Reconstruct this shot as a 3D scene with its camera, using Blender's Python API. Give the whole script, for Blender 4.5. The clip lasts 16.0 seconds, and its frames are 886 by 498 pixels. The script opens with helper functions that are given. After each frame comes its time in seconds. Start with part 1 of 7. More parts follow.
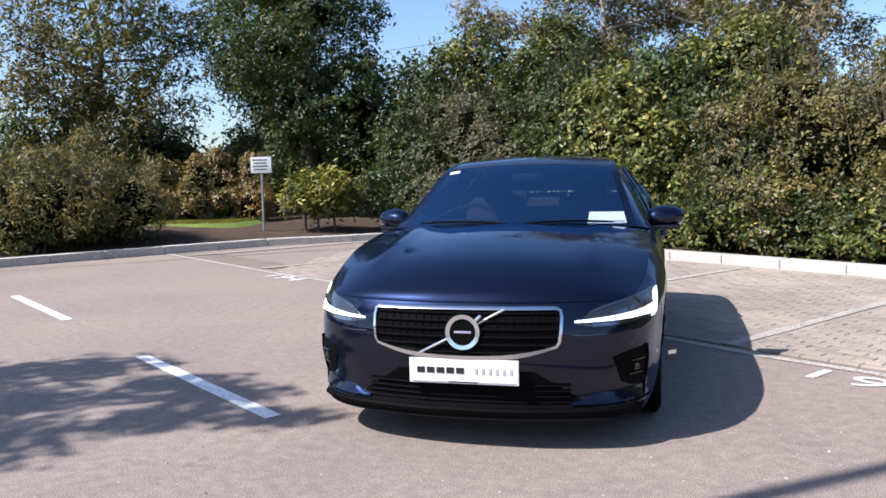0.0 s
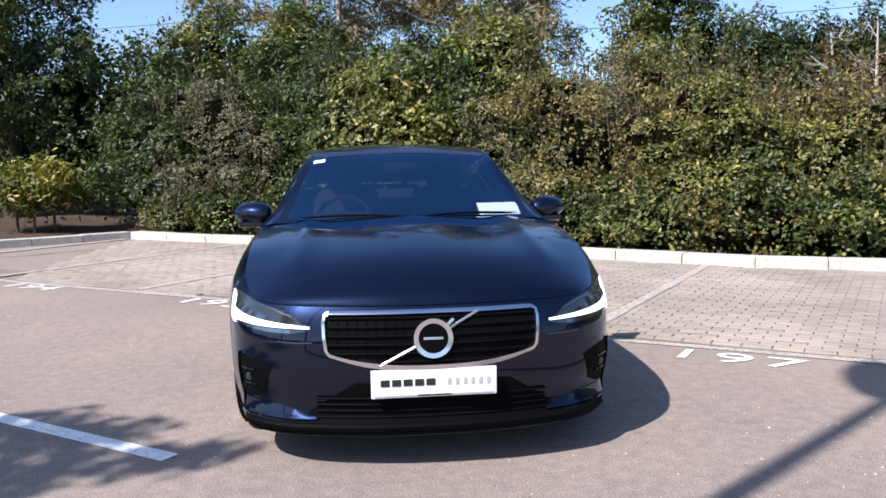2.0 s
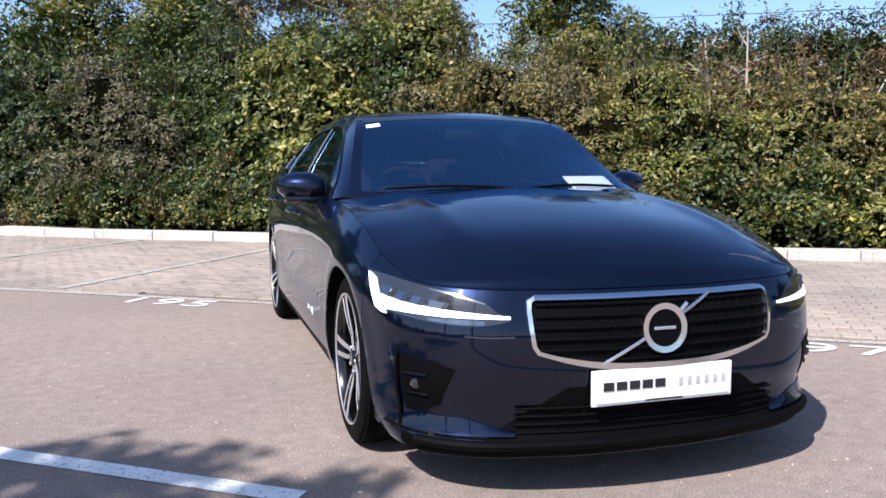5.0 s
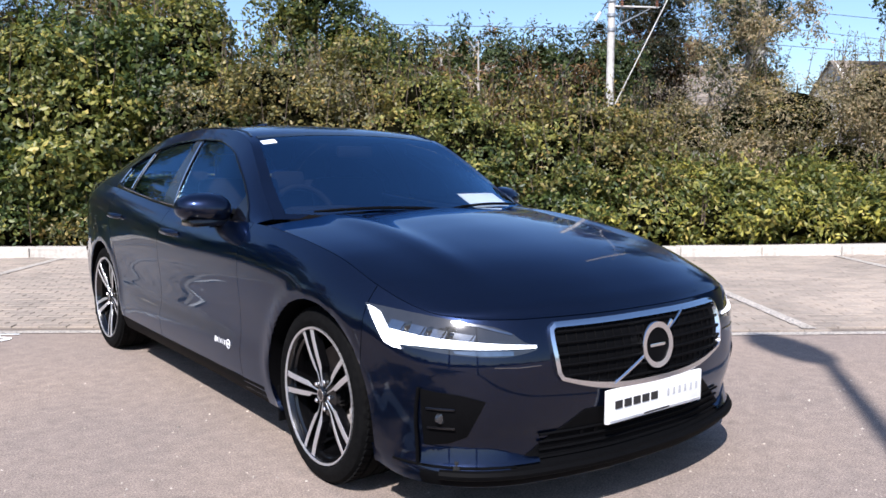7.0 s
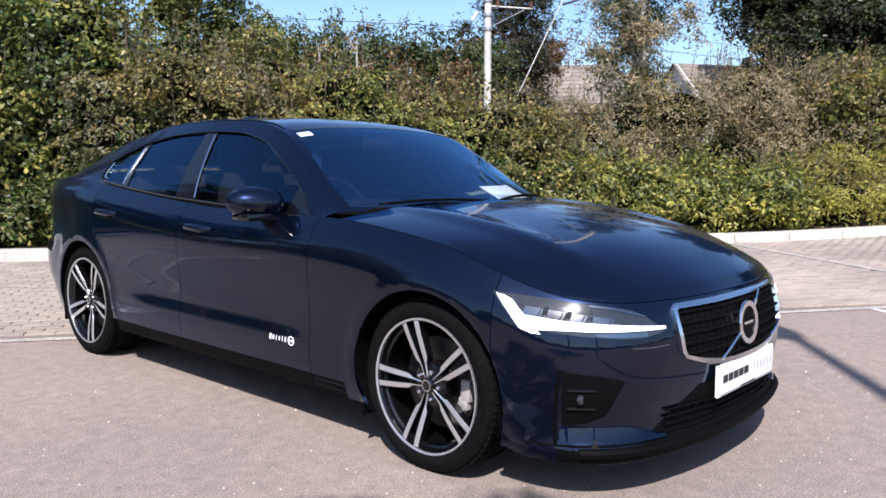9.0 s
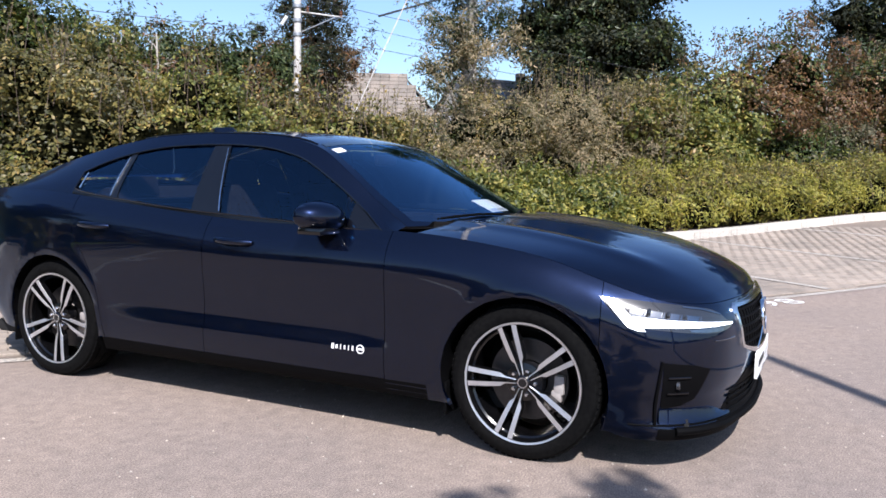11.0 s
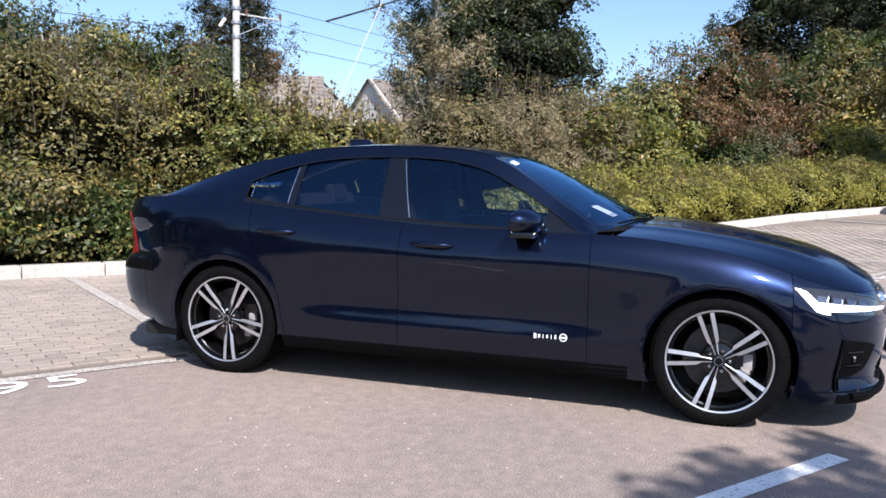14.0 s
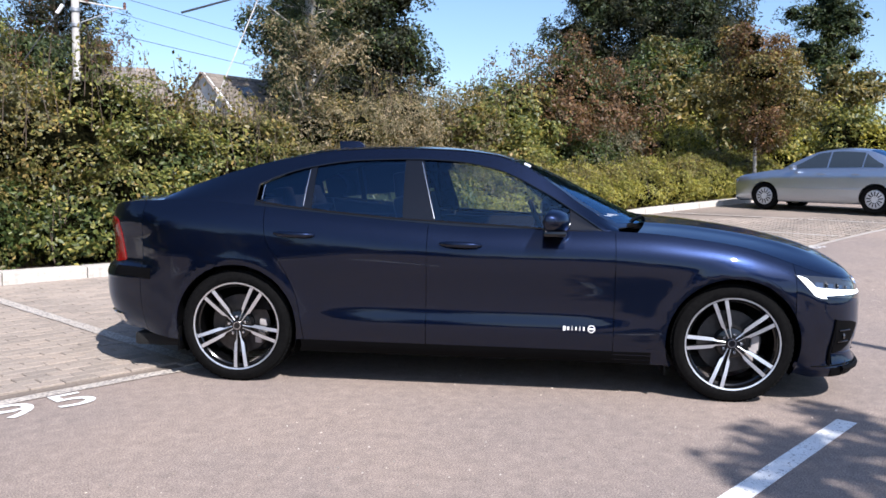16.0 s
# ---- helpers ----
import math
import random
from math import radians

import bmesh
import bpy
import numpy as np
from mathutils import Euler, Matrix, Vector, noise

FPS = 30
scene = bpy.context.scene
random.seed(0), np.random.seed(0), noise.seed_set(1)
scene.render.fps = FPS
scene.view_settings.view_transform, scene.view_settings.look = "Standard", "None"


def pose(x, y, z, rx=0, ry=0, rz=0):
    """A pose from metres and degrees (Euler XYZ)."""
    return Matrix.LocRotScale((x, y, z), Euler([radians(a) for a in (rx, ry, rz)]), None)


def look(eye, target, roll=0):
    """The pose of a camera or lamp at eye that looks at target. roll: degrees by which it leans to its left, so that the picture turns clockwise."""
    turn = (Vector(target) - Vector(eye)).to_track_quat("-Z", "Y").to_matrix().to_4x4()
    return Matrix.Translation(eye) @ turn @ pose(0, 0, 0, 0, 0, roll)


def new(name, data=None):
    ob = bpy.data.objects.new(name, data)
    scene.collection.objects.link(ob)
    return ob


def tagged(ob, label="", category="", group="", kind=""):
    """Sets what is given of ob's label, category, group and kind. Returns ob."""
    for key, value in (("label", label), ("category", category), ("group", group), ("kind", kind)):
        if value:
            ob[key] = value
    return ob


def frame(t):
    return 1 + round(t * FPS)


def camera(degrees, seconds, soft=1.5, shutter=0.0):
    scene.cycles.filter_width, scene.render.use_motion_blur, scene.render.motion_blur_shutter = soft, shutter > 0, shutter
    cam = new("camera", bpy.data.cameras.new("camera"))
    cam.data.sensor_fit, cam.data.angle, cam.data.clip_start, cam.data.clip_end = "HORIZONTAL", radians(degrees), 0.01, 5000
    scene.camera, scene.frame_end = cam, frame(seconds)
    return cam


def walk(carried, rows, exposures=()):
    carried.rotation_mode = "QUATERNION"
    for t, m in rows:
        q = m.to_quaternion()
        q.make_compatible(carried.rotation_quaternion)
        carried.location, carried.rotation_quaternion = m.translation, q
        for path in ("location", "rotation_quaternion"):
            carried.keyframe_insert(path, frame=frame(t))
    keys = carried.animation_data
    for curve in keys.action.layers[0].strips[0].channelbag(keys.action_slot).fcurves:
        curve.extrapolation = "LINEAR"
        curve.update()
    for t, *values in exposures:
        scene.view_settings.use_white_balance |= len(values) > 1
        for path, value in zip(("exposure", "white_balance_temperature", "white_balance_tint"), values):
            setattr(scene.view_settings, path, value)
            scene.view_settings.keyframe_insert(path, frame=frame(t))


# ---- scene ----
cam = camera(57.1, 16.0, 1.62)
PATH = [
    (0, (0.878, -5.954, 1.295), (0.369, -4.028, 1.118), -1.3),
    (0.5, (0.561, -5.904, 1.302), (0.149, -3.956, 1.121), -1.2),
    (1, (0.234, -5.729, 1.298), (-0.035, -3.756, 1.112), -1.2),
    (1.5, (-0.073, -5.675, 1.29), (-0.122, -3.685, 1.098), -1.1),
    (2, (-0.316, -5.61, 1.281), (-0.099, -3.633, 1.077), -1.0),
    (2.5, (-0.556, -5.446, 1.279), (-0.257, -3.48, 1.067), -1.2),
    (3, (-0.796, -5.298, 1.262), (-0.452, -3.34, 1.047), -1.3),
    (3.2, (-0.882, -5.23, 1.246), (-0.523, -3.274, 1.029), -1.2),
    (5.3, (-1.588, -4.519, 1.095), (-0.917, -2.646, 0.896), 0.0),
    (5.5, (-1.665, -4.457, 1.12), (-0.932, -2.607, 0.919), 0.1),
    (6, (-1.852, -4.323, 1.174), (-0.957, -2.546, 0.971), 0.2),
    (6.5, (-2.1, -4.244, 1.205), (-1.012, -2.58, 1.0), 0.3),
    (7, (-2.334, -4.122, 1.208), (-1.132, -2.537, 1.001), 0.1),
    (7.5, (-2.512, -3.944, 1.176), (-1.272, -2.389, 0.967), -0.1),
    (8, (-2.721, -3.824, 1.196), (-1.447, -2.297, 0.986), -0.1),
    (8.5, (-2.935, -3.708, 1.204), (-1.582, -2.25, 0.992), -0.1),
    (9, (-3.073, -3.524, 1.185), (-1.604, -2.183, 0.971), 0.0),
    (9.5, (-3.272, -3.357, 1.199), (-1.677, -2.169, 0.982), 0.1),
    (9.7, (-3.36, -3.269, 1.204), (-1.731, -2.129, 0.988), 0.2),
    (11.8, (-4.468, -2.265, 1.249), (-2.638, -1.481, 1.058), 1.0),
    (12, (-4.54, -2.192, 1.249), (-2.706, -1.419, 1.058), 0.9),
    (12.5, (-4.69, -1.976, 1.241), (-2.843, -1.232, 1.05), 1.0),
    (13, (-4.868, -1.784, 1.272), (-3.011, -1.064, 1.081), 1.0),
    (13.5, (-5.057, -1.599, 1.272), (-3.187, -0.914, 1.082), 1.1),
    (14, (-5.155, -1.382, 1.261), (-3.266, -0.753, 1.072), 1.1),
    (14.5, (-5.257, -1.131, 1.289), (-3.328, -0.638, 1.098), 1.2),
    (15, (-5.411, -0.85, 1.27), (-3.449, -0.509, 1.081), 1.3),
    (15.5, (-5.486, -0.565, 1.253), (-3.513, -0.295, 1.064), 1.1),
    (16, (-5.528, -0.294, 1.276), (-3.548, -0.082, 1.085), 0.9),
]
walk(cam, [(t, look(eye, target, roll)) for t, eye, target, roll in PATH], exposures=[(0.0, 0.93, 5930, 13), (16.0, 0.93, 5930, 13)])

# ---- light ----
SUN_WAY = Vector((-0.72, -0.55, 1.0)).normalized()      # towards the sun
world = bpy.data.worlds.new("sky")
scene.world = world
world.use_nodes = True
_sky = world.node_tree.nodes.new("ShaderNodeTexSky")
_sky.sky_type, _sky.sun_disc = "NISHITA", False
_sky.sun_elevation = math.asin(SUN_WAY.z)
_sky.sun_rotation = math.atan2(SUN_WAY.x, SUN_WAY.y) % (2 * math.pi)
_sky.air_density, _sky.dust_density, _sky.ozone_density = 1.0, 0.9, 3.2
_bg = world.node_tree.nodes["Background"]
_bg.inputs[1].default_value = 0.1
world.node_tree.links.new(_sky.outputs[0], _bg.inputs[0])
_sun = bpy.data.lights.new("sun", "SUN")
_sun.energy, _sun.angle, _sun.color = 4.4, radians(0.55), (1.0, 0.925, 0.835)
sun = new("sun", _sun)
sun.matrix_world = look(SUN_WAY * 60, (0, 0, 0))


# ---- materials ----
def mat_new(name):
    m = bpy.data.materials.new(name)
    m.use_nodes = True
    nt = m.node_tree
    return m, nt, nt.nodes, nt.links, nt.nodes["Principled BSDF"]


def put(bsdf, **kw):
    names = dict(color="Base Color", rough="Roughness", metal="Metallic", coat="Coat Weight", coat_rough="Coat Roughness",
                 spec="Specular IOR Level", ior="IOR", trans="Transmission Weight", emit="Emission Color", power="Emission Strength",
                 sheen="Sheen Weight", alpha="Alpha")
    for k, v in kw.items():
        bsdf.inputs[names[k]].default_value = (*v, 1) if isinstance(v, tuple) and len(v) == 3 else v


def noise_node(n, scale, detail=4.0, rough=0.55):
    t = n.new("ShaderNodeTexNoise")
    t.inputs["Scale"].default_value, t.inputs["Detail"].default_value, t.inputs["Roughness"].default_value = scale, detail, rough
    return t


def ramp(n, stops):
    r = n.new("ShaderNodeValToRGB")
    while len(r.color_ramp.elements) < len(stops):
        r.color_ramp.elements.new(0.5)
    for e, (p, c) in zip(r.color_ramp.elements, stops):
        e.position, e.color = p, (*c, 1)
    return r


def coords(n, l, target, kind="Object"):
    c = n.new("ShaderNodeTexCoord")
    l.new(c.outputs[kind], target.inputs["Vector"])
    return c


def mix_rgb(n, l, a, b, fac, mode="MIX"):
    x = n.new("ShaderNodeMix")
    x.data_type, x.blend_type = "RGBA", mode
    for sock, v in ((x.inputs[0], fac), (x.inputs[6], a), (x.inputs[7], b)):
        if hasattr(v, "default_value") or hasattr(v, "links"):
            l.new(v, sock)
        else:
            sock.default_value = v if not isinstance(v, tuple) else (*v, 1)
    return x.outputs[2]


def rough_stuff(name, c1, c2, scale, rough=0.85, bump=0.2, bump_scale=None, c3=None, big=0.6, bump_dist=0.01, kind="Object", island=0.0, obj=0.0, spec=0.3):
    """Matt surface with two scales of colour change, fine relief, and random tone for each piece."""
    m, nt, n, l, b = mat_new(name)
    small, large = noise_node(n, scale, 6), noise_node(n, big, 3)
    coords(n, l, small, kind), coords(n, l, large, kind)
    r1 = ramp(n, [(0.3, c1), (0.7, c2)])
    l.new(small.outputs[0], r1.inputs[0])
    r2 = ramp(n, [(0.35, (0.78, 0.78, 0.78)), (0.65, (1.12, 1.1, 1.08))] if c3 is None else [(0.4, (1, 1, 1)), (0.7, c3)])
    l.new(large.outputs[0], r2.inputs[0])
    col = mix_rgb(n, l, r1.outputs[0], r2.outputs[0], 1.0, "MULTIPLY")
    if island or obj:
        src = n.new("ShaderNodeNewGeometry").outputs["Random Per Island"] if island else n.new("ShaderNodeObjectInfo").outputs["Random"]
        k = island or obj
        r3 = ramp(n, [(0.0, (1 - k, 1 - k, 1 - k)), (0.5, (1, 1, 1)), (1.0, (1 + k * 0.6, 1 + k * 0.45, 1 + k * 0.3))])
        l.new(src, r3.inputs[0])
        col = mix_rgb(n, l, col, r3.outputs[0], 1.0, "MULTIPLY")
    l.new(col, b.inputs["Base Color"])
    put(b, rough=rough, spec=spec)
    fine = noise_node(n, bump_scale or scale * 3, 5, 0.7)
    coords(n, l, fine, kind)
    bp = n.new("ShaderNodeBump")
    bp.inputs["Strength"].default_value, bp.inputs["Distance"].default_value = bump, bump_dist
    l.new(fine.outputs[0], bp.inputs["Height"])
    l.new(bp.outputs[0], b.inputs["Normal"])
    return m


def plain(name, color, rough=0.5, metal=0.0, coat=0.0, var=0.12, scale=30.0, spec=0.5, power=0.0):
    m, nt, n, l, b = mat_new(name)
    t = noise_node(n, scale, 4)
    coords(n, l, t)
    lo, hi = tuple(c * (1 - var) for c in color), tuple(min(1, c * (1 + var)) for c in color)
    r = ramp(n, [(0.3, lo), (0.7, hi)])
    l.new(t.outputs[0], r.inputs[0])
    l.new(r.outputs[0], b.inputs["Base Color"])
    put(b, rough=rough, metal=metal, coat=coat, spec=spec)
    if power:
        put(b, emit=color, power=power)
    return m


def asphalt_mat():
    """Worn pale asphalt: aggregate, dark specks, broad faded and stained patches."""
    m, nt, n, l, b = mat_new("worn_asphalt")
    agg, mid, big, spots = noise_node(n, 120, 5, 0.75), noise_node(n, 14, 6), noise_node(n, 0.55, 4), n.new("ShaderNodeTexVoronoi")
    for t in (agg, mid, big, spots):
        coords(n, l, t)
    spots.inputs["Scale"].default_value = 62
    r1 = ramp(n, [(0.25, (0.083, 0.067, 0.058)), (0.5, (0.258, 0.214, 0.190)), (0.75, (0.474, 0.403, 0.358))])
    l.new(agg.outputs[0], r1.inputs[0])
    r2 = ramp(n, [(0.3, (0.84, 0.84, 0.83)), (0.55, (1.02, 1.01, 0.99)), (0.7, (1.14, 1.13, 1.1))])
    l.new(mid.outputs[0], r2.inputs[0])
    r3 = ramp(n, [(0.3, (0.90, 0.90, 0.91)), (0.65, (1.10, 1.06, 1.01))])
    l.new(big.outputs[0], r3.inputs[0])
    r4 = ramp(n, [(0.08, (0.3, 0.28, 0.27)), (0.2, (1, 1, 1))])
    l.new(spots.outputs["Distance"], r4.inputs[0])
    c = mix_rgb(n, l, r1.outputs[0], r2.outputs[0], 1.0, "MULTIPLY")
    c = mix_rgb(n, l, c, r3.outputs[0], 1.0, "MULTIPLY")
    c = mix_rgb(n, l, c, r4.outputs[0], 0.75, "MULTIPLY")
    grit = n.new("ShaderNodeTexVoronoi")
    grit.inputs["Scale"].default_value = 41
    coords(n, l, grit)
    r5 = ramp(n, [(0.07, (1.55, 1.5, 1.42)), (0.15, (1, 1, 1))])
    l.new(grit.outputs["Distance"], r5.inputs[0])
    c = mix_rgb(n, l, c, r5.outputs[0], 0.8, "MULTIPLY")
    tar = noise_node(n, 2.4, 7, 0.75)
    coords(n, l, tar)
    r6 = ramp(n, [(0.30, (0.70, 0.69, 0.68)), (0.40, (1, 1, 1))])
    l.new(tar.outputs[0], r6.inputs[0])
    c = mix_rgb(n, l, c, r6.outputs[0], 0.8, "MULTIPLY")
    l.new(c, b.inputs["Base Color"])
    put(b, rough=0.9, spec=0.25)
    bp = n.new("ShaderNodeBump")
    bp.inputs["Strength"].default_value, bp.inputs["Distance"].default_value = 0.5, 0.006
    l.new(agg.outputs[0], bp.inputs["Height"])
    l.new(bp.outputs[0], b.inputs["Normal"])
    return m


def road_paint_mat(name, color, wear):
    """Road paint with worn-through spots."""
    m, nt, n, l, b = mat_new(name)
    a, c = noise_node(n, 55, 6, 0.7), noise_node(n, 3.2, 4)
    coords(n, l, a), coords(n, l, c)
    r = ramp(n, [(wear - 0.06, (0.22, 0.2, 0.185)), (wear + 0.05, color)])
    l.new(a.outputs[0], r.inputs[0])
    r2 = ramp(n, [(0.3, (0.84, 0.83, 0.81)), (0.6, (1, 1, 1))])
    l.new(c.outputs[0], r2.inputs[0])
    l.new(mix_rgb(n, l, r.outputs[0], r2.outputs[0], 1.0, "MULTIPLY"), b.inputs["Base Color"])
    put(b, rough=0.75)
    return m


def leaf_mat(name, stops, gloss=0.45):
    """Leaves: tone from leaf to leaf, with light coming through them."""
    m, nt, n, l, b = mat_new(name)
    g = n.new("ShaderNodeNewGeometry")
    r = ramp(n, [(at, (c[0] * 1.32, c[1] * 1.14, c[2] * 1.12)) for at, c in stops])
    l.new(g.outputs["Random Per Island"], r.inputs[0])
    t = noise_node(n, 1.1, 3)
    coords(n, l, t)
    r2 = ramp(n, [(0.35, (0.62, 0.66, 0.62)), (0.65, (1.2, 1.16, 1.05))])
    l.new(t.outputs[0], r2.inputs[0])
    col = mix_rgb(n, l, r.outputs[0], r2.outputs[0], 1.0, "MULTIPLY")
    l.new(col, b.inputs["Base Color"])
    put(b, rough=gloss, spec=0.4)
    tr = n.new("ShaderNodeBsdfTranslucent")
    l.new(mix_rgb(n, l, col, (1.35, 1.3, 0.55), 1.0, "MULTIPLY"), tr.inputs[0])
    mx = n.new("ShaderNodeMixShader")
    mx.inputs[0].default_value = 0.28
    l.new(b.outputs[0], mx.inputs[1])
    l.new(tr.outputs[0], mx.inputs[2])
    l.new(mx.outputs[0], n["Material Output"].inputs[0])
    return m


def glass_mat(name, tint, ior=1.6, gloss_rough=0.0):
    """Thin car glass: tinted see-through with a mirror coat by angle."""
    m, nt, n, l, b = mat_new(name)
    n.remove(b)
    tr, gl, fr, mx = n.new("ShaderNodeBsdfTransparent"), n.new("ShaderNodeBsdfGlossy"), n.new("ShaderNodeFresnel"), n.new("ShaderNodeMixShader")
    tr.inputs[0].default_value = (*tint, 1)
    # blue of the reflected sky is put into the gloss colour
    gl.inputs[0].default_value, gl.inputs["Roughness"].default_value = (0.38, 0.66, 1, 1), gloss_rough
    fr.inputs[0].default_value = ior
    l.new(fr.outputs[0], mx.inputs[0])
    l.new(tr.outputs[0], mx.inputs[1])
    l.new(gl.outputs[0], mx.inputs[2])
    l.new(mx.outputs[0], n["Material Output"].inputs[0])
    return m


def paint_mat(name, color, flake, dust=True):
    """Metallic car paint under clear coat, with a thin veil of dust low down in the grain."""
    m, nt, n, l, b = mat_new(name)
    f, d = n.new("ShaderNodeTexVoronoi"), noise_node(n, 14, 6, 0.7)
    f.inputs["Scale"].default_value = 1600
    coords(n, l, f), coords(n, l, d)
    c = mix_rgb(n, l, color, flake, f.outputs["Color"])
    l.new(c, b.inputs["Base Color"])
    put(b, metal=0.9, rough=0.33, coat=0.95, coat_rough=0.015, ior=1.5, spec=0.04)
    b.inputs["Coat IOR"].default_value = 1.45
    # blue edge tint paints in the sky's sheen at grazing angles
    b.inputs["Specular Tint"].default_value = (0.42, 0.63, 1, 1)
    if dust:
        r = ramp(n, [(0.35, (0.012, 0.012, 0.012)), (0.75, (0.05, 0.05, 0.05))])
        l.new(d.outputs[0], r.inputs[0])
        l.new(r.outputs[0], b.inputs["Coat Roughness"])
    return m


M_ASPHALT = asphalt_mat()
M_BRICK = rough_stuff("paving_block", (0.262, 0.218, 0.182), (0.38, 0.33, 0.278), 70, 0.9, 0.35, obj=0.16, bump_dist=0.004)
M_BRICK_FAR = rough_stuff("paving_block_joined", (0.262, 0.218, 0.182), (0.38, 0.33, 0.278), 70, 0.9, 0.35, island=0.16, bump_dist=0.004)
M_JOINT = rough_stuff("joint_sand", (0.17, 0.14, 0.115), (0.27, 0.225, 0.185), 60, 0.95, 0.4)
M_KERB = rough_stuff("kerb_concrete", (0.43, 0.40, 0.355), (0.64, 0.60, 0.54), 22, 0.9, 0.3, obj=0.1, bump_dist=0.004)
M_SOIL = rough_stuff("planting_soil", (0.05, 0.034, 0.024), (0.13, 0.09, 0.06), 22, 0.95, 0.9, bump_dist=0.04)
M_GRASS_SOIL = rough_stuff("lawn_ground", (0.10, 0.15, 0.03), (0.2, 0.27, 0.06), 30, 0.95, 0.9, bump_dist=0.03)
M_LINE = road_paint_mat("white_line_paint", (0.86, 0.86, 0.84), 0.40)
M_LINE_OLD = road_paint_mat("worn_line_paint", (0.53, 0.475, 0.41), 0.49)
M_GRIT = rough_stuff("stone_grit", (0.16, 0.14, 0.12), (0.66, 0.60, 0.53), 55, 0.9, 0.2, island=0.5)
M_DARK_LINE = rough_stuff("tar_joint", (0.02, 0.02, 0.02), (0.05, 0.045, 0.04), 40, 0.8, 0.4)
M_BARK = rough_stuff("bark", (0.07, 0.05, 0.035), (0.2, 0.155, 0.115), 18, 0.95, 0.9, bump_dist=0.03)
M_PALE_BARK = rough_stuff("pale_bark", (0.3, 0.27, 0.23), (0.55, 0.51, 0.45), 14, 0.9, 0.6, bump_dist=0.02)
# near-black cores: the deep shade inside plants, put in as colour
M_CORE = rough_stuff("inner_shade", (0.003, 0.0035, 0.0015), (0.026, 0.026, 0.012), 26, 1.0, 1.0, bump_dist=0.08, spec=0.0)
M_LEAF_MID = leaf_mat("leaf_mid_green", [(0.0, (0.0274, 0.05, 0.0116)), (0.5, (0.0963, 0.125, 0.0299)), (0.85, (0.206, 0.226, 0.0602)), (1.0, (0.311, 0.292, 0.0908))])
M_LEAF_DARK = leaf_mat("leaf_dark_green", [(0.0, (0.0157, 0.032, 0.0097)), (0.6, (0.0421, 0.074, 0.0205)), (1.0, (0.108, 0.146, 0.0397))])
M_LEAF_OLIVE = leaf_mat("leaf_olive", [(0.0, (0.0344, 0.042, 0.0136)), (0.5, (0.102, 0.108, 0.0359)), (0.85, (0.206, 0.192, 0.0656)), (1.0, (0.264, 0.199, 0.0738))])
M_LEAF_BRIGHT = leaf_mat("leaf_bright_green", [(0.0, (0.0981, 0.125, 0.0194)), (0.5, (0.239, 0.262, 0.0499)), (1.0, (0.36, 0.36, 0.085))])
M_LEAF_YELLOW = leaf_mat("leaf_yellow_spotted", [(0.0, (0.128, 0.16, 0.0194)), (0.45, (0.22, 0.24, 0.042)), (1.0, (0.44, 0.42, 0.11))])
M_LEAF_GREY = leaf_mat("leaf_grey_green", [(0.0, (0.0883, 0.095, 0.0582)), (0.5, (0.183, 0.18, 0.115)), (1.0, (0.359, 0.316, 0.216))], 0.7)
M_LEAF_RUST = leaf_mat("leaf_rust_brown", [(0.0, (0.045, 0.033, 0.017)), (0.5, (0.108, 0.068, 0.036)), (0.8, (0.182, 0.110, 0.055)), (1.0, (0.105, 0.102, 0.036))])
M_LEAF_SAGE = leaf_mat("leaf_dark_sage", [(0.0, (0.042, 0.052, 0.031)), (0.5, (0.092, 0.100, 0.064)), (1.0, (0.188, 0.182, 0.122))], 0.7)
M_PINE = leaf_mat("far_pine_needles", [(0.0, (0.007, 0.012, 0.006)), (0.6, (0.018, 0.027, 0.012)), (1.0, (0.055, 0.060, 0.024))], 0.7)
M_LEAF_TAN = leaf_mat("leaf_tan_hedge", [(0.0, (0.088, 0.076, 0.032)), (0.5, (0.225, 0.182, 0.086)), (1.0, (0.43, 0.345, 0.165))])
M_NEEDLE = leaf_mat("pine_needles", [(0.0, (0.0118, 0.026, 0.0116)), (0.6, (0.0316, 0.0581, 0.0225)), (1.0, (0.0838, 0.111, 0.0397))])
M_STEEL = plain("galvanised_steel", (0.42, 0.43, 0.44), 0.45, 0.8)
M_POLE = rough_stuff("pale_pole_paint", (0.42, 0.4, 0.37), (0.62, 0.6, 0.56), 9, 0.7, 0.2)
M_WIRE = plain("cable_black", (0.03, 0.03, 0.032), 0.6)
M_INSUL = plain("insulator_brown", (0.16, 0.07, 0.04), 0.25)
M_SIGN = plain("sign_face", (0.62, 0.62, 0.6), 0.5, var=0.15, scale=12)
M_SIGN_INK = plain("sign_ink", (0.12, 0.12, 0.14), 0.6)
M_RENDERWALL = rough_stuff("house_render", (0.62, 0.58, 0.52), (0.76, 0.72, 0.66), 6, 0.9, 0.2)
M_ROOFTILE = rough_stuff("roof_tile", (0.17, 0.15, 0.13), (0.29, 0.25, 0.21), 20, 0.85, 0.3, island=0.2)
M_WINDOW = plain("house_window_glass", (0.03, 0.04, 0.05), 0.06, coat=0.5)
M_WHITE_TRIM = plain("white_trim", (0.74, 0.74, 0.72), 0.5)

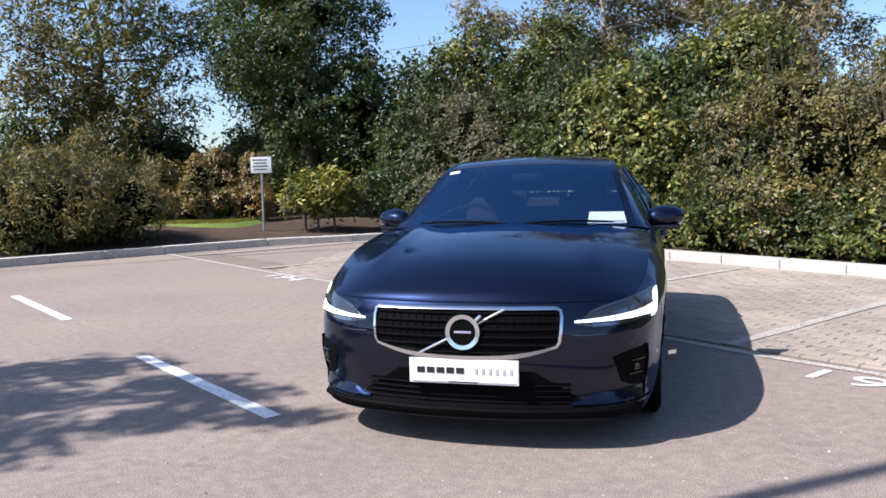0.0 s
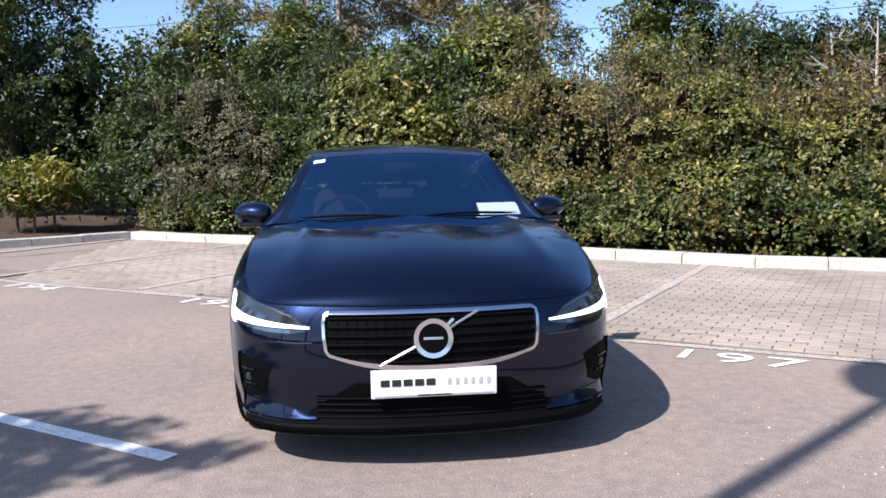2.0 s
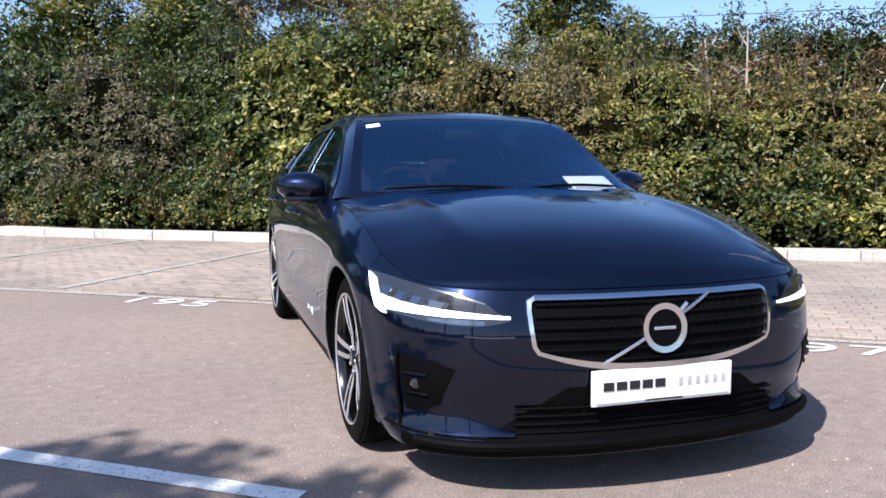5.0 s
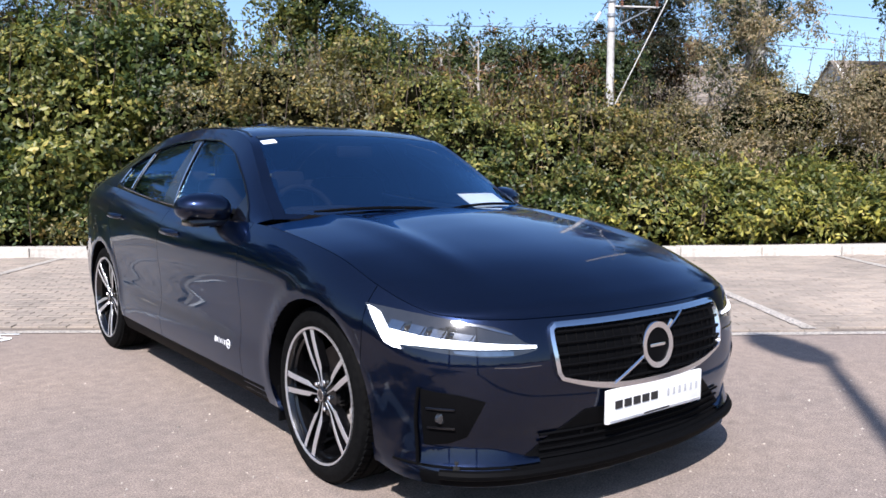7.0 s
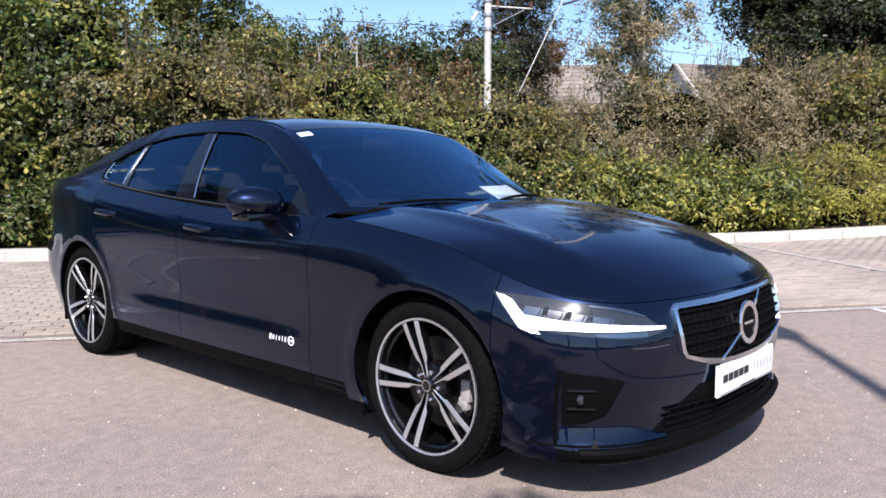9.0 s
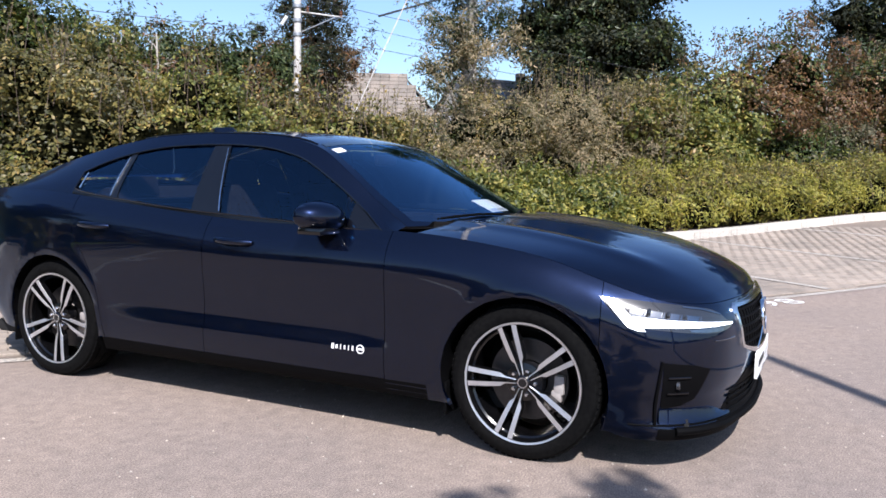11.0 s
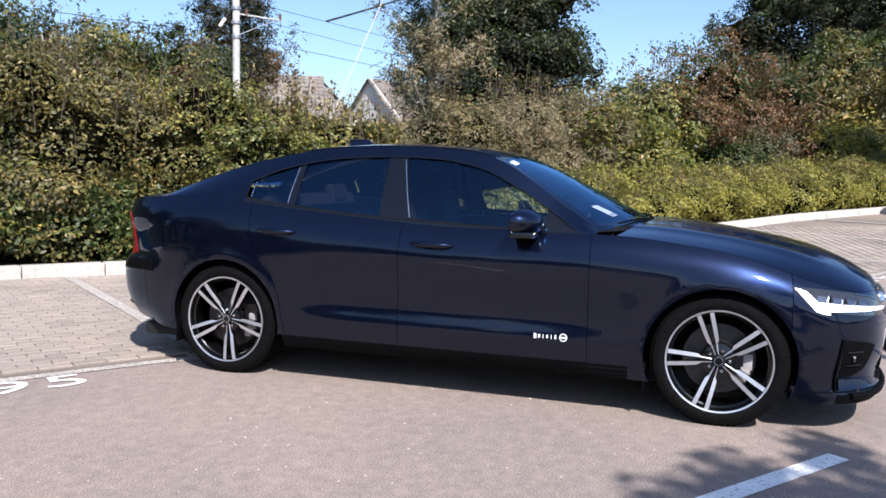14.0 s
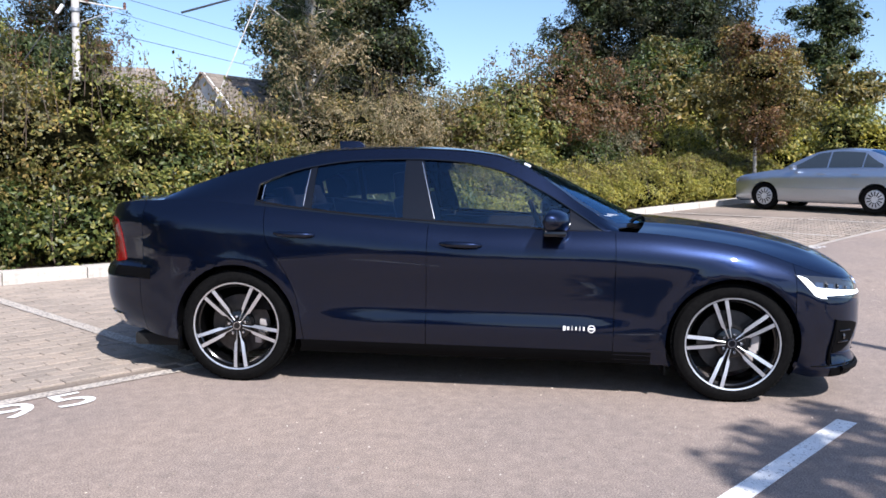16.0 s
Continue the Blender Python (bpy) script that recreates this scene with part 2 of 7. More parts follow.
M_PAINT = paint_mat("dark_slate_metallic", (0.0024, 0.0042, 0.0122), (0.0080, 0.0148, 0.0430))
M_GLOSSBLACK = plain("gloss_black_trim", (0.003, 0.003, 0.004), 0.14, coat=0.6, spec=0.3)
M_MATTBLACK = plain("black_plastic", (0.003, 0.003, 0.0034), 0.6, spec=0.04)
M_UNDER = plain("underbody_black", (0.006, 0.006, 0.006), 0.9)
M_CHROME = plain("satin_chrome", (0.74, 0.75, 0.77), 0.16, 1.0, var=0.03)
M_RUBBER = rough_stuff("tyre_rubber", (0.003, 0.003, 0.0033), (0.007, 0.007, 0.007), 60, 0.8, 0.3, bump_dist=0.002, spec=0.05)
M_ALLOY = plain("diamond_cut_alloy", (0.72, 0.72, 0.74), 0.4, 0.9, var=0.05)
M_ALLOYBLACK = plain("gloss_black_alloy", (0.003, 0.003, 0.0035), 0.22, coat=0.5, spec=0.3)
M_DISC = plain("brake_disc_iron", (0.075, 0.07, 0.068), 0.45, 1.0)
M_CALIPER = plain("caliper_grey", (0.42, 0.38, 0.36), 0.5, 0.2)
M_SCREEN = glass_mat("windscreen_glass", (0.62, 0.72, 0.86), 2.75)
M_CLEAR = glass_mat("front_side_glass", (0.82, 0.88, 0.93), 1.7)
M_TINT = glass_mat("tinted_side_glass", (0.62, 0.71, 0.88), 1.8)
M_PLATE = plain("plate_white", (0.82, 0.82, 0.8), 0.35, var=0.03)
M_PLATEINK = plain("plate_black", (0.015, 0.015, 0.016), 0.5)
M_PLATEGREY = plain("plate_grey", (0.42, 0.42, 0.43), 0.5)
M_DECAL = plain("white_decal", (0.8, 0.8, 0.8), 0.4)
M_DRL = plain("daylight_lamp", (0.95, 0.97, 1.0), 0.3, var=0.01, power=1.0)
M_LAMPDARK = plain("lamp_housing", (0.02, 0.021, 0.024), 0.12, coat=1.0)
M_LAMPCHROME = plain("lamp_reflector", (0.26, 0.27, 0.29), 0.16, 1.0)
M_RED = plain("red_lamp_lens", (0.20, 0.006, 0.006), 0.14, coat=0.15, spec=0.3)
M_FABRIC = rough_stuff("seat_leather", (0.006, 0.006, 0.007), (0.014, 0.014, 0.016), 40, 0.6, 0.2, spec=0.1)
M_DASH = rough_stuff("dash_plastic", (0.007, 0.007, 0.008), (0.014, 0.014, 0.016), 90, 0.6, 0.2, spec=0.08)
M_PAPER = plain("paper", (0.8, 0.8, 0.78), 0.7, var=0.03)
M_MIRROR = plain("mirror_glass", (0.85, 0.87, 0.9), 0.02, 1.0, var=0.0)
M_WHEELTRIM = plain("wheel_trim_silver", (0.55, 0.56, 0.58), 0.4, 0.25)
M_SILVER = paint_mat("silver_metallic", (0.36, 0.41, 0.48), (0.52, 0.57, 0.66))


# ---- mesh helpers ----
def mesh_of(name, verts, faces, mat, smooth=True, angle=38):
    me = bpy.data.meshes.new(name)
    me.from_pydata([tuple(v) for v in verts], [], [tuple(f) for f in faces])
    me.update()
    if mat:
        me.materials.append(mat)
    if smooth:
        me.shade_smooth()
        me.set_sharp_from_angle(angle=radians(angle))
    return me


def part(name, me, mat=None, parent=None, label="", smooth=True, angle=38):
    """One mesh object from a bmesh or mesh, under a thing or a part."""
    if isinstance(me, bmesh.types.BMesh):
        bm, me = me, bpy.data.meshes.new(name)
        bmesh.ops.recalc_face_normals(bm, faces=bm.faces)
        bm.to_mesh(me)
        bm.free()
        if mat:
            me.materials.append(mat)
        if smooth:
            me.shade_smooth()
            me.set_sharp_from_angle(angle=radians(angle))
    ob = new(name, me)
    if parent:
        ob.parent = parent
    if label:
        ob["label"] = label
    return ob


def thing(name, label, category, at=(0, 0, 0), rz=0.0, group="", kind=""):
    ob = new(name)
    ob.matrix_world = pose(*at, 0, 0, rz)
    return tagged(ob, label, category, group, kind)


def bm_box(bm, size, centre, rot=None, bevel=0.0):
    m = Matrix.Translation(centre) @ (rot.to_4x4() if rot else Matrix()) @ Matrix.Diagonal((*size, 1))
    r = bmesh.ops.create_cube(bm, size=1.0, matrix=m)
    if bevel:
        es = list({e for v in r["verts"] for e in v.link_edges})
        bmesh.ops.bevel(bm, geom=es, offset=bevel, segments=2, affect="EDGES", profile=0.6)
    return bm


def box(size, centre=(0, 0, 0), rot=None, bevel=0.0):
    return bm_box(bmesh.new(), size, centre, rot, bevel)


def tube(points, radii, sides=8, bm=None, cap=True):
    """A tapered tube along points."""
    bm = bm or bmesh.new()
    pts = [Vector(p) for p in points]
    if not hasattr(radii, "__len__"):
        radii = [radii] * len(pts)
    rings, ref = [], None
    for i, p in enumerate(pts):
        d = (pts[min(i + 1, len(pts) - 1)] - pts[max(i - 1, 0)]).normalized()
        if ref is None:
            ref = d.orthogonal().normalized()
        a = (ref - d * ref.dot(d)).normalized()
        ref, b = a, d.cross(a)
        rings.append([bm.verts.new(p + (a * math.cos(2 * math.pi * k / sides) + b * math.sin(2 * math.pi * k / sides)) * radii[i]) for k in range(sides)])
    for r, q in zip(rings, rings[1:]):
        for k in range(sides):
            bm.faces.new((r[k], r[(k + 1) % sides], q[(k + 1) % sides], q[k]))
    if cap:
        bm.faces.new(rings[0][::-1])
        bm.faces.new(rings[-1])
    return bm


def lathe(profile, n=64, axis="x", bm=None, centre=(0, 0, 0), closed=False):
    """Turns (radius, along) pairs round an axis through centre."""
    bm = bm or bmesh.new()
    rings = []
    for r, h in profile:
        ring = []
        for k in range(n):
            a = 2 * math.pi * k / n
            c, s = r * math.cos(a), r * math.sin(a)
            v = (h, c, s) if axis == "x" else (c, h, s) if axis == "y" else (c, s, h)
            ring.append(bm.verts.new(Vector(v) + Vector(centre)))
        rings.append(ring)
    pairs = list(zip(rings, rings[1:])) + ([(rings[-1], rings[0])] if closed else [])
    for a, b in pairs:
        for k in range(n):
            bm.faces.new((a[k], a[(k + 1) % n], b[(k + 1) % n], b[k]))
    if not closed:
        for ring in (rings[0], rings[-1]):
            if (ring[0].co - ring[n // 2].co).length > 1e-4:
                bm.faces.new(ring)
    bmesh.ops.remove_doubles(bm, verts=bm.verts, dist=1e-6)
    return bm


def curve_fn(xs, ys):
    """Smooth curve through (xs, ys): cubic Hermite with limited slopes."""
    xs, ys = np.array(xs, float), np.array(ys, float)
    h, d = np.diff(xs), np.diff(ys) / np.diff(xs)
    m = np.zeros_like(ys)
    m[0], m[-1] = d[0], d[-1]
    for i in range(1, len(xs) - 1):
        if d[i - 1] * d[i] > 0:
            w1, w2 = 2 * h[i] + h[i - 1], h[i] + 2 * h[i - 1]
            m[i] = (w1 + w2) / (w1 / d[i - 1] + w2 / d[i])

    def f(x):
        x = min(max(x, xs[0]), xs[-1])
        i = min(max(int(np.searchsorted(xs, x)) - 1, 0), len(h) - 1)
        t = (x - xs[i]) / h[i]
        return float((2 * t ** 3 - 3 * t ** 2 + 1) * ys[i] + (t ** 3 - 2 * t ** 2 + t) * h[i] * m[i]
                     + (-2 * t ** 3 + 3 * t ** 2) * ys[i + 1] + (t ** 3 - t ** 2) * h[i] * m[i + 1])
    return f


def smooth01(x, a, b):
    t = min(max((x - a) / (b - a), 0.0), 1.0)
    return t * t * (3 - 2 * t)

# ---- ground ----
ROW = Vector((0.81, -0.586, 0)).normalized()       # along the row of parking bays
BACK = Vector((0.586, 0.81, 0)).normalized()       # from the aisle towards the kerb


def gz(x, y):
    """Height of the car park's surface: level by the car, rising along the row of bays."""
    d = x * ROW.x + y * ROW.y
    if d < 5:
        return 0.0
    return 0.0055 * (d - 5) ** 2 if d < 10 else 0.1375 + 0.055 * (min(d, 40) - 10)


def along(line, step):
    """Points and headings every step metres along a line of corner points."""
    out = []
    for (x0, y0), (x1, y1) in zip(line, line[1:]):
        d = math.hypot(x1 - x0, y1 - y0)
        k = max(1, round(d / step))
        out += [(x0 + (x1 - x0) * i / k, y0 + (y1 - y0) * i / k) for i in range(k)]
    return out + [line[-1]]


FRONT_LINE = [(-9.0, 8.05), (-6.26, 5.95), (-4.15, 4.33), (-0.88, 2.05), (1.66, -0.02), (4.5, -1.95), (7.2, -3.75), (10.4, -6.6), (14.0, -10.2)]
KERB_BACK = [(-4.5, 10.25), (-2.9, 8.95), (-0.3, 7.3), (2.4, 5.2), (4.4, 3.5), (6.5, 2.4), (8.4, 1.25), (11.2, -0.85), (14.2, -3.0), (16.4, -5.3), (20.0, -9.3)]
KERB_SIDE = [(-4.5, 10.25), (-6.6, 8.75), (-8.4, 6.2), (-10.4, 3.1), (-14.0, -2.5)]

# one sheet to the horizon
_xs = sorted(set([round(-14 + 0.5 * i, 2) for i in range(77)] + [-600, -250, -120, -60, -35, -22, 30, 45, 70, 130, 260, 600]))
_ys = sorted(set([round(-14 + 0.5 * i, 2) for i in range(53)] + [-600, -250, -120, -60, -35, -22, 20, 32, 55, 100, 220, 600]))
_v = [(x, y, gz(x, y)) for y in _ys for x in _xs]
_nx = len(_xs)
_f = [(j * _nx + i, j * _nx + i + 1, (j + 1) * _nx + i + 1, (j + 1) * _nx + i) for j in range(len(_ys) - 1) for i in range(_nx - 1)]
ground = part("ground", mesh_of("ground", _v, _f, M_ASPHALT))
tagged(ground, "worn pale grey-pink asphalt of the car park", "ground", kind="structure")


def ribbon(name, line, width, mat, lift, label, category, step=0.4, kind="structure", jitter=0.0):
    """A flat strip of paint on the ground along a line."""
    pts = along(line, step)
    vs, fs = [], []
    for i, (x, y) in enumerate(pts):
        x0, y0 = pts[max(i - 1, 0)]
        x1, y1 = pts[min(i + 1, len(pts) - 1)]
        d = Vector((x1 - x0, y1 - y0, 0)).normalized()
        n = Vector((-d.y, d.x, 0))
        w = width / 2 * (1 + jitter * random.uniform(-1, 1))
        for s in (-1, 1):
            p = Vector((x, y, 0)) + n * s * w
            vs.append((p.x, p.y, gz(p.x, p.y) + lift))
        if i:
            fs.append((2 * i - 2, 2 * i, 2 * i + 1, 2 * i - 1))
    return tagged(part(name, mesh_of(name, vs, fs, mat, False)), label, category, kind=kind)


def line_y(line, x):
    return float(np.interp(x, [p[0] for p in line], [p[1] for p in line]))


# paved bays: bed of joint sand; the blocks themselves come last
_bed, _bf = [], []
_lp = along(FRONT_LINE, 0.5)
for i, (x, y) in enumerate(_lp):
    q = Vector((x, y, 0)) + BACK * 0.05
    t = 0.5
    while t < 12 and q.y + BACK.y * t < line_y(KERB_BACK, q.x + BACK.x * t) and q.x + BACK.x * t > -4.6:
        t += 0.1
    t = max(t, 0.6)
    for k in range(9):
        p = q + BACK * t * k / 8
        _bed.append((p.x, p.y, gz(p.x, p.y) + 0.003))
    if i:
        _bf += [((i - 1) * 9 + k, i * 9 + k, i * 9 + k + 1, (i - 1) * 9 + k + 1) for k in range(8)]
bay_paving = part("bay_paving", mesh_of("bay_paving", _bed, _bf, M_JOINT, False))
tagged(bay_paving, "tan block paving of the parking bays", "paving", kind="structure")

ribbon("bay_front_line", [(x - BACK.x * 0.02, y - BACK.y * 0.02) for x, y in FRONT_LINE], 0.10, M_LINE_OLD, 0.005, "worn cream line along the fronts of the bays", "road marking", jitter=0.08)
BAY_CORNERS = [(-7.1, 6.6), (-4.75, 4.8), (-2.65, 3.28), (-0.55, 1.82), (1.35, 0.23), (3.3, -1.13), (5.45, -2.58), (7.6, -4.1), (9.6, -5.85), (11.5, -7.7)]
for x, y in BAY_CORNERS:
    a = Vector((x, y, 0)) + BACK * 0.06
    t = 1.0
    while t < 7 and (a + BACK * t).y < line_y(KERB_BACK, (a + BACK * t).x) - 0.15:
        t += 0.05
    if (a + BACK * t).x < -4.6:
        t = 2.2
    b = a + BACK * t
    ribbon("bay_line", [(a.x, a.y), (b.x, b.y)], 0.11, M_LINE_OLD, 0.022, "worn cream painted line between two parking bays", "road marking", jitter=0.12)
# brighter lines of the bays across the aisle
_d1 = (Vector((-2.88, -0.70, 0)) - Vector((-1.16, -1.97, 0))).normalized()
for _a, _len in (((-1.16, -1.97), 2.13), ((-4.62, 0.62), 2.3), ((-8.1, 3.2), 2.0)):
    b = Vector((*_a, 0)) + _d1 * _len
    ribbon("aisle_line", [_a, (b.x, b.y)], 0.10, M_LINE, 0.005, "fresh white dashed line on the asphalt", "road marking", kind="structure")
# narrow dark line with uneven width, near the side kerb
ribbon("tar_joint", [(-9.2, 4.0), (-7.6, 5.5), (-6.1, 6.95), (-4.6, 8.2), (-3.0, 9.0)], 0.03, M_DARK_LINE, 0.004, "thin dark line across the asphalt", "road joint", jitter=0.4)


def loose_grit(n, seed):
    """Small chips of stone lying loose on the asphalt."""
    rng = np.random.default_rng(seed)
    vs, fs = [], []
    for _ in range(n):
        d = rng.uniform(-4.5, 7.5)
        c = Vector((-1.9, -1.6, 0)) + ROW * d - BACK * rng.uniform(-2.2, 2.4)
        r, turn = 0.0022 + 0.0058 * rng.random() ** 3, rng.uniform(0, math.pi)
        k = len(vs)
        for j in range(4):
            q = turn + j * math.pi / 2
            w = r * rng.uniform(0.6, 1.3)
            vs.append((c.x + w * math.cos(q), c.y + w * math.sin(q), gz(c.x, c.y) + r * 0.15))
        vs += [(c.x, c.y, gz(c.x, c.y) + r * rng.uniform(0.7, 1.1)), (c.x, c.y, gz(c.x, c.y) - r * 0.3)]
        for j in range(4):
            fs += [(k + j, k + (j + 1) % 4, k + 4), (k + (j + 1) % 4, k + j, k + 5)]
    return tagged(part("loose_grit", mesh_of("loose_grit", vs, fs, M_GRIT, False)), "loose pale and dark stone grit on the asphalt", "grit", kind="stuff")


loose_grit(5200, 5)


def bay_number(text, x, y):
    """Painted figures before a bay, read from the aisle."""
    c = bpy.data.curves.new("bay_number", "FONT")
    c.body, c.size, c.align_x, c.space_character = text, 0.44, "CENTER", 1.12
    c.materials.append(M_LINE)
    o = new("tmp", c)
    me = bpy.data.meshes.new_from_object(o.evaluated_get(bpy.context.evaluated_depsgraph_get()))
    me.name = "bay_number"
    bpy.data.objects.remove(o)
    ob = new("bay_number", me)
    ob.matrix_world = pose(x, y, gz(x, y) + 0.006, 0, 0, math.degrees(math.atan2(ROW.y, ROW.x))) @ Matrix.Diagonal((1.25, 0.85, 1, 1))
    tagged(ob, "white painted bay number on the asphalt", "road marking", kind="structure")


for _n, (x, y) in zip(("194", "195", "197", "198", "199", "200"), ((-4.0, 3.85), (-1.74, 2.26), (2.05, -0.75), (4.15, -2.1), (6.2, -3.5), (8.4, -5.1))):
    bay_number(_n, x - BACK.x * 0.02, y - BACK.y * 0.02)


# ---- kerbs ----
def kerb_stone_mesh():
    bm = box((0.905, 0.24, 0.34), (0, 0, -0.03), bevel=0.014)
    me = bpy.data.meshes.new("kerb_stone")
    bm.to_mesh(me)
    bm.free()
    me.materials.append(M_KERB)
    return me


KERB_ME = kerb_stone_mesh()


def kerb(name, line, side, label):
    root = thing(name, label, "kerb", kind="structure")
    pts = along(line, 0.914)
    for (x0, y0), (x1, y1) in zip(pts, pts[1:]):
        d = Vector((x1 - x0, y1 - y0, 0))
        n = Vector((-d.y, d.x, 0)).normalized() * side
        m = Vector(((x0 + x1) / 2, (y0 + y1) / 2, 0)) + n * 0.12
        o = part("kerb_stone", KERB_ME, parent=root)
        rise = math.degrees(math.atan2(gz(x1, y1) - gz(x0, y0), d.length))
        o.matrix_world = pose(m.x, m.y, gz(m.x, m.y) + random.uniform(-0.004, 0.004), 0, -rise, math.degrees(math.atan2(d.y, d.x)) + random.uniform(-0.3, 0.3)) @ Matrix.Diagonal((d.length / 0.914, 1, 1, 1))
    return root


kerb("kerb_back", KERB_BACK, 1, "pale concrete kerb in front of the hedge")
kerb("kerb_side", KERB_SIDE, -1, "pale concrete kerb beside the shrub bed")

# planting bed behind the kerbs: soil sheet raised to the kerb's top
_outer = [(-40, -14), (-40, 45), (0, 60), (45, 45), (60, 5), (45, -25)]
_edge = [(x, y) for x, y in reversed(along(KERB_SIDE, 1.0))] + along(KERB_BACK, 1.0)[1:]
_bv, _bff = [], []
for i, (x, y) in enumerate(_edge):
    f = i / (len(_edge) - 1) * (len(_outer) - 1)
    k = min(int(f), len(_outer) - 2)
    ox, oy = (_outer[k][j] + (_outer[k + 1][j] - _outer[k][j]) * (f - k) for j in (0, 1))
    ln = math.hypot(ox - x, oy - y)
    for s in (0.2, 0.8, 2.0, 4.0, 8.0, 16.0, ln):
        px, py = x + (ox - x) * s / ln, y + (oy - y) * s / ln
        h = gz(px, py) + 0.09 + (0.10 * noise.noise((px * 0.5, py * 0.5, 0)) + 0.12 * smooth01(s, 0.5, 4) if s > 0.3 else 0)
        _bv.append((px, py, h))
    if i:
        _bff += [((i - 1) * 7 + k, i * 7 + k, i * 7 + k + 1, (i - 1) * 7 + k + 1) for k in range(6)]
planting_bed = part("planting_bed", mesh_of("planting_bed", _bv, _bff, M_SOIL))
tagged(planting_bed, "dark bare soil under the shrubs", "soil", kind="structure")

# ---- plants ----
RNG = np.random.default_rng(7)


def leaf_mesh(name, centres, normals, sizes, mat, slim=0.55, droop=0.0, rng=RNG):
    """Many small folded leaves, one island each, at centres, facing about along normals."""
    n = len(centres)
    nv = normals + rng.normal(0, 0.45, (n, 3))
    nv /= np.linalg.norm(nv, axis=1)[:, None] + 1e-9
    a = rng.normal(0, 1, (n, 3))
    a[:, 2] -= droop
    a -= nv * np.sum(a * nv, axis=1)[:, None]
    a /= np.linalg.norm(a, axis=1)[:, None] + 1e-9
    b = np.cross(nv, a)
    s = sizes[:, None]
    tip, base = centres + a * s * 0.5, centres - a * s * 0.5
    left, right = centres + b * s * slim * 0.5 - nv * s * 0.10 - a * s * 0.06, centres - b * s * slim * 0.5 - nv * s * 0.10 - a * s * 0.06
    verts = np.stack([base, left, tip, right], axis=1).reshape(-1, 3)
    idx = (np.arange(n) * 4)[:, None]
    tris = np.concatenate([idx + [0, 2, 1], idx + [0, 3, 2]], axis=1).reshape(-1, 3)
    me = bpy.data.meshes.new(name)
    me.vertices.add(len(verts))
    me.vertices.foreach_set("co", verts.astype(np.float32).ravel())
    me.loops.add(len(tris) * 3)
    me.loops.foreach_set("vertex_index", tris.astype(np.int32).ravel())
    me.polygons.add(len(tris))
    me.polygons.foreach_set("loop_start", np.arange(0, len(tris) * 3, 3, dtype=np.int32))
    me.update(calc_edges=True)
    me.validate()
    me.materials.append(mat)
    return me


def shell_points(lumps, n, rng, deep=0.35, low=0.0, thin=True, spray=0.0, per=9):
    """Points on the ragged outer shells of ellipsoid lumps, with outward directions; spray: leaves grow in tufts of this size."""
    if spray:
        p, nr = shell_points(lumps, max(40, n // per), rng, deep, low, thin)
        p, nr = np.repeat(p, per, axis=0), np.repeat(nr, per, axis=0)
        lift = rng.normal(0, 1, p.shape)
        lift -= nr * (np.sum(lift * nr, axis=1) * 0.6)[:, None]
        p = p + lift * spray * rng.uniform(0.4, 1.0, (len(p), 1))
        ok = p[:, 2] > low
        return p[ok], (nr + rng.normal(0, 0.22, nr.shape))[ok]
    lumps = np.array(lumps, float)
    area = (lumps[:, 3] * lumps[:, 4] + lumps[:, 4] * lumps[:, 5] + lumps[:, 3] * lumps[:, 5])
    if lumps.shape[1] > 6:
        area, lumps = area * lumps[:, 6], lumps[:, :6]
    pick = rng.choice(len(lumps), n, p=area / area.sum())
    d = rng.normal(0, 1, (n, 3))
    d /= np.linalg.norm(d, axis=1)[:, None]
    c, r = lumps[pick, :3], lumps[pick, 3:]
    # ragged: clusters push out or in by direction
    ph = rng.uniform(0, 6.28, (len(lumps), 6))[pick]
    wob = 0.10 * np.sin(5 * d[:, 0] + ph[:, 0]) + 0.10 * np.sin(6 * d[:, 1] + ph[:, 1]) + 0.10 * np.sin(7 * d[:, 2] + ph[:, 2]) + 0.07 * np.sin(13 * d[:, 0] + 11 * d[:, 2] + ph[:, 3])
    k = 1.0 + wob - deep * rng.random(n) ** 1.8
    p = c + d * r * k[:, None]
    keep = np.ones(n, bool)
    for i in range(len(lumps) if thin else 0):
        q = (p - lumps[i, :3]) / lumps[i, 3:]
        keep &= (pick == i) | (np.sum(q * q, axis=1) > 0.4)
    keep &= p[:, 2] > low
    nrm = d / r
    nrm /= np.linalg.norm(nrm, axis=1)[:, None]
    nrm[:, 2] += 0.45
    return p[keep], nrm[keep]


def clumpy(lumps, rng, k):
    """Breaks big lumps into smaller clumps standing out of them, with hollows between."""
    out = []
    for x, y, z, a, b, c in lumps:
        for _ in range(k):
            d = rng.normal(0, 1, 3)
            d /= np.linalg.norm(d)
            d[2] = abs(d[2]) if z < c else d[2]
            f, s = rng.uniform(0.62, 0.92), rng.uniform(0.22, 0.42)
            out.append((x + d[0] * a * f, y + d[1] * b * f, max(0.12, z + d[2] * c * f), a * s, b * s, c * s * rng.uniform(0.8, 1.2), 1.0))
        out.append((x, y, z, a * 0.82, b * 0.82, c * 0.82, 0.85))
    return out


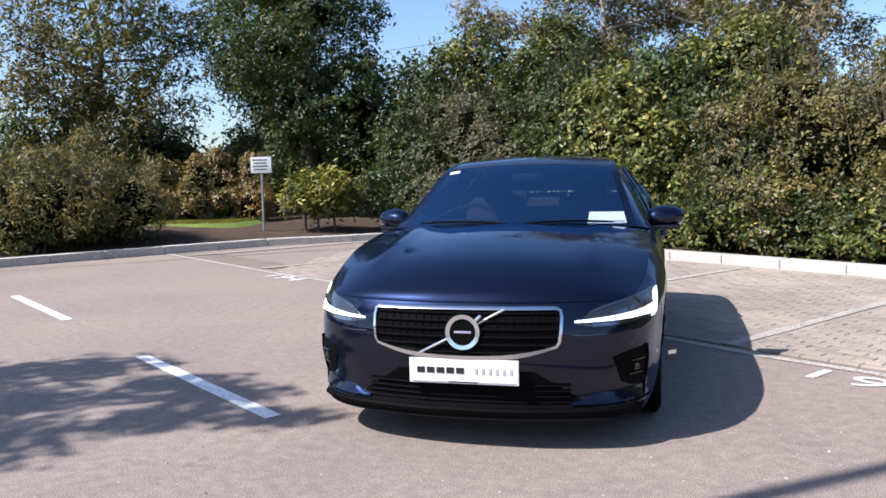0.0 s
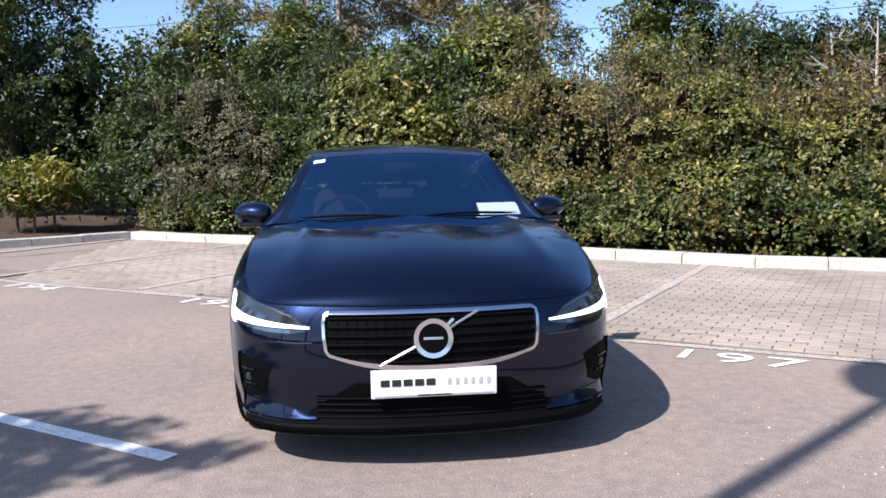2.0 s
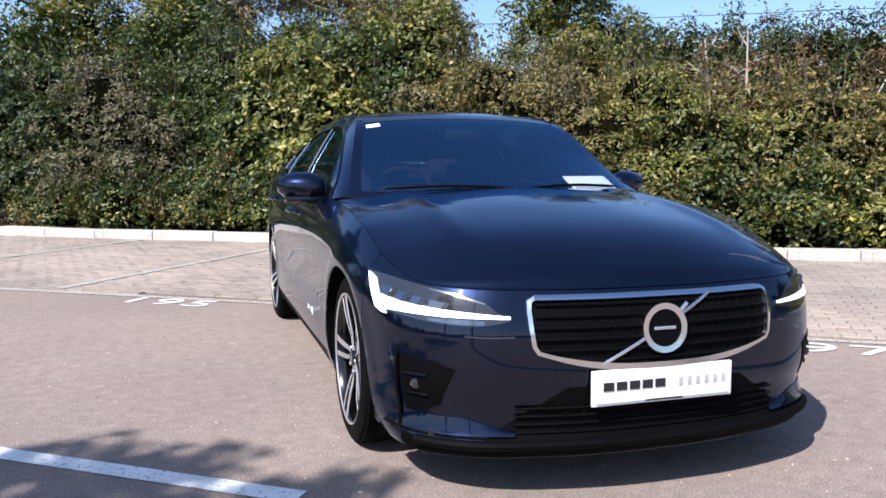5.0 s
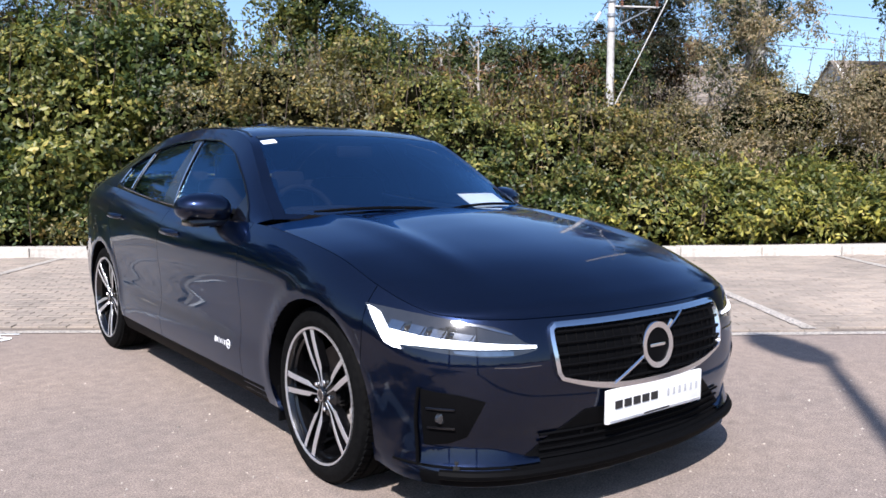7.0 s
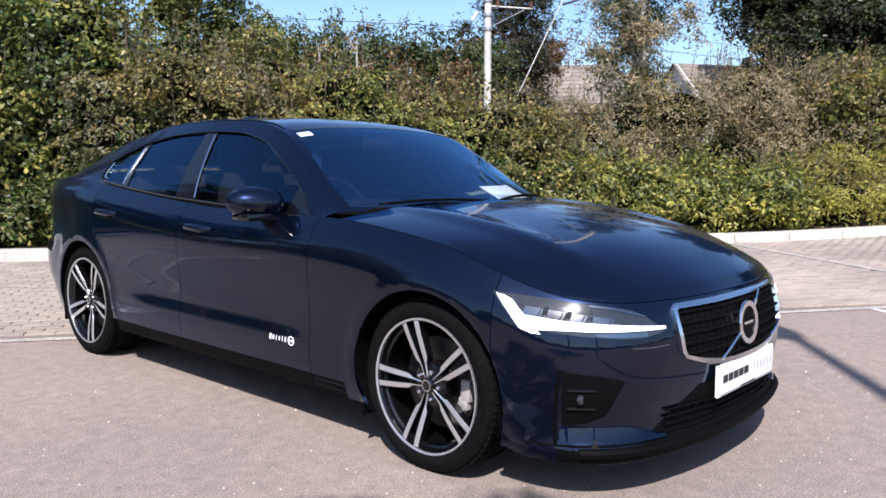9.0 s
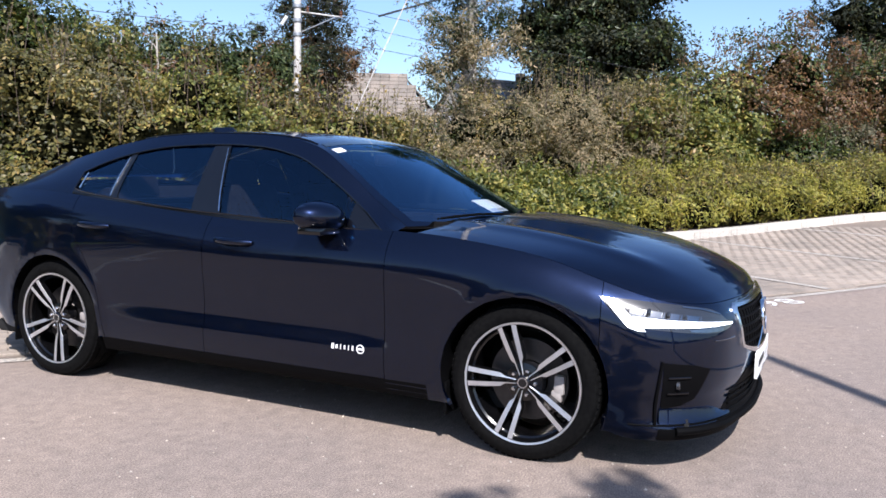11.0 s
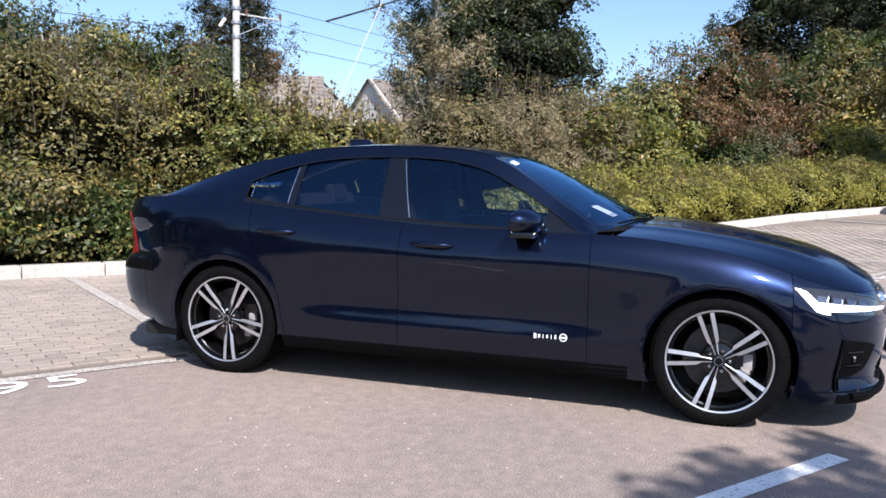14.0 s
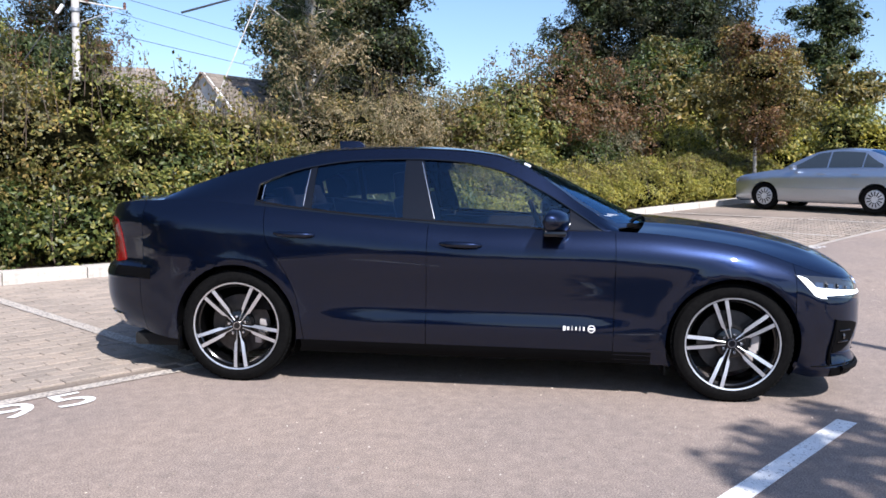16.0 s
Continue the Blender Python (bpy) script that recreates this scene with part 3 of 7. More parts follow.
def core_mesh(lumps, k=0.72, fine=2):
    bm = bmesh.new()
    for x, y, z, a, b, c in lumps:
        r = bmesh.ops.create_icosphere(bm, subdivisions=fine, radius=1.0, matrix=Matrix.Translation((x, y, z)) @ Matrix.Diagonal((a * k, b * k, c * k, 1)))
        for v in r["verts"]:
            v.co += (v.co - Vector((x, y, z))) * 0.3 * noise.noise(v.co * 2.6)
            v.co.z = max(v.co.z, 0.0)
    return bm


def sprigs(n, lumps, rng, height, leaf, per=14):
    """Upright shoots standing out of the top: stems as points and leaves along them."""
    lumps = np.array(lumps, float)
    pts, nr, stems = [], [], []
    for _ in range(n):
        x, y, z, a, b, c = lumps[rng.integers(len(lumps))]
        u, v = rng.uniform(-0.75, 0.75, 2)
        base = np.array((x + a * u, y + b * v, z + c * math.sqrt(max(0.05, 1 - u * u - v * v)) * 0.92))
        lean = np.array((*rng.normal(0, 0.16, 2), 1.0))
        h = height * rng.uniform(0.4, 1.1)
        top = base + lean * h
        stems.append((base - lean * 0.3, top))
        for i in range(per):
            f = i / per
            pts.append(base + (top - base) * f + rng.normal(0, leaf * (1.0 - 0.5 * f), 3))
            nr.append((*rng.normal(0, 1, 2), 0.6))
    return np.array(pts), np.array(nr), stems


def shrub(name, label, lumps, mat, leaves, size, at=(0, 0), rz=0, slim=0.55, deep=0.35, shoots=0, shoot_h=0.5, second=None, share=0.25, stems=6, category="shrub", group="", core=0.72, droop=0.0, z=None, clumps=11):
    """A shrub: stems, near-black cores for the shade inside, and many leaves on a ragged outline."""
    rng = np.random.default_rng(abs(hash((round(at[0], 2), round(at[1], 2), leaves))) % 99991)
    gx, gy = at
    root = thing(name, label, category, (gx, gy, (gz(gx, gy) + 0.1) if z is None else z), rz, group)
    fine = clumpy(lumps, rng, clumps) if clumps else lumps
    leaves = int(leaves * 1.15)
    p, nr = shell_points(fine, leaves, rng, deep, spray=size * 1.25)
    st = []
    if shoots:
        sp, sn, st = sprigs(shoots, lumps, rng, shoot_h, size * 1.3)
        p, nr = np.concatenate([p, sp]), np.concatenate([nr, sn])
    sizes = size * rng.uniform(0.6, 1.35, len(p))
    if second:
        pick = (np.sin(p[:, 0] * 1.7 + p[:, 2] * 2.1) + np.sin(p[:, 1] * 1.9 + 1.3) + rng.normal(0, 0.7, len(p))) > np.quantile(rng.normal(0, 1.2, 4000), 1 - share)
        tagged(part("leaves", leaf_mesh("leaves", p[~pick], nr[~pick], sizes[~pick], mat, slim, droop, rng), parent=root), kind="stuff")
        tagged(part("leaves", leaf_mesh("leaves", p[pick], nr[pick], sizes[pick], second, slim, droop, rng), parent=root), kind="stuff")
    else:
        tagged(part("leaves", leaf_mesh("leaves", p, nr, sizes, mat, slim, droop, rng), parent=root), kind="stuff")
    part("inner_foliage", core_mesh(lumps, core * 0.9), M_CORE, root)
    bm = bmesh.new()
    for i in range(stems):
        x, y, zz, a, b, c = lumps[i % len(lumps)]
        bx, by = x * 0.6 + rng.uniform(-0.2, 0.2), y * 0.6 + rng.uniform(-0.2, 0.2)
        tube([(bx, by, -0.15), (bx * 0.6 + x * 0.4, by * 0.6 + y * 0.4, zz * 0.5), (x, y, zz + c * 0.6)], [0.035, 0.025, 0.008], 6, bm)
    for q0, q1 in st[:80]:
        tube([q0, q1], [0.007, 0.003], 4, bm)
    if stems or st:
        tagged(part("branchwork", bm, M_BARK, root), kind="stuff")
    return root


def hedge_lumps(length, depth, height, n, rng, jit=0.25):
    out = []
    for i in range(n):
        x = -length / 2 + length * (i + 0.5) / n
        h = height * rng.uniform(1 - jit, 1 + jit * 0.5)
        out.append((x, rng.uniform(-0.15, 0.25) * depth, h * 0.30, length / n * 0.85, depth * 0.55, h * 0.36))
        out.append((x + rng.uniform(-0.2, 0.2), depth * rng.uniform(0, 0.4), h * 0.66, length / n * 0.8, depth * 0.5, h * 0.36))
    return out


def tree(name, label, at, height, crown, mat, leaves, size, trunk_r=0.16, crown_base=0.35, bark=None, rz=0, second=None, share=0.3, limbs=9, spread=1.0, seed=1, slim=0.5, tight=0.34, core=0.0, lean=(0, 0), z=None, clump=None):
    """A tree: tapered trunk, limbs, and clumps of leaves at the limbs' ends."""
    rng = np.random.default_rng(seed)
    gx, gy = at
    root = thing(name, label, "tree", (gx, gy, (gz(gx, gy) + 0.05) if z is None else z), rz)
    bm = bmesh.new()
    top = Vector((lean[0], lean[1], height * 0.93))
    spine = [Vector((0, 0, -0.2)), Vector((rng.normal(0, 0.1), rng.normal(0, 0.1), height * 0.3)) + top * 0.05, top * 0.62 + Vector((rng.normal(0, 0.15), rng.normal(0, 0.15), 0)), top]
    tube(spine, [trunk_r * 1.15, trunk_r * 0.85, trunk_r * 0.5, 0.02], 10, bm)
    lumps = []
    for i in range(limbs):
        f = crown_base + (0.95 - crown_base) * (i + 0.5) / limbs
        seg = 0 if f < 0.3 else 1 if f < 0.62 else 2
        lo, hi = ((0, 0.3), (0.3, 0.62), (0.62, 1.0))[seg]
        base = spine[seg].lerp(spine[seg + 1], (f - lo) / (hi - lo))
        ang = i * 2.4 + rng.uniform(-0.4, 0.4)
        reach = crown * spread * (math.sin(math.pi * min(1, max(0.12, (f - crown_base) / (1.03 - crown_base)) * 0.78 + 0.18))) * rng.uniform(0.7, 1.1)
        tip = base + Vector((math.cos(ang) * reach, math.sin(ang) * reach, height * 0.10 * rng.uniform(0.2, 1.2)))
        mid = base.lerp(tip, 0.5) + Vector((0, 0, -0.05 * reach))
        r0 = trunk_r * 0.42 * (1 - 0.5 * f)
        tube([base, mid, tip], [r0, r0 * 0.6, 0.012], 6, bm)
        for k in range(11):
            q = base.lerp(tip, 0.35 + 0.7 * rng.random()) + Vector(rng.normal(0, crown * 0.17, 3))
            if k > 4:
                tube([base.lerp(tip, 0.45), base.lerp(q, 0.6), q], [0.012, 0.008, 0.004], 4, bm)
            s = crown * tight * rng.uniform(0.3, 0.85)
            lumps.append((q.x, q.y, q.z, s * rng.uniform(0.7, 1.3), s * rng.uniform(0.7, 1.3), s * rng.uniform(0.5, 1.0)))
    lumps.append((top.x, top.y, top.z, crown * tight * 0.8, crown * tight * 0.8, crown * tight))
    part("trunk", bm, bark or M_BARK, root)
    p, nr = shell_points(lumps, leaves, rng, 0.95, low=0.3, thin=False, spray=size * 1.1, per=7)
    sizes = size * rng.uniform(0.6, 1.4, len(p))
    groups = [(p, nr, sizes, mat)]
    if second:
        pick = np.sin(p[:, 0] * 1.3) + np.sin(p[:, 1] * 1.6 + 1) + np.sin(p[:, 2] * 1.4) + rng.normal(0, 0.5, len(p)) > np.quantile(rng.normal(0, 1.3, 4000), 1 - share)
        groups = [(p[~pick], nr[~pick], sizes[~pick], mat), (p[pick], nr[pick], sizes[pick], second)]
    for a, b, c, m in groups:
        tagged(part("crown", leaf_mesh("crown", a, b, c, m, slim, 0.3, rng), parent=root), kind="stuff")
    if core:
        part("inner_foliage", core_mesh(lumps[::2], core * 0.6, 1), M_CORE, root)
    return root


def dense_tree(name, label, at, h, r, mat, leaves, size, base=0.12, second=None, share=0.3, trunk_r=0.14, cone=0.0, m=9, slim=0.5, bark=None, seed=1, core=0.42, shoots=0):
    """A tree with a close crown: tapered trunk, limbs, and leaves on many clumps round them."""
    rng = np.random.default_rng(seed)
    lumps = []
    for i in range(m):
        f = (i + 0.5) / m
        z = h * (base + (1 - base) * f) * 0.95
        rad = r * ((0.5 + 0.5 * math.sin(math.pi * (f * 0.78 + 0.12))) * (1 - cone) + (1.05 - 0.85 * f) * cone) * rng.uniform(0.85, 1.1)
        a = i * 2.4 + rng.uniform(-0.5, 0.5)
        lumps.append((math.cos(a) * rad * 0.34, math.sin(a) * rad * 0.34, z, rad * rng.uniform(0.62, 0.8), rad * rng.uniform(0.62, 0.8), h * (1 - base) / m * rng.uniform(1.4, 1.9)))
    root = shrub(name, label, lumps, mat, leaves, size, at, 0, slim, 0.5, second=second, share=share, stems=0, category="tree", core=core, shoots=shoots, shoot_h=h * 0.12)
    bm = bmesh.new()
    tube([(0, 0, -0.2), (0.03, 0.05, h * 0.3), (-0.05, 0.02, h * 0.65), (0, 0, h * 0.95)], [trunk_r * 1.15, trunk_r * 0.9, trunk_r * 0.5, 0.015], 10, bm)
    for x, y, z, *_ in lumps:
        tube([(0, 0, z * 0.8), (x * 0.6, y * 0.6, z * 0.93), (x * 1.5, y * 1.5, z)], [trunk_r * 0.4, trunk_r * 0.25, 0.01], 6, bm)
    part("trunk", bm, bark or M_BARK, root)
    return root


def shade_tree():
    """Tree across the aisle: trunk, one long bough over the aisle, loose leaves that shade the asphalt."""
    rng = np.random.default_rng(77)
    root = thing("broadleaf_tree", "broad tree across the aisle with one long bough", "tree", (-11.5, -8.8, 0))
    bm = bmesh.new()
    tube([(0, 0, -0.2), (0.2, 0.1, 2.5), (0.6, 0.4, 4.6), (0.7, 0.5, 7.5)], [0.22, 0.18, 0.13, 0.03], 10, bm)
    tip = Vector((4.7, 3.65, 6.0))
    tube([(0.5, 0.35, 4.2), (2.2, 1.7, 5.3), tuple(tip), (5.7, 4.0, 6.1)], [0.09, 0.06, 0.035, 0.01], 8, bm)
    lumps = [(0.5, 0.5, 7.2, 1.5, 1.4, 1.0), (-0.6, 0.1, 6.4, 1.3, 1.3, 0.9), (1.2, -0.4, 6.2, 1.2, 1.1, 0.8)]
    for dx, dy, dz, r in ((-1.2, 0.4, 0.0, 0.55), (-0.6, 0.75, 0.1, 0.5), (-0.35, -0.1, 0.0, 0.6), (0.1, -0.75, -0.1, 0.55), (0.35, 0.35, 0.1, 0.42), (0.85, 0.25, 0.0, 0.36), (-1.0, -0.6, 0.1, 0.5), (0.75, -0.25, 0.0, 0.34), (1.35, -0.1, 0.0, 0.26)):
        lumps.append((tip.x + dx, tip.y + dy, tip.z + dz, r, r * 0.8, 0.28))
        tube([tuple(tip.lerp(Vector((2.2, 1.7, 5.3)), 0.3)), (tip.x + dx, tip.y + dy, tip.z + dz)], [0.02, 0.006], 5, bm)
    part("trunk", bm, M_BARK, root)
    p, nr = shell_points(lumps, 13000, rng, 0.9)
    tagged(part("crown", leaf_mesh("crown", p, nr, 0.15 * rng.uniform(0.6, 1.4, len(p)), M_LEAF_MID, 0.5, 0.3, rng), parent=root), kind="stuff")

# ---- the dark saloon ----
# outline of the lower body seen from above: half, from the middle of the nose round to the middle of the tail
_px = [0, 0.16, 0.30, 0.45, 0.59, 0.71, 0.805, 0.865, 0.898, 0.912, 0.922, 0.925, 0.925, 0.925, 0.922, 0.912, 0.892, 0.855, 0.79, 0.68, 0.5, 0.3, 0.14, 0]
_py = [-2.315, -2.312, -2.297, -2.268, -2.228, -2.162, -2.066, -1.945, -1.785, -1.6, -1.38, -1.0, -0.3, 0.5, 1.2, 1.6, 1.87, 2.07, 2.235, 2.35, 2.435, 2.48, 2.497, 2.5]


def spline2(xs, ys, n):
    """Catmull-Rom through points, evenly resampled."""
    p = [Vector((a, b)) for a, b in zip(xs, ys)]
    out = []
    for i in range(len(p) - 1):
        p0, p1, p2, p3 = p[max(i - 1, 0)], p[i], p[i + 1], p[min(i + 2, len(p) - 1)]
        for k in range(30):
            t = k / 30
            out.append(0.5 * (2 * p1 + (p2 - p0) * t + (2 * p0 - 5 * p1 + 4 * p2 - p3) * t * t + (3 * p1 - p0 - 3 * p2 + p3) * t ** 3))
    out.append(p[-1])
    s = [0.0]
    for a, b in zip(out, out[1:]):
        s.append(s[-1] + (b - a).length)
    g = np.linspace(0, s[-1], n)
    return np.interp(g, s, [q.x for q in out]), np.interp(g, s, [q.y for q in out]), s[-1]


PX, PY, PLEN = spline2(_px, _py, 900)
PS = np.linspace(0, PLEN, 900)
_tx, _ty = np.gradient(PX), np.gradient(PY)
_tl = np.hypot(_tx, _ty)
PNX, PNY = _ty / _tl, -_tx / _tl
PNX[0], PNY[0], PNX[-1], PNY[-1] = 0, -1, 0, 1


def arc_y(y):
    """Way along the outline at which it reaches this y."""
    return float(np.interp(y, PY, PS))


def arc_x(x):
    """Way along the outline's front at which it reaches this x."""
    k = int(np.argmax(PX > 0.9))
    return float(np.interp(x, PX[:k], PS[:k]))


Z_TOP = curve_fn([-2.32, -2.2, -2.05, -1.9, -1.75, -1.5, -1.2, -0.95, -0.74, 0, 0.44, 1.0, 1.3, 1.6, 1.9, 2.2, 2.37, 2.50],
                 [0.698, 0.702, 0.716, 0.748, 0.795, 0.872, 0.918, 0.942, 0.950, 0.955, 0.98, 1.025, 1.052, 1.07, 1.074, 1.058, 1.035, 1.02])
Z_BOT = curve_fn([-2.32, -1.9, -1.75, -1.05, 1.08, 1.8, 2.1, 2.44], [0.145, 0.15, 0.18, 0.195, 0.20, 0.235, 0.265, 0.295])
IN_SIDE = curve_fn([0.14, 0.20, 0.25, 0.30, 0.345, 0.385, 0.43, 0.48, 0.56, 0.65, 0.73, 0.80, 0.88, 1.1], [0.09, 0.05, 0.022, 0.012, 0.006, 0.004, 0.011, 0.019, 0.018, 0.010, 0.003, 0.002, 0.008, 0.02])
IN_PLAIN = curve_fn([0.14, 0.22, 0.30, 0.45, 0.60, 0.73, 0.80, 0.88, 1.1], [0.07, 0.035, 0.018, 0.008, 0.004, 0.0, 0.002, 0.008, 0.02])
IN_FRONT = curve_fn([0.12, 0.165, 0.185, 0.205, 0.235, 0.30, 0.36, 0.45, 0.55, 0.62, 0.68, 0.72, 0.80], [0.075, 0.032, 0.024, 0.027, 0.045, 0.042, 0.025, 0.014, 0.018, 0.030, 0.048, 0.066, 0.10])
IN_REAR = curve_fn([0.2, 0.28, 0.36, 0.48, 0.60, 0.66, 0.70, 0.85, 0.96, 1.0], [0.16, 0.09, 0.04, 0.006, 0.0, 0.02, 0.055, 0.05, 0.03, 0.03])
AXLE_F, AXLE_R, HUB_Z, ARCH_R = -1.436, 1.436, 0.335, 0.372


def body_point(s, z, off=0.0):
    """A point of the lower body's skin (the car's left half, x > 0)."""
    x, y = float(np.interp(s, PS, PX)), float(np.interp(s, PS, PY))
    nx, ny = float(np.interp(s, PS, PNX)), float(np.interp(s, PS, PNY))
    wf, wr = 1 - smooth01(y, -2.12, -1.72), smooth01(y, 1.85, 2.2)
    door = smooth01(y, -1.3, -0.45) * (1 - smooth01(y, 0.55, 1.25))
    side = IN_SIDE(z) * door + IN_PLAIN(z) * (1 - door)
    inset = IN_FRONT(z) * wf + IN_REAR(z) * wr + side * (1 - wf - wr)
    d = Z_TOP(y) - z
    roll = max(0.0, 1 - d / 0.17)
    inset += (0.075 * (1 - wf) * (1 - 0.5 * wr) + 0.012 * wf) * roll ** 2.2
    # shoulder crease over the rear wheel and flared arches
    for ya in (AXLE_F, AXLE_R):
        r = math.hypot(y - ya, z - HUB_Z)
        if abs(x) > 0.8:
            inset -= 0.009 * math.exp(-((r - ARCH_R - 0.012) / 0.04) ** 2) * smooth01(z, 0.2, 0.4)
    inset -= off
    return Vector((x - nx * inset, y - ny * inset, z))


def grid_faces(nu, nv, flip=False, base=0):
    out = []
    for i in range(nu - 1):
        for j in range(nv - 1):
            q = (base + i * nv + j, base + (i + 1) * nv + j, base + (i + 1) * nv + j + 1, base + i * nv + j + 1)
            out.append(q[::-1] if flip else q)
    return out


def rim_in(bm, depth, keep=None):
    """Turns the open edges of a panel inwards, so that it has thickness and its gaps have depth."""
    edges = [e for e in bm.edges if e.is_boundary and (keep is None or keep(e))]
    bm.normal_update()
    vs = {v for e in edges for v in e.verts}
    nrm = {v: v.normal.copy() for v in vs}
    r = bmesh.ops.extrude_edge_only(bm, edges=edges)
    new_v = [g for g in r["geom"] if isinstance(g, bmesh.types.BMVert)]
    for v in new_v:
        near = min(vs, key=lambda q: (q.co - v.co).length_squared)
        v.co -= nrm[near] * depth


def panel_bm(y0, y1, z0, z1, side, gap=0.0016, du=0.03, dv=0.026, mirror=False, depth=0.016):
    """A body panel between two cuts (numbers or functions of z) and two heights (numbers or functions of y)."""
    g = lambda f, v: f(v) if callable(f) else f
    ya, yb = g(y0, 0.6), g(y1, 0.6)
    sa, sb = arc_y(ya), arc_y(yb)
    nu, nv = max(3, int((sb - sa) / du)), max(4, int(0.75 / dv))
    vs = []
    for i in range(nu):
        for j in range(nv):
            t = j / (nv - 1)
            zr = 0.2 + 0.8 * t
            s0, s1 = arc_y(g(y0, zr)) if not (mirror and ya < -2.3) else 0.0, arc_y(g(y1, zr)) if not (mirror and yb > 2.49) else PLEN
            s = s0 + (s1 - s0) * i / (nu - 1)
            if i == 0 and s > 0:
                s += gap
            if i == nu - 1 and s < PLEN:
                s -= gap
            y = float(np.interp(s, PS, PY))
            lo, hi = g(z0, y), g(z1, y)
            z = lo + gap + (hi - lo - 1.35 * gap) * t
            vs.append(body_point(s, z))
    bm = bmesh.new()
    bv = [bm.verts.new(v) for v in vs]
    for f in grid_faces(nu, nv):
        bm.faces.new([bv[k] for k in f])
    # wheel openings
    for yc in (AXLE_F, AXLE_R):
        inside = lambda v: math.hypot(v.co.y - yc, v.co.z - HUB_Z) < ARCH_R and abs(v.co.x) > 0.7
        dead = [f for f in bm.faces if all(inside(v) for v in f.verts)]
        if dead:
            bmesh.ops.delete(bm, geom=dead, context="FACES")
            for v in bm.verts:
                if inside(v):
                    dy, dz = v.co.y - yc, v.co.z - HUB_Z
                    k = ARCH_R / max(1e-6, math.hypot(dy, dz))
                    v.co.y, v.co.z = yc + dy * k, HUB_Z + dz * k
    bmesh.ops.delete(bm, geom=[v for v in bm.verts if not v.link_faces], context="VERTS")
    if mirror:
        dup = bmesh.ops.duplicate(bm, geom=list(bm.verts) + list(bm.faces))["geom"]
        for v in dup:
            if isinstance(v, bmesh.types.BMVert):
                v.co.x = -v.co.x
        bmesh.ops.remove_doubles(bm, verts=bm.verts, dist=0.0008)
    elif side < 0:
        for v in bm.verts:
            v.co.x = -v.co.x
    bmesh.ops.dissolve_degenerate(bm, edges=bm.edges, dist=0.0002)
    bmesh.ops.recalc_face_normals(bm, faces=bm.faces)
    c = Vector((0, 0, 0.5))
    if sum((f.calc_center_median() - c).dot(f.normal) for f in bm.faces) < 0:
        bmesh.ops.reverse_faces(bm, faces=bm.faces)
    rim_in(bm, depth)
    return bm


def patch_bm(top, bottom, off, side=1, n=24, m=8, depth=0.012):
    """A piece lying on the skin between two lines of (way, height), off metres proud, with edges turned in."""
    def resample(line, k):
        s = [0.0]
        for a, b in zip(line, line[1:]):
            s.append(s[-1] + math.hypot(b[0] - a[0], b[1] - a[1]))
        g = np.linspace(0, s[-1], k)
        return list(zip(np.interp(g, s, [p[0] for p in line]), np.interp(g, s, [p[1] for p in line])))
    ta, bo = resample(top, n), resample(bottom, n)
    bm = bmesh.new()
    vs = []
    for (a0, z0), (a1, z1) in zip(bo, ta):
        for j in range(m):
            t = j / (m - 1)
            a, z = a0 + (a1 - a0) * t, z0 + (z1 - z0) * t
            p = body_point(abs(a), z, off)
            if a < 0:
                p.x = -p.x
            if side < 0:
                p.x = -p.x
            vs.append(bm.verts.new(p))
    for f in grid_faces(n, m):
        try:
            bm.faces.new([vs[k] for k in f])
        except ValueError:
            pass
    bmesh.ops.remove_doubles(bm, verts=bm.verts, dist=0.0004)
    bmesh.ops.recalc_face_normals(bm, faces=bm.faces)
    if bm.faces and sum((f.calc_center_median() - Vector((0, 0, 0.5))).dot(f.normal) for f in bm.faces) < 0:
        bmesh.ops.reverse_faces(bm, faces=bm.faces)
    rim_in(bm, depth)
    return bm


# ---- upper body: sections along the car ----
RAIL_Y = [-0.80, -0.58, -0.40, -0.22, -0.05, 0.2, 0.5, 0.9, 1.2, 1.5, 1.75, 1.92]
RAIL_X = curve_fn(RAIL_Y, [0.755, 0.705, 0.655, 0.607, 0.583, 0.572, 0.572, 0.578, 0.598, 0.635, 0.685, 0.72])
RAIL_Z = curve_fn(RAIL_Y, [0.962, 1.098, 1.222, 1.325, 1.374, 1.398, 1.404, 1.386, 1.338, 1.262, 1.172, 1.10])
TOP_Z = curve_fn([-1.04, -0.9, -0.74, -0.58, -0.40, -0.22, -0.1, 0.1, 0.4, 0.7, 1.0, 1.2, 1.5, 1.75, 1.86, 1.92], [0.975, 1.045, 1.122, 1.202, 1.288, 1.36, 1.394, 1.424, 1.438, 1.436, 1.416, 1.374, 1.286, 1.19, 1.135, 1.118])
DLO_TOP = curve_fn([-0.72, -0.56, -0.36, -0.09, 0.18, 0.40, 0.73, 1.04, 1.22, 1.34], [0.94, 1.045, 1.165, 1.288, 1.335, 1.343, 1.332, 1.286, 1.232, 1.175])
DLO_BOT = curve_fn([-0.72, -0.17, 0.26, 0.44, 1.01, 1.27, 1.34], [0.937, 0.965, 0.985, 0.993, 1.04, 1.07, 1.085])
SCREEN_TOP, ROOF_END, REAR_END = -0.17, 1.04, 1.86


def screen_edge(y):
    """Half width of the windscreen's foot at this y."""
    return 0.755 * (min(max((y + 1.04) / 0.24, 0.0), 1.0)) ** 0.47


def belt(y):
    return body_point(arc_y(y), Z_TOP(y))


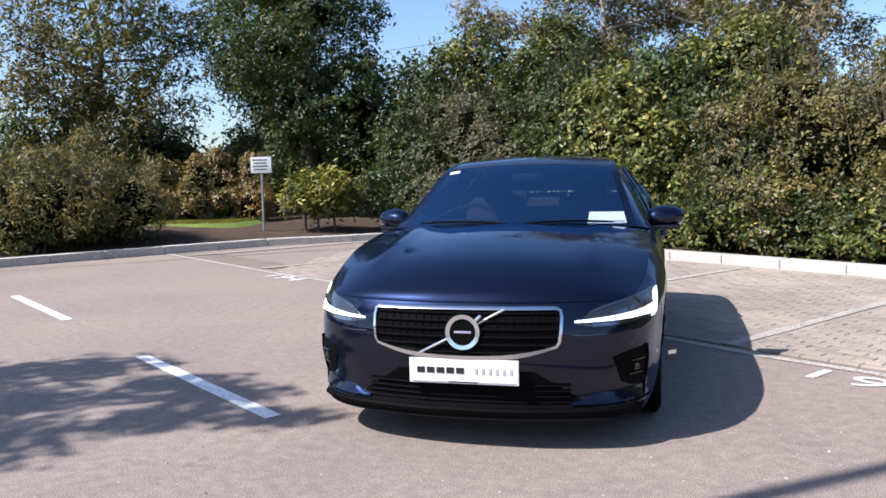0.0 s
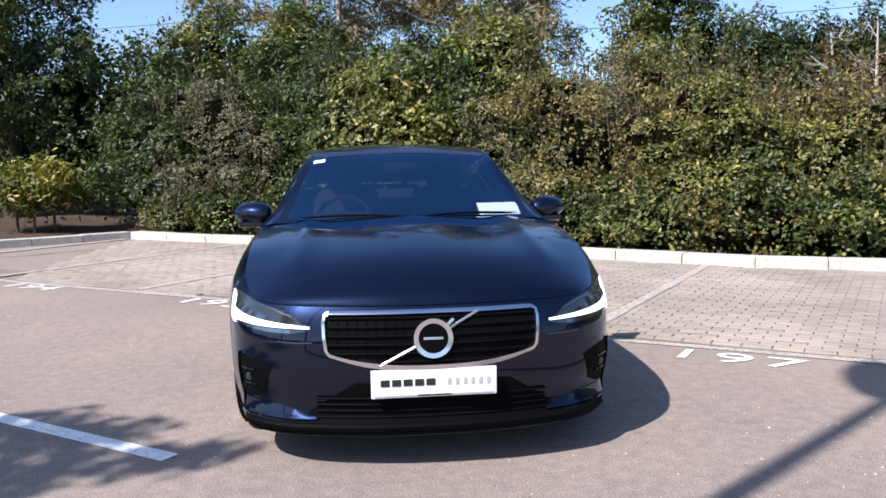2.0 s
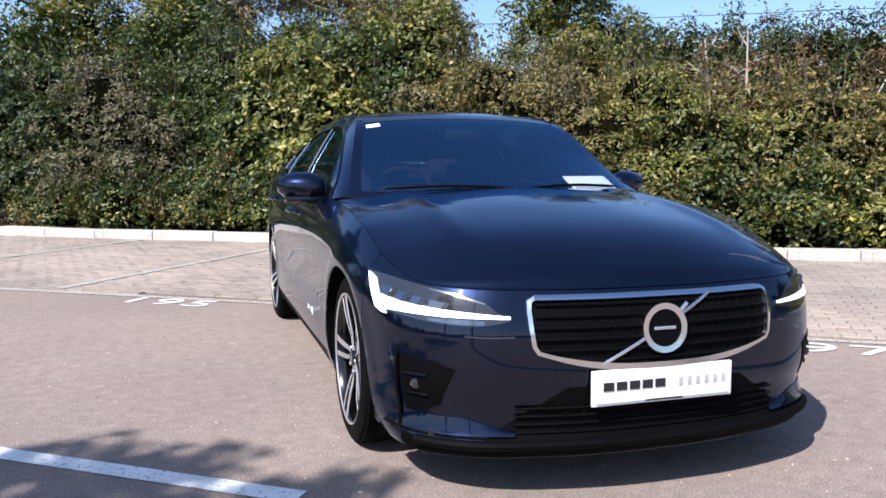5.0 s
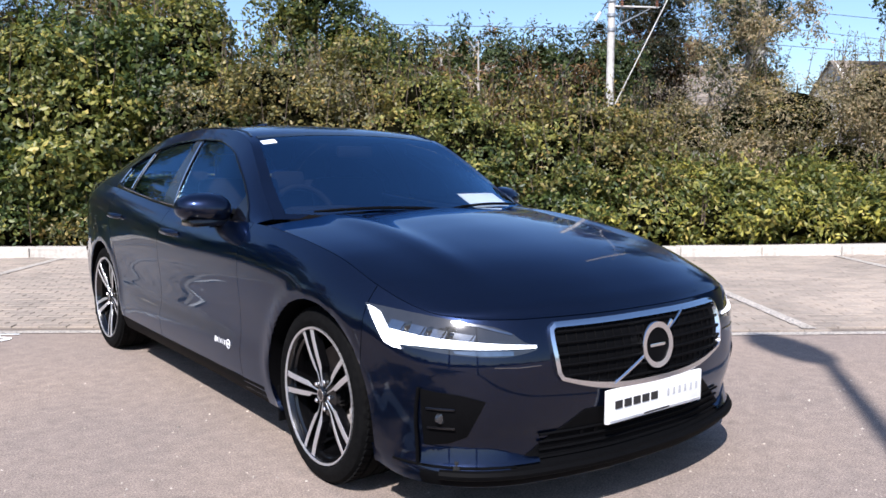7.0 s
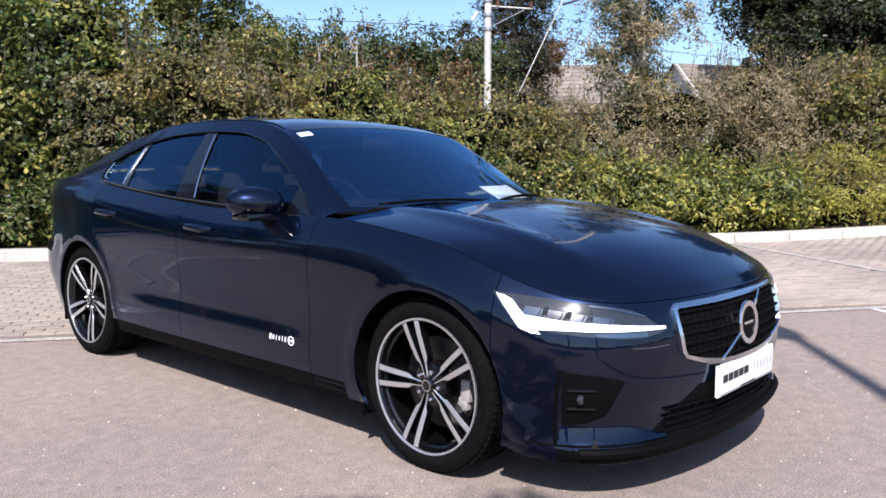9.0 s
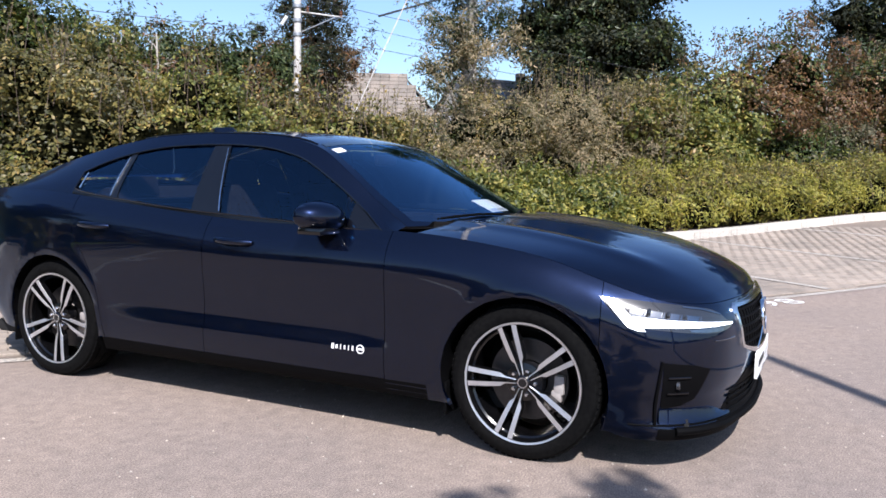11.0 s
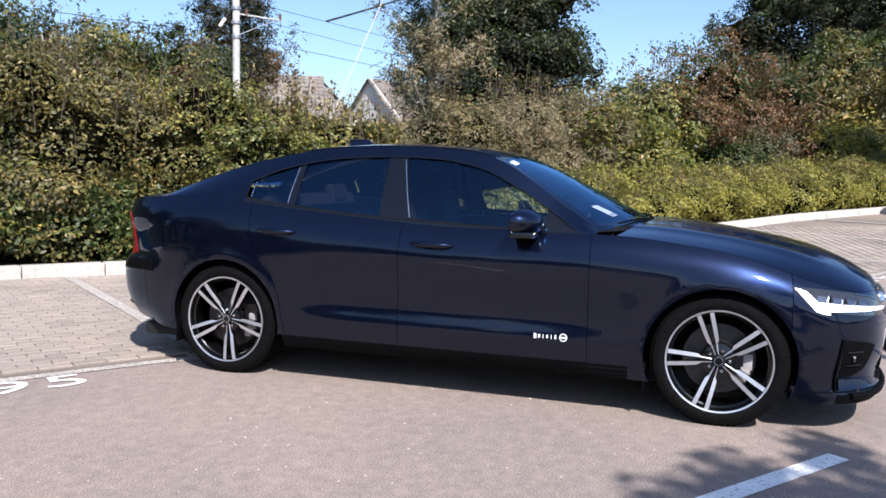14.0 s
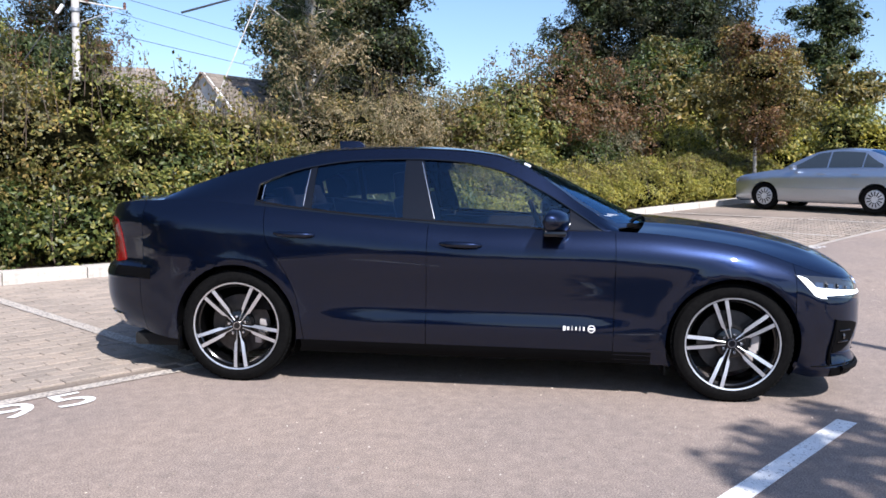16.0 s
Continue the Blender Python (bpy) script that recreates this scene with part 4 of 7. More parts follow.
def upper_side(y, z, off=0.0):
    """A point of the cabin's side at this y and height, between the waist and the roof's edge."""
    b, rx, rz = belt(y), RAIL_X(y), RAIL_Z(y)
    t = min(max((z - b.z) / max(1e-4, rz - b.z), 0), 1)
    x = b.x + (rx - b.x) * (t ** 1.25)
    return Vector((x + off * 0.9, y, z + off * 0.3))


def upper_top(y, k, off=0.0):
    """A point of the roof or glass at this y, k of the way from the middle to the edge."""
    if y < -0.80:
        rx, rz = screen_edge(y), 0.962 + 0.013 * (1 - screen_edge(y) / 0.755)
    else:
        rx, rz = RAIL_X(y), RAIL_Z(y)
    tz = max(TOP_Z(y), rz)
    z = rz + (tz - rz) * (1 - abs(k) ** 2.3)
    return Vector((rx * k, y, z + off))


def loft(fn, us, vs, mirror=False):
    bm = bmesh.new()
    pts = [bm.verts.new(fn(u, v)) for u in us for v in vs]
    for f in grid_faces(len(us), len(vs)):
        try:
            bm.faces.new([pts[k] for k in f])
        except ValueError:
            pass
    bmesh.ops.remove_doubles(bm, verts=bm.verts, dist=0.0004)
    bmesh.ops.dissolve_degenerate(bm, edges=bm.edges, dist=0.0002)
    return bm


def outward(bm, c=(0, 0, 0.6)):
    bmesh.ops.recalc_face_normals(bm, faces=bm.faces)
    if bm.faces and sum((f.calc_center_median() - Vector(c)).dot(f.normal) for f in bm.faces) < 0:
        bmesh.ops.reverse_faces(bm, faces=bm.faces)
    return bm


def make_wheel(parent, x, y, side, turn=0.0, spin=0.0):
    """Alloy wheel with five twin spokes, tyre, disc and caliper. side: +1 faces +x."""
    barrel = lathe([(0.256, -0.215), (0.259, -0.20), (0.246, -0.18), (0.242, -0.02), (0.252, 0.0), (0.2625, 0.004), (0.2625, -0.006), (0.256, -0.01), (0.234, -0.03), (0.234, -0.2)], 72, "x", closed=True)
    wheel = part("wheel", barrel, M_ALLOYBLACK, parent, "gloss black alloy wheel with diamond-cut spokes", angle=30)
    tyre = lathe([(0.256, -0.218), (0.272, -0.228), (0.300, -0.230), (0.322, -0.222), (0.3335, -0.203), (0.3355, -0.180), (0.328, -0.178), (0.328, -0.168), (0.3355, -0.166), (0.336, -0.120), (0.328, -0.118), (0.328, -0.108), (0.336, -0.106),
                  (0.336, -0.062), (0.328, -0.060), (0.328, -0.050), (0.3355, -0.048), (0.3335, -0.022), (0.322, -0.004), (0.300, 0.006), (0.290, 0.0075), (0.276, 0.006), (0.266, 0.002), (0.2595, -0.006)], 96, "x", closed=True)
    part("tyre", tyre, M_RUBBER, wheel, "black low-profile road tyre", angle=30)
    tread = bmesh.new()
    for k in range(72):
        a = 2 * math.pi * k / 72
        for xo, w in ((-0.205, 0.03), (-0.034, 0.034)):
            m = Matrix.Rotation(a, 4, "X") @ Matrix.Translation((xo, 0, 0.3325)) @ Matrix.Rotation(radians(14 if xo < -0.1 else -14), 4, "Z")
            bmesh.ops.create_cube(tread, size=1.0, matrix=m @ Matrix.Diagonal((w, 0.021, 0.0085, 1)))
    tagged(part("tread", tread, M_RUBBER, wheel, smooth=False), kind="stuff")
    ring = lathe([(0.2622, 0.0062), (0.2545, 0.0040), (0.2535, -0.003), (0.2630, -0.003)], 96, "x", closed=True)
    part("rim_edge", ring, M_ALLOY, wheel, "bright machined rim edge")
    for k in range(5):
        for sgn in (-1, 1):
            base = spin + k * 2 * math.pi / 5
            def at(r, w, xx):
                # radius, sideways from the pair's middle line, outward
                return Matrix.Rotation(base, 3, "X") @ Vector((xx, w * sgn, r))
            for nm, mat, shrink, lift in (("spoke", M_ALLOYBLACK, 0.0, 0.0), ("spoke_face", M_ALLOY, 0.0018, 0.0012)):
                bm = bmesh.new()
                st = [(0.033, 0.0035, 0.0125, -0.0225), (0.060, 0.0062, 0.0155, -0.0225), (0.085, 0.0075, 0.0190, -0.022), (0.104, 0.0085, 0.0315, -0.019), (0.150, 0.0120, 0.0370, -0.011), (0.205, 0.0160, 0.0415, -0.004), (0.2430, 0.0190, 0.0450, -0.0015), (0.2575, 0.0200, 0.0570, -0.001)]
                rows = []
                for r, wi, wo, xx in st:
                    wi, wo = wi + shrink, wo - shrink
                    top = xx + lift
                    bot = xx - (0.035 if nm == "spoke" else 0.003)
                    rows.append([bm.verts.new(at(r, w, q)) for w, q in ((wi, bot), (wi + 0.001, top), (wo - 0.001, top - 0.002), (wo, bot))])
                for a, b in zip(rows, rows[1:]):
                    for j in range(4):
                        bm.faces.new((a[j], a[(j + 1) % 4], b[(j + 1) % 4], b[j]))
                bm.faces.new(rows[0])
                bm.faces.new(rows[-1])
                part(nm, bm, mat, wheel, angle=25)
    part("hub_cap", lathe([(0.0, -0.012), (0.026, -0.012), (0.031, -0.016), (0.034, -0.03), (0.0, -0.03)], 32, "x"), M_GLOSSBLACK, wheel, "black hub cap with a silver ring")
    part("hub", lathe([(0.034, -0.024), (0.06, -0.028), (0.082, -0.034), (0.082, -0.09), (0.0, -0.09)], 40, "x"), M_ALLOYBLACK, wheel)
    part("cap_ring", lathe([(0.019, -0.0105), (0.023, -0.0105), (0.023, -0.014), (0.019, -0.014)], 28, "x", closed=True), M_CHROME, wheel)
    for k in range(5):
        a = spin + (k + 0.5) * 2 * math.pi / 5
        c = (0, 0.054 * math.sin(-a), 0.054 * math.cos(a))
        part("wheel_nut", lathe([(0.0, -0.014), (0.007, -0.014), (0.0095, -0.018), (0.0095, -0.035), (0.0, -0.035)], 6, "x", centre=c), M_CHROME, wheel, smooth=False)
    part("brake_disc", lathe([(0.085, -0.095), (0.178, -0.095), (0.178, -0.118), (0.085, -0.118)], 56, "x", closed=True), M_DISC, wheel, "grey iron brake disc")
    bm = bmesh.new()
    for k in range(4):
        a = radians(-38 + 14 * k) * side
        bm_box(bm, (0.05, 0.045, 0.05), (-0.098, -side * 0.142 * math.cos(a), 0.142 * math.sin(a) * side), Matrix.Rotation(0, 3, "X"), 0.008)
    part("brake_caliper", bm, M_CALIPER, wheel, "grey cast brake caliper")
    wheel.matrix_basis = pose(x, y, HUB_Z, 0, 0, (180 if side < 0 else 0) + turn)
    return wheel


def make_car():
    car = thing("saloon_car", "dark slate metallic four-door saloon parked across the bays, lamps lit", "car")
    # painted panels
    rear_cut = curve_fn([0.2, 0.45, 0.64, 0.81, 1.1], [1.02, 1.06, 1.14, 1.25, 1.285])
    sill = lambda y: 0.272
    part("front_bumper", panel_bm(-2.32, -1.765, Z_BOT, Z_TOP, 1, mirror=True), M_PAINT, car)
    part("rear_bumper", panel_bm(2.05, 2.505, Z_BOT, lambda y: 0.655, 1, mirror=True), M_PAINT, car)
    part("boot_panel", panel_bm(2.05, 2.505, lambda y: 0.655, Z_TOP, 1, mirror=True), M_PAINT, car)
    for s in (1, -1):
        part("front_wing", panel_bm(-1.765, -0.775, Z_BOT, Z_TOP, s), M_PAINT, car)
        door = part("front_door", panel_bm(-0.775, 0.295, sill, Z_TOP, s), M_PAINT, car)
        rdoor = part("rear_door", panel_bm(0.295, rear_cut, sill, Z_TOP, s), M_PAINT, car)
        part("rear_quarter", panel_bm(rear_cut, 2.05, lambda y: Z_BOT(y) if y > 1.3 else 0.272, Z_TOP, s), M_PAINT, car)
        # body-coloured sill given black to put in the shade low on the side
        part("sill", panel_bm(-0.99, 1.04, Z_BOT, sill, s, dv=0.12), M_MATTBLACK, car)
        # handles
        for d, yc, zc in ((door, 0.10, 0.862), (rdoor, 1.075, 0.898)):
            path = [body_point(arc_y(yc + 0.118 - 0.236 * i / 8), zc - 0.006 * i / 8, (0.004, 0.022, 0.029, 0.032, 0.032, 0.032, 0.029, 0.022, 0.004)[i]) for i in range(9)]
            bm = bmesh.new()
            tube([(s * p.x, p.y, p.z) for p in path], [0.009, 0.015, 0.0175, 0.018, 0.018, 0.018, 0.0175, 0.015, 0.009], 10, bm)
            h = part("handle", bm, M_PAINT, d, "body-coloured pull handle")
            a = arc_y(yc)
            # black patch on the skin for the shadow below the handle
            part("handle_recess", patch_bm([(a - 0.105, zc - 0.004), (a, zc + 0.004), (a + 0.105, zc - 0.004)], [(a - 0.105, zc - 0.016), (a, zc - 0.032), (a + 0.105, zc - 0.016)], 0.0012, s, 12, 5, 0.001), M_GLOSSBLACK, d)
            part("key_strip", tube([(s * (p.x + 0.012), p.y, p.z - 0.008) for p in path[1:-1]], 0.0022, 5), M_GLOSSBLACK, d)
    # bonnet: stretched between its front edge, sides, rear edge and the middle line
    bonnet_z = curve_fn([-2.245, -2.22, -2.17, -2.08, -1.95, -1.8, -1.5, -1.2, -1.03], [0.700, 0.735, 0.772, 0.822, 0.872, 0.91, 0.962, 0.994, 1.0])
    s1, s_end = arc_y(-2.03), arc_y(-0.90)
    def edge(s):
        return body_point(s, Z_TOP(float(np.interp(s, PS, PY))))
    c0, g0, c1, g1 = edge(0.0), edge(s1), Vector((0, -1.028, 1.0)), edge(s_end)
    def bonnet(t, u):
        front = edge(s1 * u)
        side = edge(s1 + (s_end - s1) * t)
        rear = Vector((g1.x * u, c1.y + (g1.y - c1.y) * u ** 2, c1.z + (g1.z - c1.z) * u ** 2.4))
        yc = c0.y + (c1.y - c0.y) * t
        mid = Vector((0, yc, bonnet_z(yc)))
        bx, by, bz = u, u ** 2, u ** 2.6
        f, r = (1 - t) ** 3, t ** 3
        p = Vector((side.x * bx, mid.y * (1 - by) + side.y * by, mid.z * (1 - bz) + side.z * bz))
        p += f * (front - Vector((g0.x * bx, c0.y * (1 - by) + g0.y * by, c0.z * (1 - bz) + g0.z * bz)))
        p += r * (rear - Vector((g1.x * bx, c1.y * (1 - by) + g1.y * by, c1.z * (1 - bz) + g1.z * bz)))
        p.z += 0.011 * math.exp(-((u - 0.66) / 0.07) ** 2) * smooth01(t, 0.1, 0.35) - 0.005 * math.exp(-((u - 0.42) / 0.2) ** 2) * smooth01(t, 0.2, 0.5) + 0.001
        p.x *= 0.9992
        return p
    ts, ks = [(i / 56) ** 1.35 for i in range(57)], [i / 28 for i in range(29)]
    bm = bmesh.new()
    for sgn in (1, -1):
        pts = [[bm.verts.new((sgn * q.x, q.y, q.z)) for q in (bonnet(t, k) for k in ks)] for t in ts]
        for a, b in zip(pts, pts[1:]):
            for j in range(len(ks) - 1):
                bm.faces.new((a[j], a[j + 1], b[j + 1], b[j]))
    bmesh.ops.remove_doubles(bm, verts=bm.verts, dist=0.0004)
    bmesh.ops.dissolve_degenerate(bm, edges=bm.edges, dist=0.0003)
    outward(bm, (0, -1.5, 0.0))
    rim_in(bm, 0.014)
    part("bonnet", bm, M_PAINT, car)
    # scuttle under the wipers
    part("scuttle", loft(lambda u, v: Vector((u, -1.06 + 0.30 * (abs(u) / 0.8) ** 2.1 + (v - 0.3) * 0.12, 0.955 - 0.02 * v)), [i / 12 * 0.8 for i in range(-12, 13)], [0, 0.5, 1.0]), M_MATTBLACK, car, "black plastic scuttle panel")
    # boot lid top
    def boot(t, k):
        s = arc_y(1.84) + (PLEN - 0.004 - arc_y(1.84)) * t
        e = body_point(s, Z_TOP(float(np.interp(s, PS, PY))))
        yc = 1.855 + 0.605 * t
        zc = 1.122 - 0.075 * t + 0.016 * smooth01(t, 0.8, 1.0)
        return Vector((e.x * k, yc + (e.y - yc) * k ** 2, e.z + (zc - e.z) * (1 - k ** 3) + 0.001))
    bm = bmesh.new()
    for sgn in (1, -1):
        pts = [[bm.verts.new((sgn * q.x, q.y, q.z)) for q in (boot(i / 24, j / 16) for j in range(17))] for i in range(25)]
        for a, b in zip(pts, pts[1:]):
            for j in range(16):
                bm.faces.new((a[j], a[j + 1], b[j + 1], b[j]))
    bmesh.ops.remove_doubles(bm, verts=bm.verts, dist=0.0006)
    bmesh.ops.dissolve_degenerate(bm, edges=bm.edges, dist=0.0003)
    outward(bm, (0, 2.1, 0.0))
    rim_in(bm, 0.014)
    part("boot_lid", bm, M_PAINT, car)
    # roof, glass and pillars
    lin = lambda a, b, n: [a + (b - a) * i / (n - 1) for i in range(n)]
    ks = lin(-1, 1, 33)
    part("roof", outward(loft(lambda y, k: upper_top(y, k), lin(SCREEN_TOP, ROOF_END, 40), ks)), M_PAINT, car)
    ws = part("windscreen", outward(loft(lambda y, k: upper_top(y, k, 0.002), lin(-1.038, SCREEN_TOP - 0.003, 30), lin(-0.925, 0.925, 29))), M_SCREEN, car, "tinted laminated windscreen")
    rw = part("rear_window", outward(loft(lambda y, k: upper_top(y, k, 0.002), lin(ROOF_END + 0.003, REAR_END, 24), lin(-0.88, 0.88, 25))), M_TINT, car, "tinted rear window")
    for o in (ws, rw):
        o.visible_shadow = False
    part("screen_band", outward(loft(lambda y, k: upper_top(y, k, 0.0035), lin(SCREEN_TOP - 0.045, SCREEN_TOP - 0.004, 4), lin(-0.92, 0.92, 25))), M_GLOSSBLACK, ws)
    for s in (1, -1):
        part("front_pillar", outward(loft(lambda y, k: upper_top(y, s * k, 0.0015), lin(-0.86, SCREEN_TOP, 24), lin(0.922, 1.0, 4)), (0, 0, 0.8)), M_PAINT, car)
        part("rear_pillar", outward(loft(lambda y, k: upper_top(y, s * k, 0.001), lin(ROOF_END, 1.92, 24), lin(0.878, 1.0, 5)), (0, 1.5, 0.8)), M_PAINT, car)
        part("roof_channel", tube([(lambda p: (p.x, p.y, p.z + 0.001))(upper_top(y, s * 0.955, 0.0)) for y in lin(SCREEN_TOP, ROOF_END, 30)], 0.006, 6), M_GLOSSBLACK, car)
        # side: painted frame above the glass, glass, waist strip, plain quarter behind
        mir = lambda p: Vector((s * p.x, p.y, p.z))
        ys = lin(-0.795, 1.345, 60)
        def above(y, t):
            lo = min(max(DLO_TOP(y), DLO_BOT(y)), RAIL_Z(y))
            return mir(upper_side(y, lo + (RAIL_Z(y) - lo) * t))
        part("window_frame", outward(loft(above, ys, lin(0, 1, 5)), (0, 0.3, 0.9)), M_PAINT, car)
        def under(y, t):
            b = belt(y).z
            return mir(upper_side(y, b + max(0.0, DLO_BOT(y) - b) * t))
        part("waist_strip", outward(loft(under, ys, lin(0, 1, 3)), (0, 0.3, 0.9)), M_GLOSSBLACK, car, "gloss black waist strip")
        def pane(y, t):
            lo, hi = DLO_BOT(y), max(DLO_BOT(y), min(DLO_TOP(y), RAIL_Z(y) - 0.005))
            return mir(upper_side(y, lo + (hi - lo) * t, -0.006))
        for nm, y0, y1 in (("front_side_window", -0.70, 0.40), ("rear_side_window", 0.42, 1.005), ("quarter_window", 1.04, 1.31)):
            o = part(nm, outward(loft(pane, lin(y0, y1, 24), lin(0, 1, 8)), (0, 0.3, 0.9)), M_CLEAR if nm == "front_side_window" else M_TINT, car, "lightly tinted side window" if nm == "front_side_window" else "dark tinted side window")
            o.visible_shadow = False
        # dark pillars between the panes
        for nm, y0b, y1b, y0t, y1t in (("door_pillar", 0.255, 0.450, 0.355, 0.465), ("window_bar", 0.995, 1.045, 1.0, 1.04)):
            def bar(u, t):
                y = (y0b + (y1b - y0b) * u) * (1 - t) + (y0t + (y1t - y0t) * u) * t
                lo, hi = DLO_BOT(y), DLO_TOP(y)
                return mir(upper_side(y, lo + (hi - lo) * t, -0.001))
            part(nm, outward(loft(bar, lin(0, 1, 5), lin(0, 1, 9)), (0, 0.3, 0.9)), M_GLOSSBLACK, car)
        def tri(y, t):
            lo = DLO_BOT(y)
            hi = max(lo, DLO_TOP(y))
            return mir(upper_side(y, lo + (hi - lo) * t, -0.001))
        part("mirror_triangle", outward(loft(tri, lin(-0.72, -0.52, 8), lin(0, 1, 4)), (0, 0.3, 0.9)), M_GLOSSBLACK, car)
        # bright strip round the glass
        lowr = [mir(upper_side(y, DLO_BOT(y) + 0.001, 0.003)) for y in lin(-0.72, 1.335, 50)]
        upr = [mir(upper_side(y, min(DLO_TOP(y), RAIL_Z(y)), 0.003)) for y in lin(1.335, -0.72, 50)]
        part("window_trim", tube(lowr + upr, 0.0045, 6), M_GLOSSBLACK, car, "gloss black window trim")
        for y0, y1 in ((0.262, 0.362), (1.044, 1.04), (1.30, 1.30)):
            path = [mir(upper_side(y0 + (y1 - y0) * t, DLO_BOT(y0) + 0.012 + (DLO_TOP(y1) - DLO_BOT(y0) - 0.03) * t, 0.003)) for t in lin(0, 1, 8)]
            part("glass_channel", tube(path, 0.0032, 6), M_CHROME, car, "bright edge of a window channel")
        # rear quarter panel up to the roof
        def quarter(y, t):
            b = belt(y).z
            return mir(upper_side(y, b + (RAIL_Z(y) - b) * t))
        part("roof_quarter", outward(loft(quarter, lin(1.335, 1.92, 20), lin(0, 1, 9)), (0, 1.5, 0.8)), M_PAINT, car)
    # ---- front: grille, badge, lamps, openings ----
    A = arc_x
    gx = [-0.455, -0.25, 0, 0.25, 0.455]
    sgn_arc = lambda x: math.copysign(A(abs(x)), x)
    top = [(sgn_arc(x), 0.677) for x in lin(-0.455, 0.455, 13)]
    bot = [(sgn_arc(x), 0.452 + 0.058 * min(1, abs(x) / 0.44) ** 2.6) for x in lin(-0.435, 0.435, 13)]
    grille = part("grille", patch_bm(top, bot, 0.0015, 1, 40, 8, 0.002), M_MATTBLACK, car, "black barred grille in a satin chrome frame")
    def skin(x, z, off):
        p = body_point(A(abs(x)), z, off)
        return Vector((math.copysign(p.x, x) if x else 0.0, p.y, p.z))
    ring = [(x, 0.677) for x in lin(-0.44, 0.44, 24)] + [(0.455, 0.668), (0.458, 0.64), (0.452, 0.58), (0.443, 0.525)] + [(x, 0.452 + 0.058 * min(1, abs(x) / 0.44) ** 2.6) for x in lin(0.43, -0.43, 30)] + [(-0.443, 0.525), (-0.452, 0.58), (-0.458, 0.64), (-0.455, 0.668), (-0.44, 0.677)]
    bm = bmesh.new()
    cs = []
    for i, (x, z) in enumerate(ring):
        x0, z0 = ring[i - 1] if i else ring[-2]
        x1, z1 = ring[(i + 1) % len(ring)] if i < len(ring) - 1 else ring[1]
        d = Vector((x1 - x0, z1 - z0)).normalized()
        n = Vector((d.y, -d.x))
        w = 0.0105 + 0.006 * smooth01(0.5 - z, 0.0, 0.04)
        cs.append([bm.verts.new(skin(x + n.x * a, z + n.y * a, o)) for a, o in ((-w, -0.004), (-w * 0.8, 0.014), (w * 0.5, 0.017), (w, -0.004))])
    for a, b in zip(cs, cs[1:]):
        for j in range(3):
            bm.faces.new((a[j], a[j + 1], b[j + 1], b[j]))
    part("grille_frame", outward(bm, (0, -1.5, 0.55)), M_CHROME, grille, "satin chrome grille frame", angle=50)
    for i in range(6):
        z = 0.655 - 0.036 * i
        lim = 0.44 if z > 0.52 else 0.44 * (max(0.02, (z - 0.455) / 0.058)) ** (1 / 2.6)
        part("grille_bar", tube([skin(x, z, 0.009) for x in lin(-lim, lim, 25)], 0.0055, 6), M_MATTBLACK, grille)
    for i in range(-10, 11):
        x = i * 0.04
        lo = 0.46 + 0.058 * min(1, abs(x) / 0.44) ** 2.6
        part("grille_rib", tube([skin(x, z, 0.003) for z in lin(lo, 0.668, 6)], 0.0025, 5), M_MATTBLACK, grille)
    for x0, x1 in ((-0.222, -0.066), (0.068, 0.195)):
        part("grille_slash", tube([skin(x, 0.462 + (x + 0.222) * 0.51, 0.012) for x in lin(x0, x1, 9)], 0.0062, 6), M_CHROME, grille, "slanting chrome bar across the grille")
    c = skin(0, 0.570, 0.012)
    tilt = Matrix.Translation(c) @ Matrix.Rotation(radians(-5), 4, "X")
    bm = lathe([(0.060, 0.004), (0.062, -0.008), (0.082, -0.010), (0.0845, -0.002), (0.080, 0.012), (0.060, 0.012)], 56, "y", closed=True)
    bmesh.ops.transform(bm, matrix=tilt, verts=bm.verts)
    part("badge_ring", bm, M_CHROME, grille, "round chrome badge ring", angle=50)
    bm = lathe([(0.0, -0.004), (0.061, -0.004), (0.061, 0.012), (0.0, 0.012)], 40, "y")
    bmesh.ops.transform(bm, matrix=tilt, verts=bm.verts)
    part("badge_disc", bm, M_MATTBLACK, grille)
    bm = box((0.082, 0.004, 0.011), (0, -0.006, 0.0), bevel=0.001)
    bmesh.ops.transform(bm, matrix=tilt, verts=bm.verts)
    part("badge_bar", bm, M_CHROME, grille)
    # arrow of the badge
    bm = box((0.05, 0.008, 0.014), (0.068, -0.004, 0.062), Matrix.Rotation(radians(-45), 3, "Y"), 0.002)
    bmesh.ops.transform(bm, matrix=tilt, verts=bm.verts)
    part("badge_arrow", bm, M_CHROME, grille)
    # plate with its lettering as plain bars
    plate = part("number_plate", box((0.525, 0.014, 0.118), (0, -2.308, 0.384), bevel=0.004), M_PLATE, car, "white show plate with black and grey lettering bars")
    for i in range(5):
        part("plate_bar", box((0.037, 0.003, 0.028), (-0.205 + 0.0475 * i, -2.3165, 0.389)), M_PLATEINK, plate, smooth=False)
    for i in range(6):
        part("plate_bar", box((0.013, 0.003, 0.026), (0.062 + 0.033 * i, -2.3165, 0.389)), M_PLATEGREY, plate, smooth=False)
    part("plate_foot_line", box((0.50, 0.003, 0.004), (0, -2.3165, 0.335)), M_PLATEGREY, plate, smooth=False)
    part("plate_foot_bar", box((0.14, 0.0034, 0.006), (0.0, -2.3168, 0.334)), M_PLATEINK, plate, smooth=False)
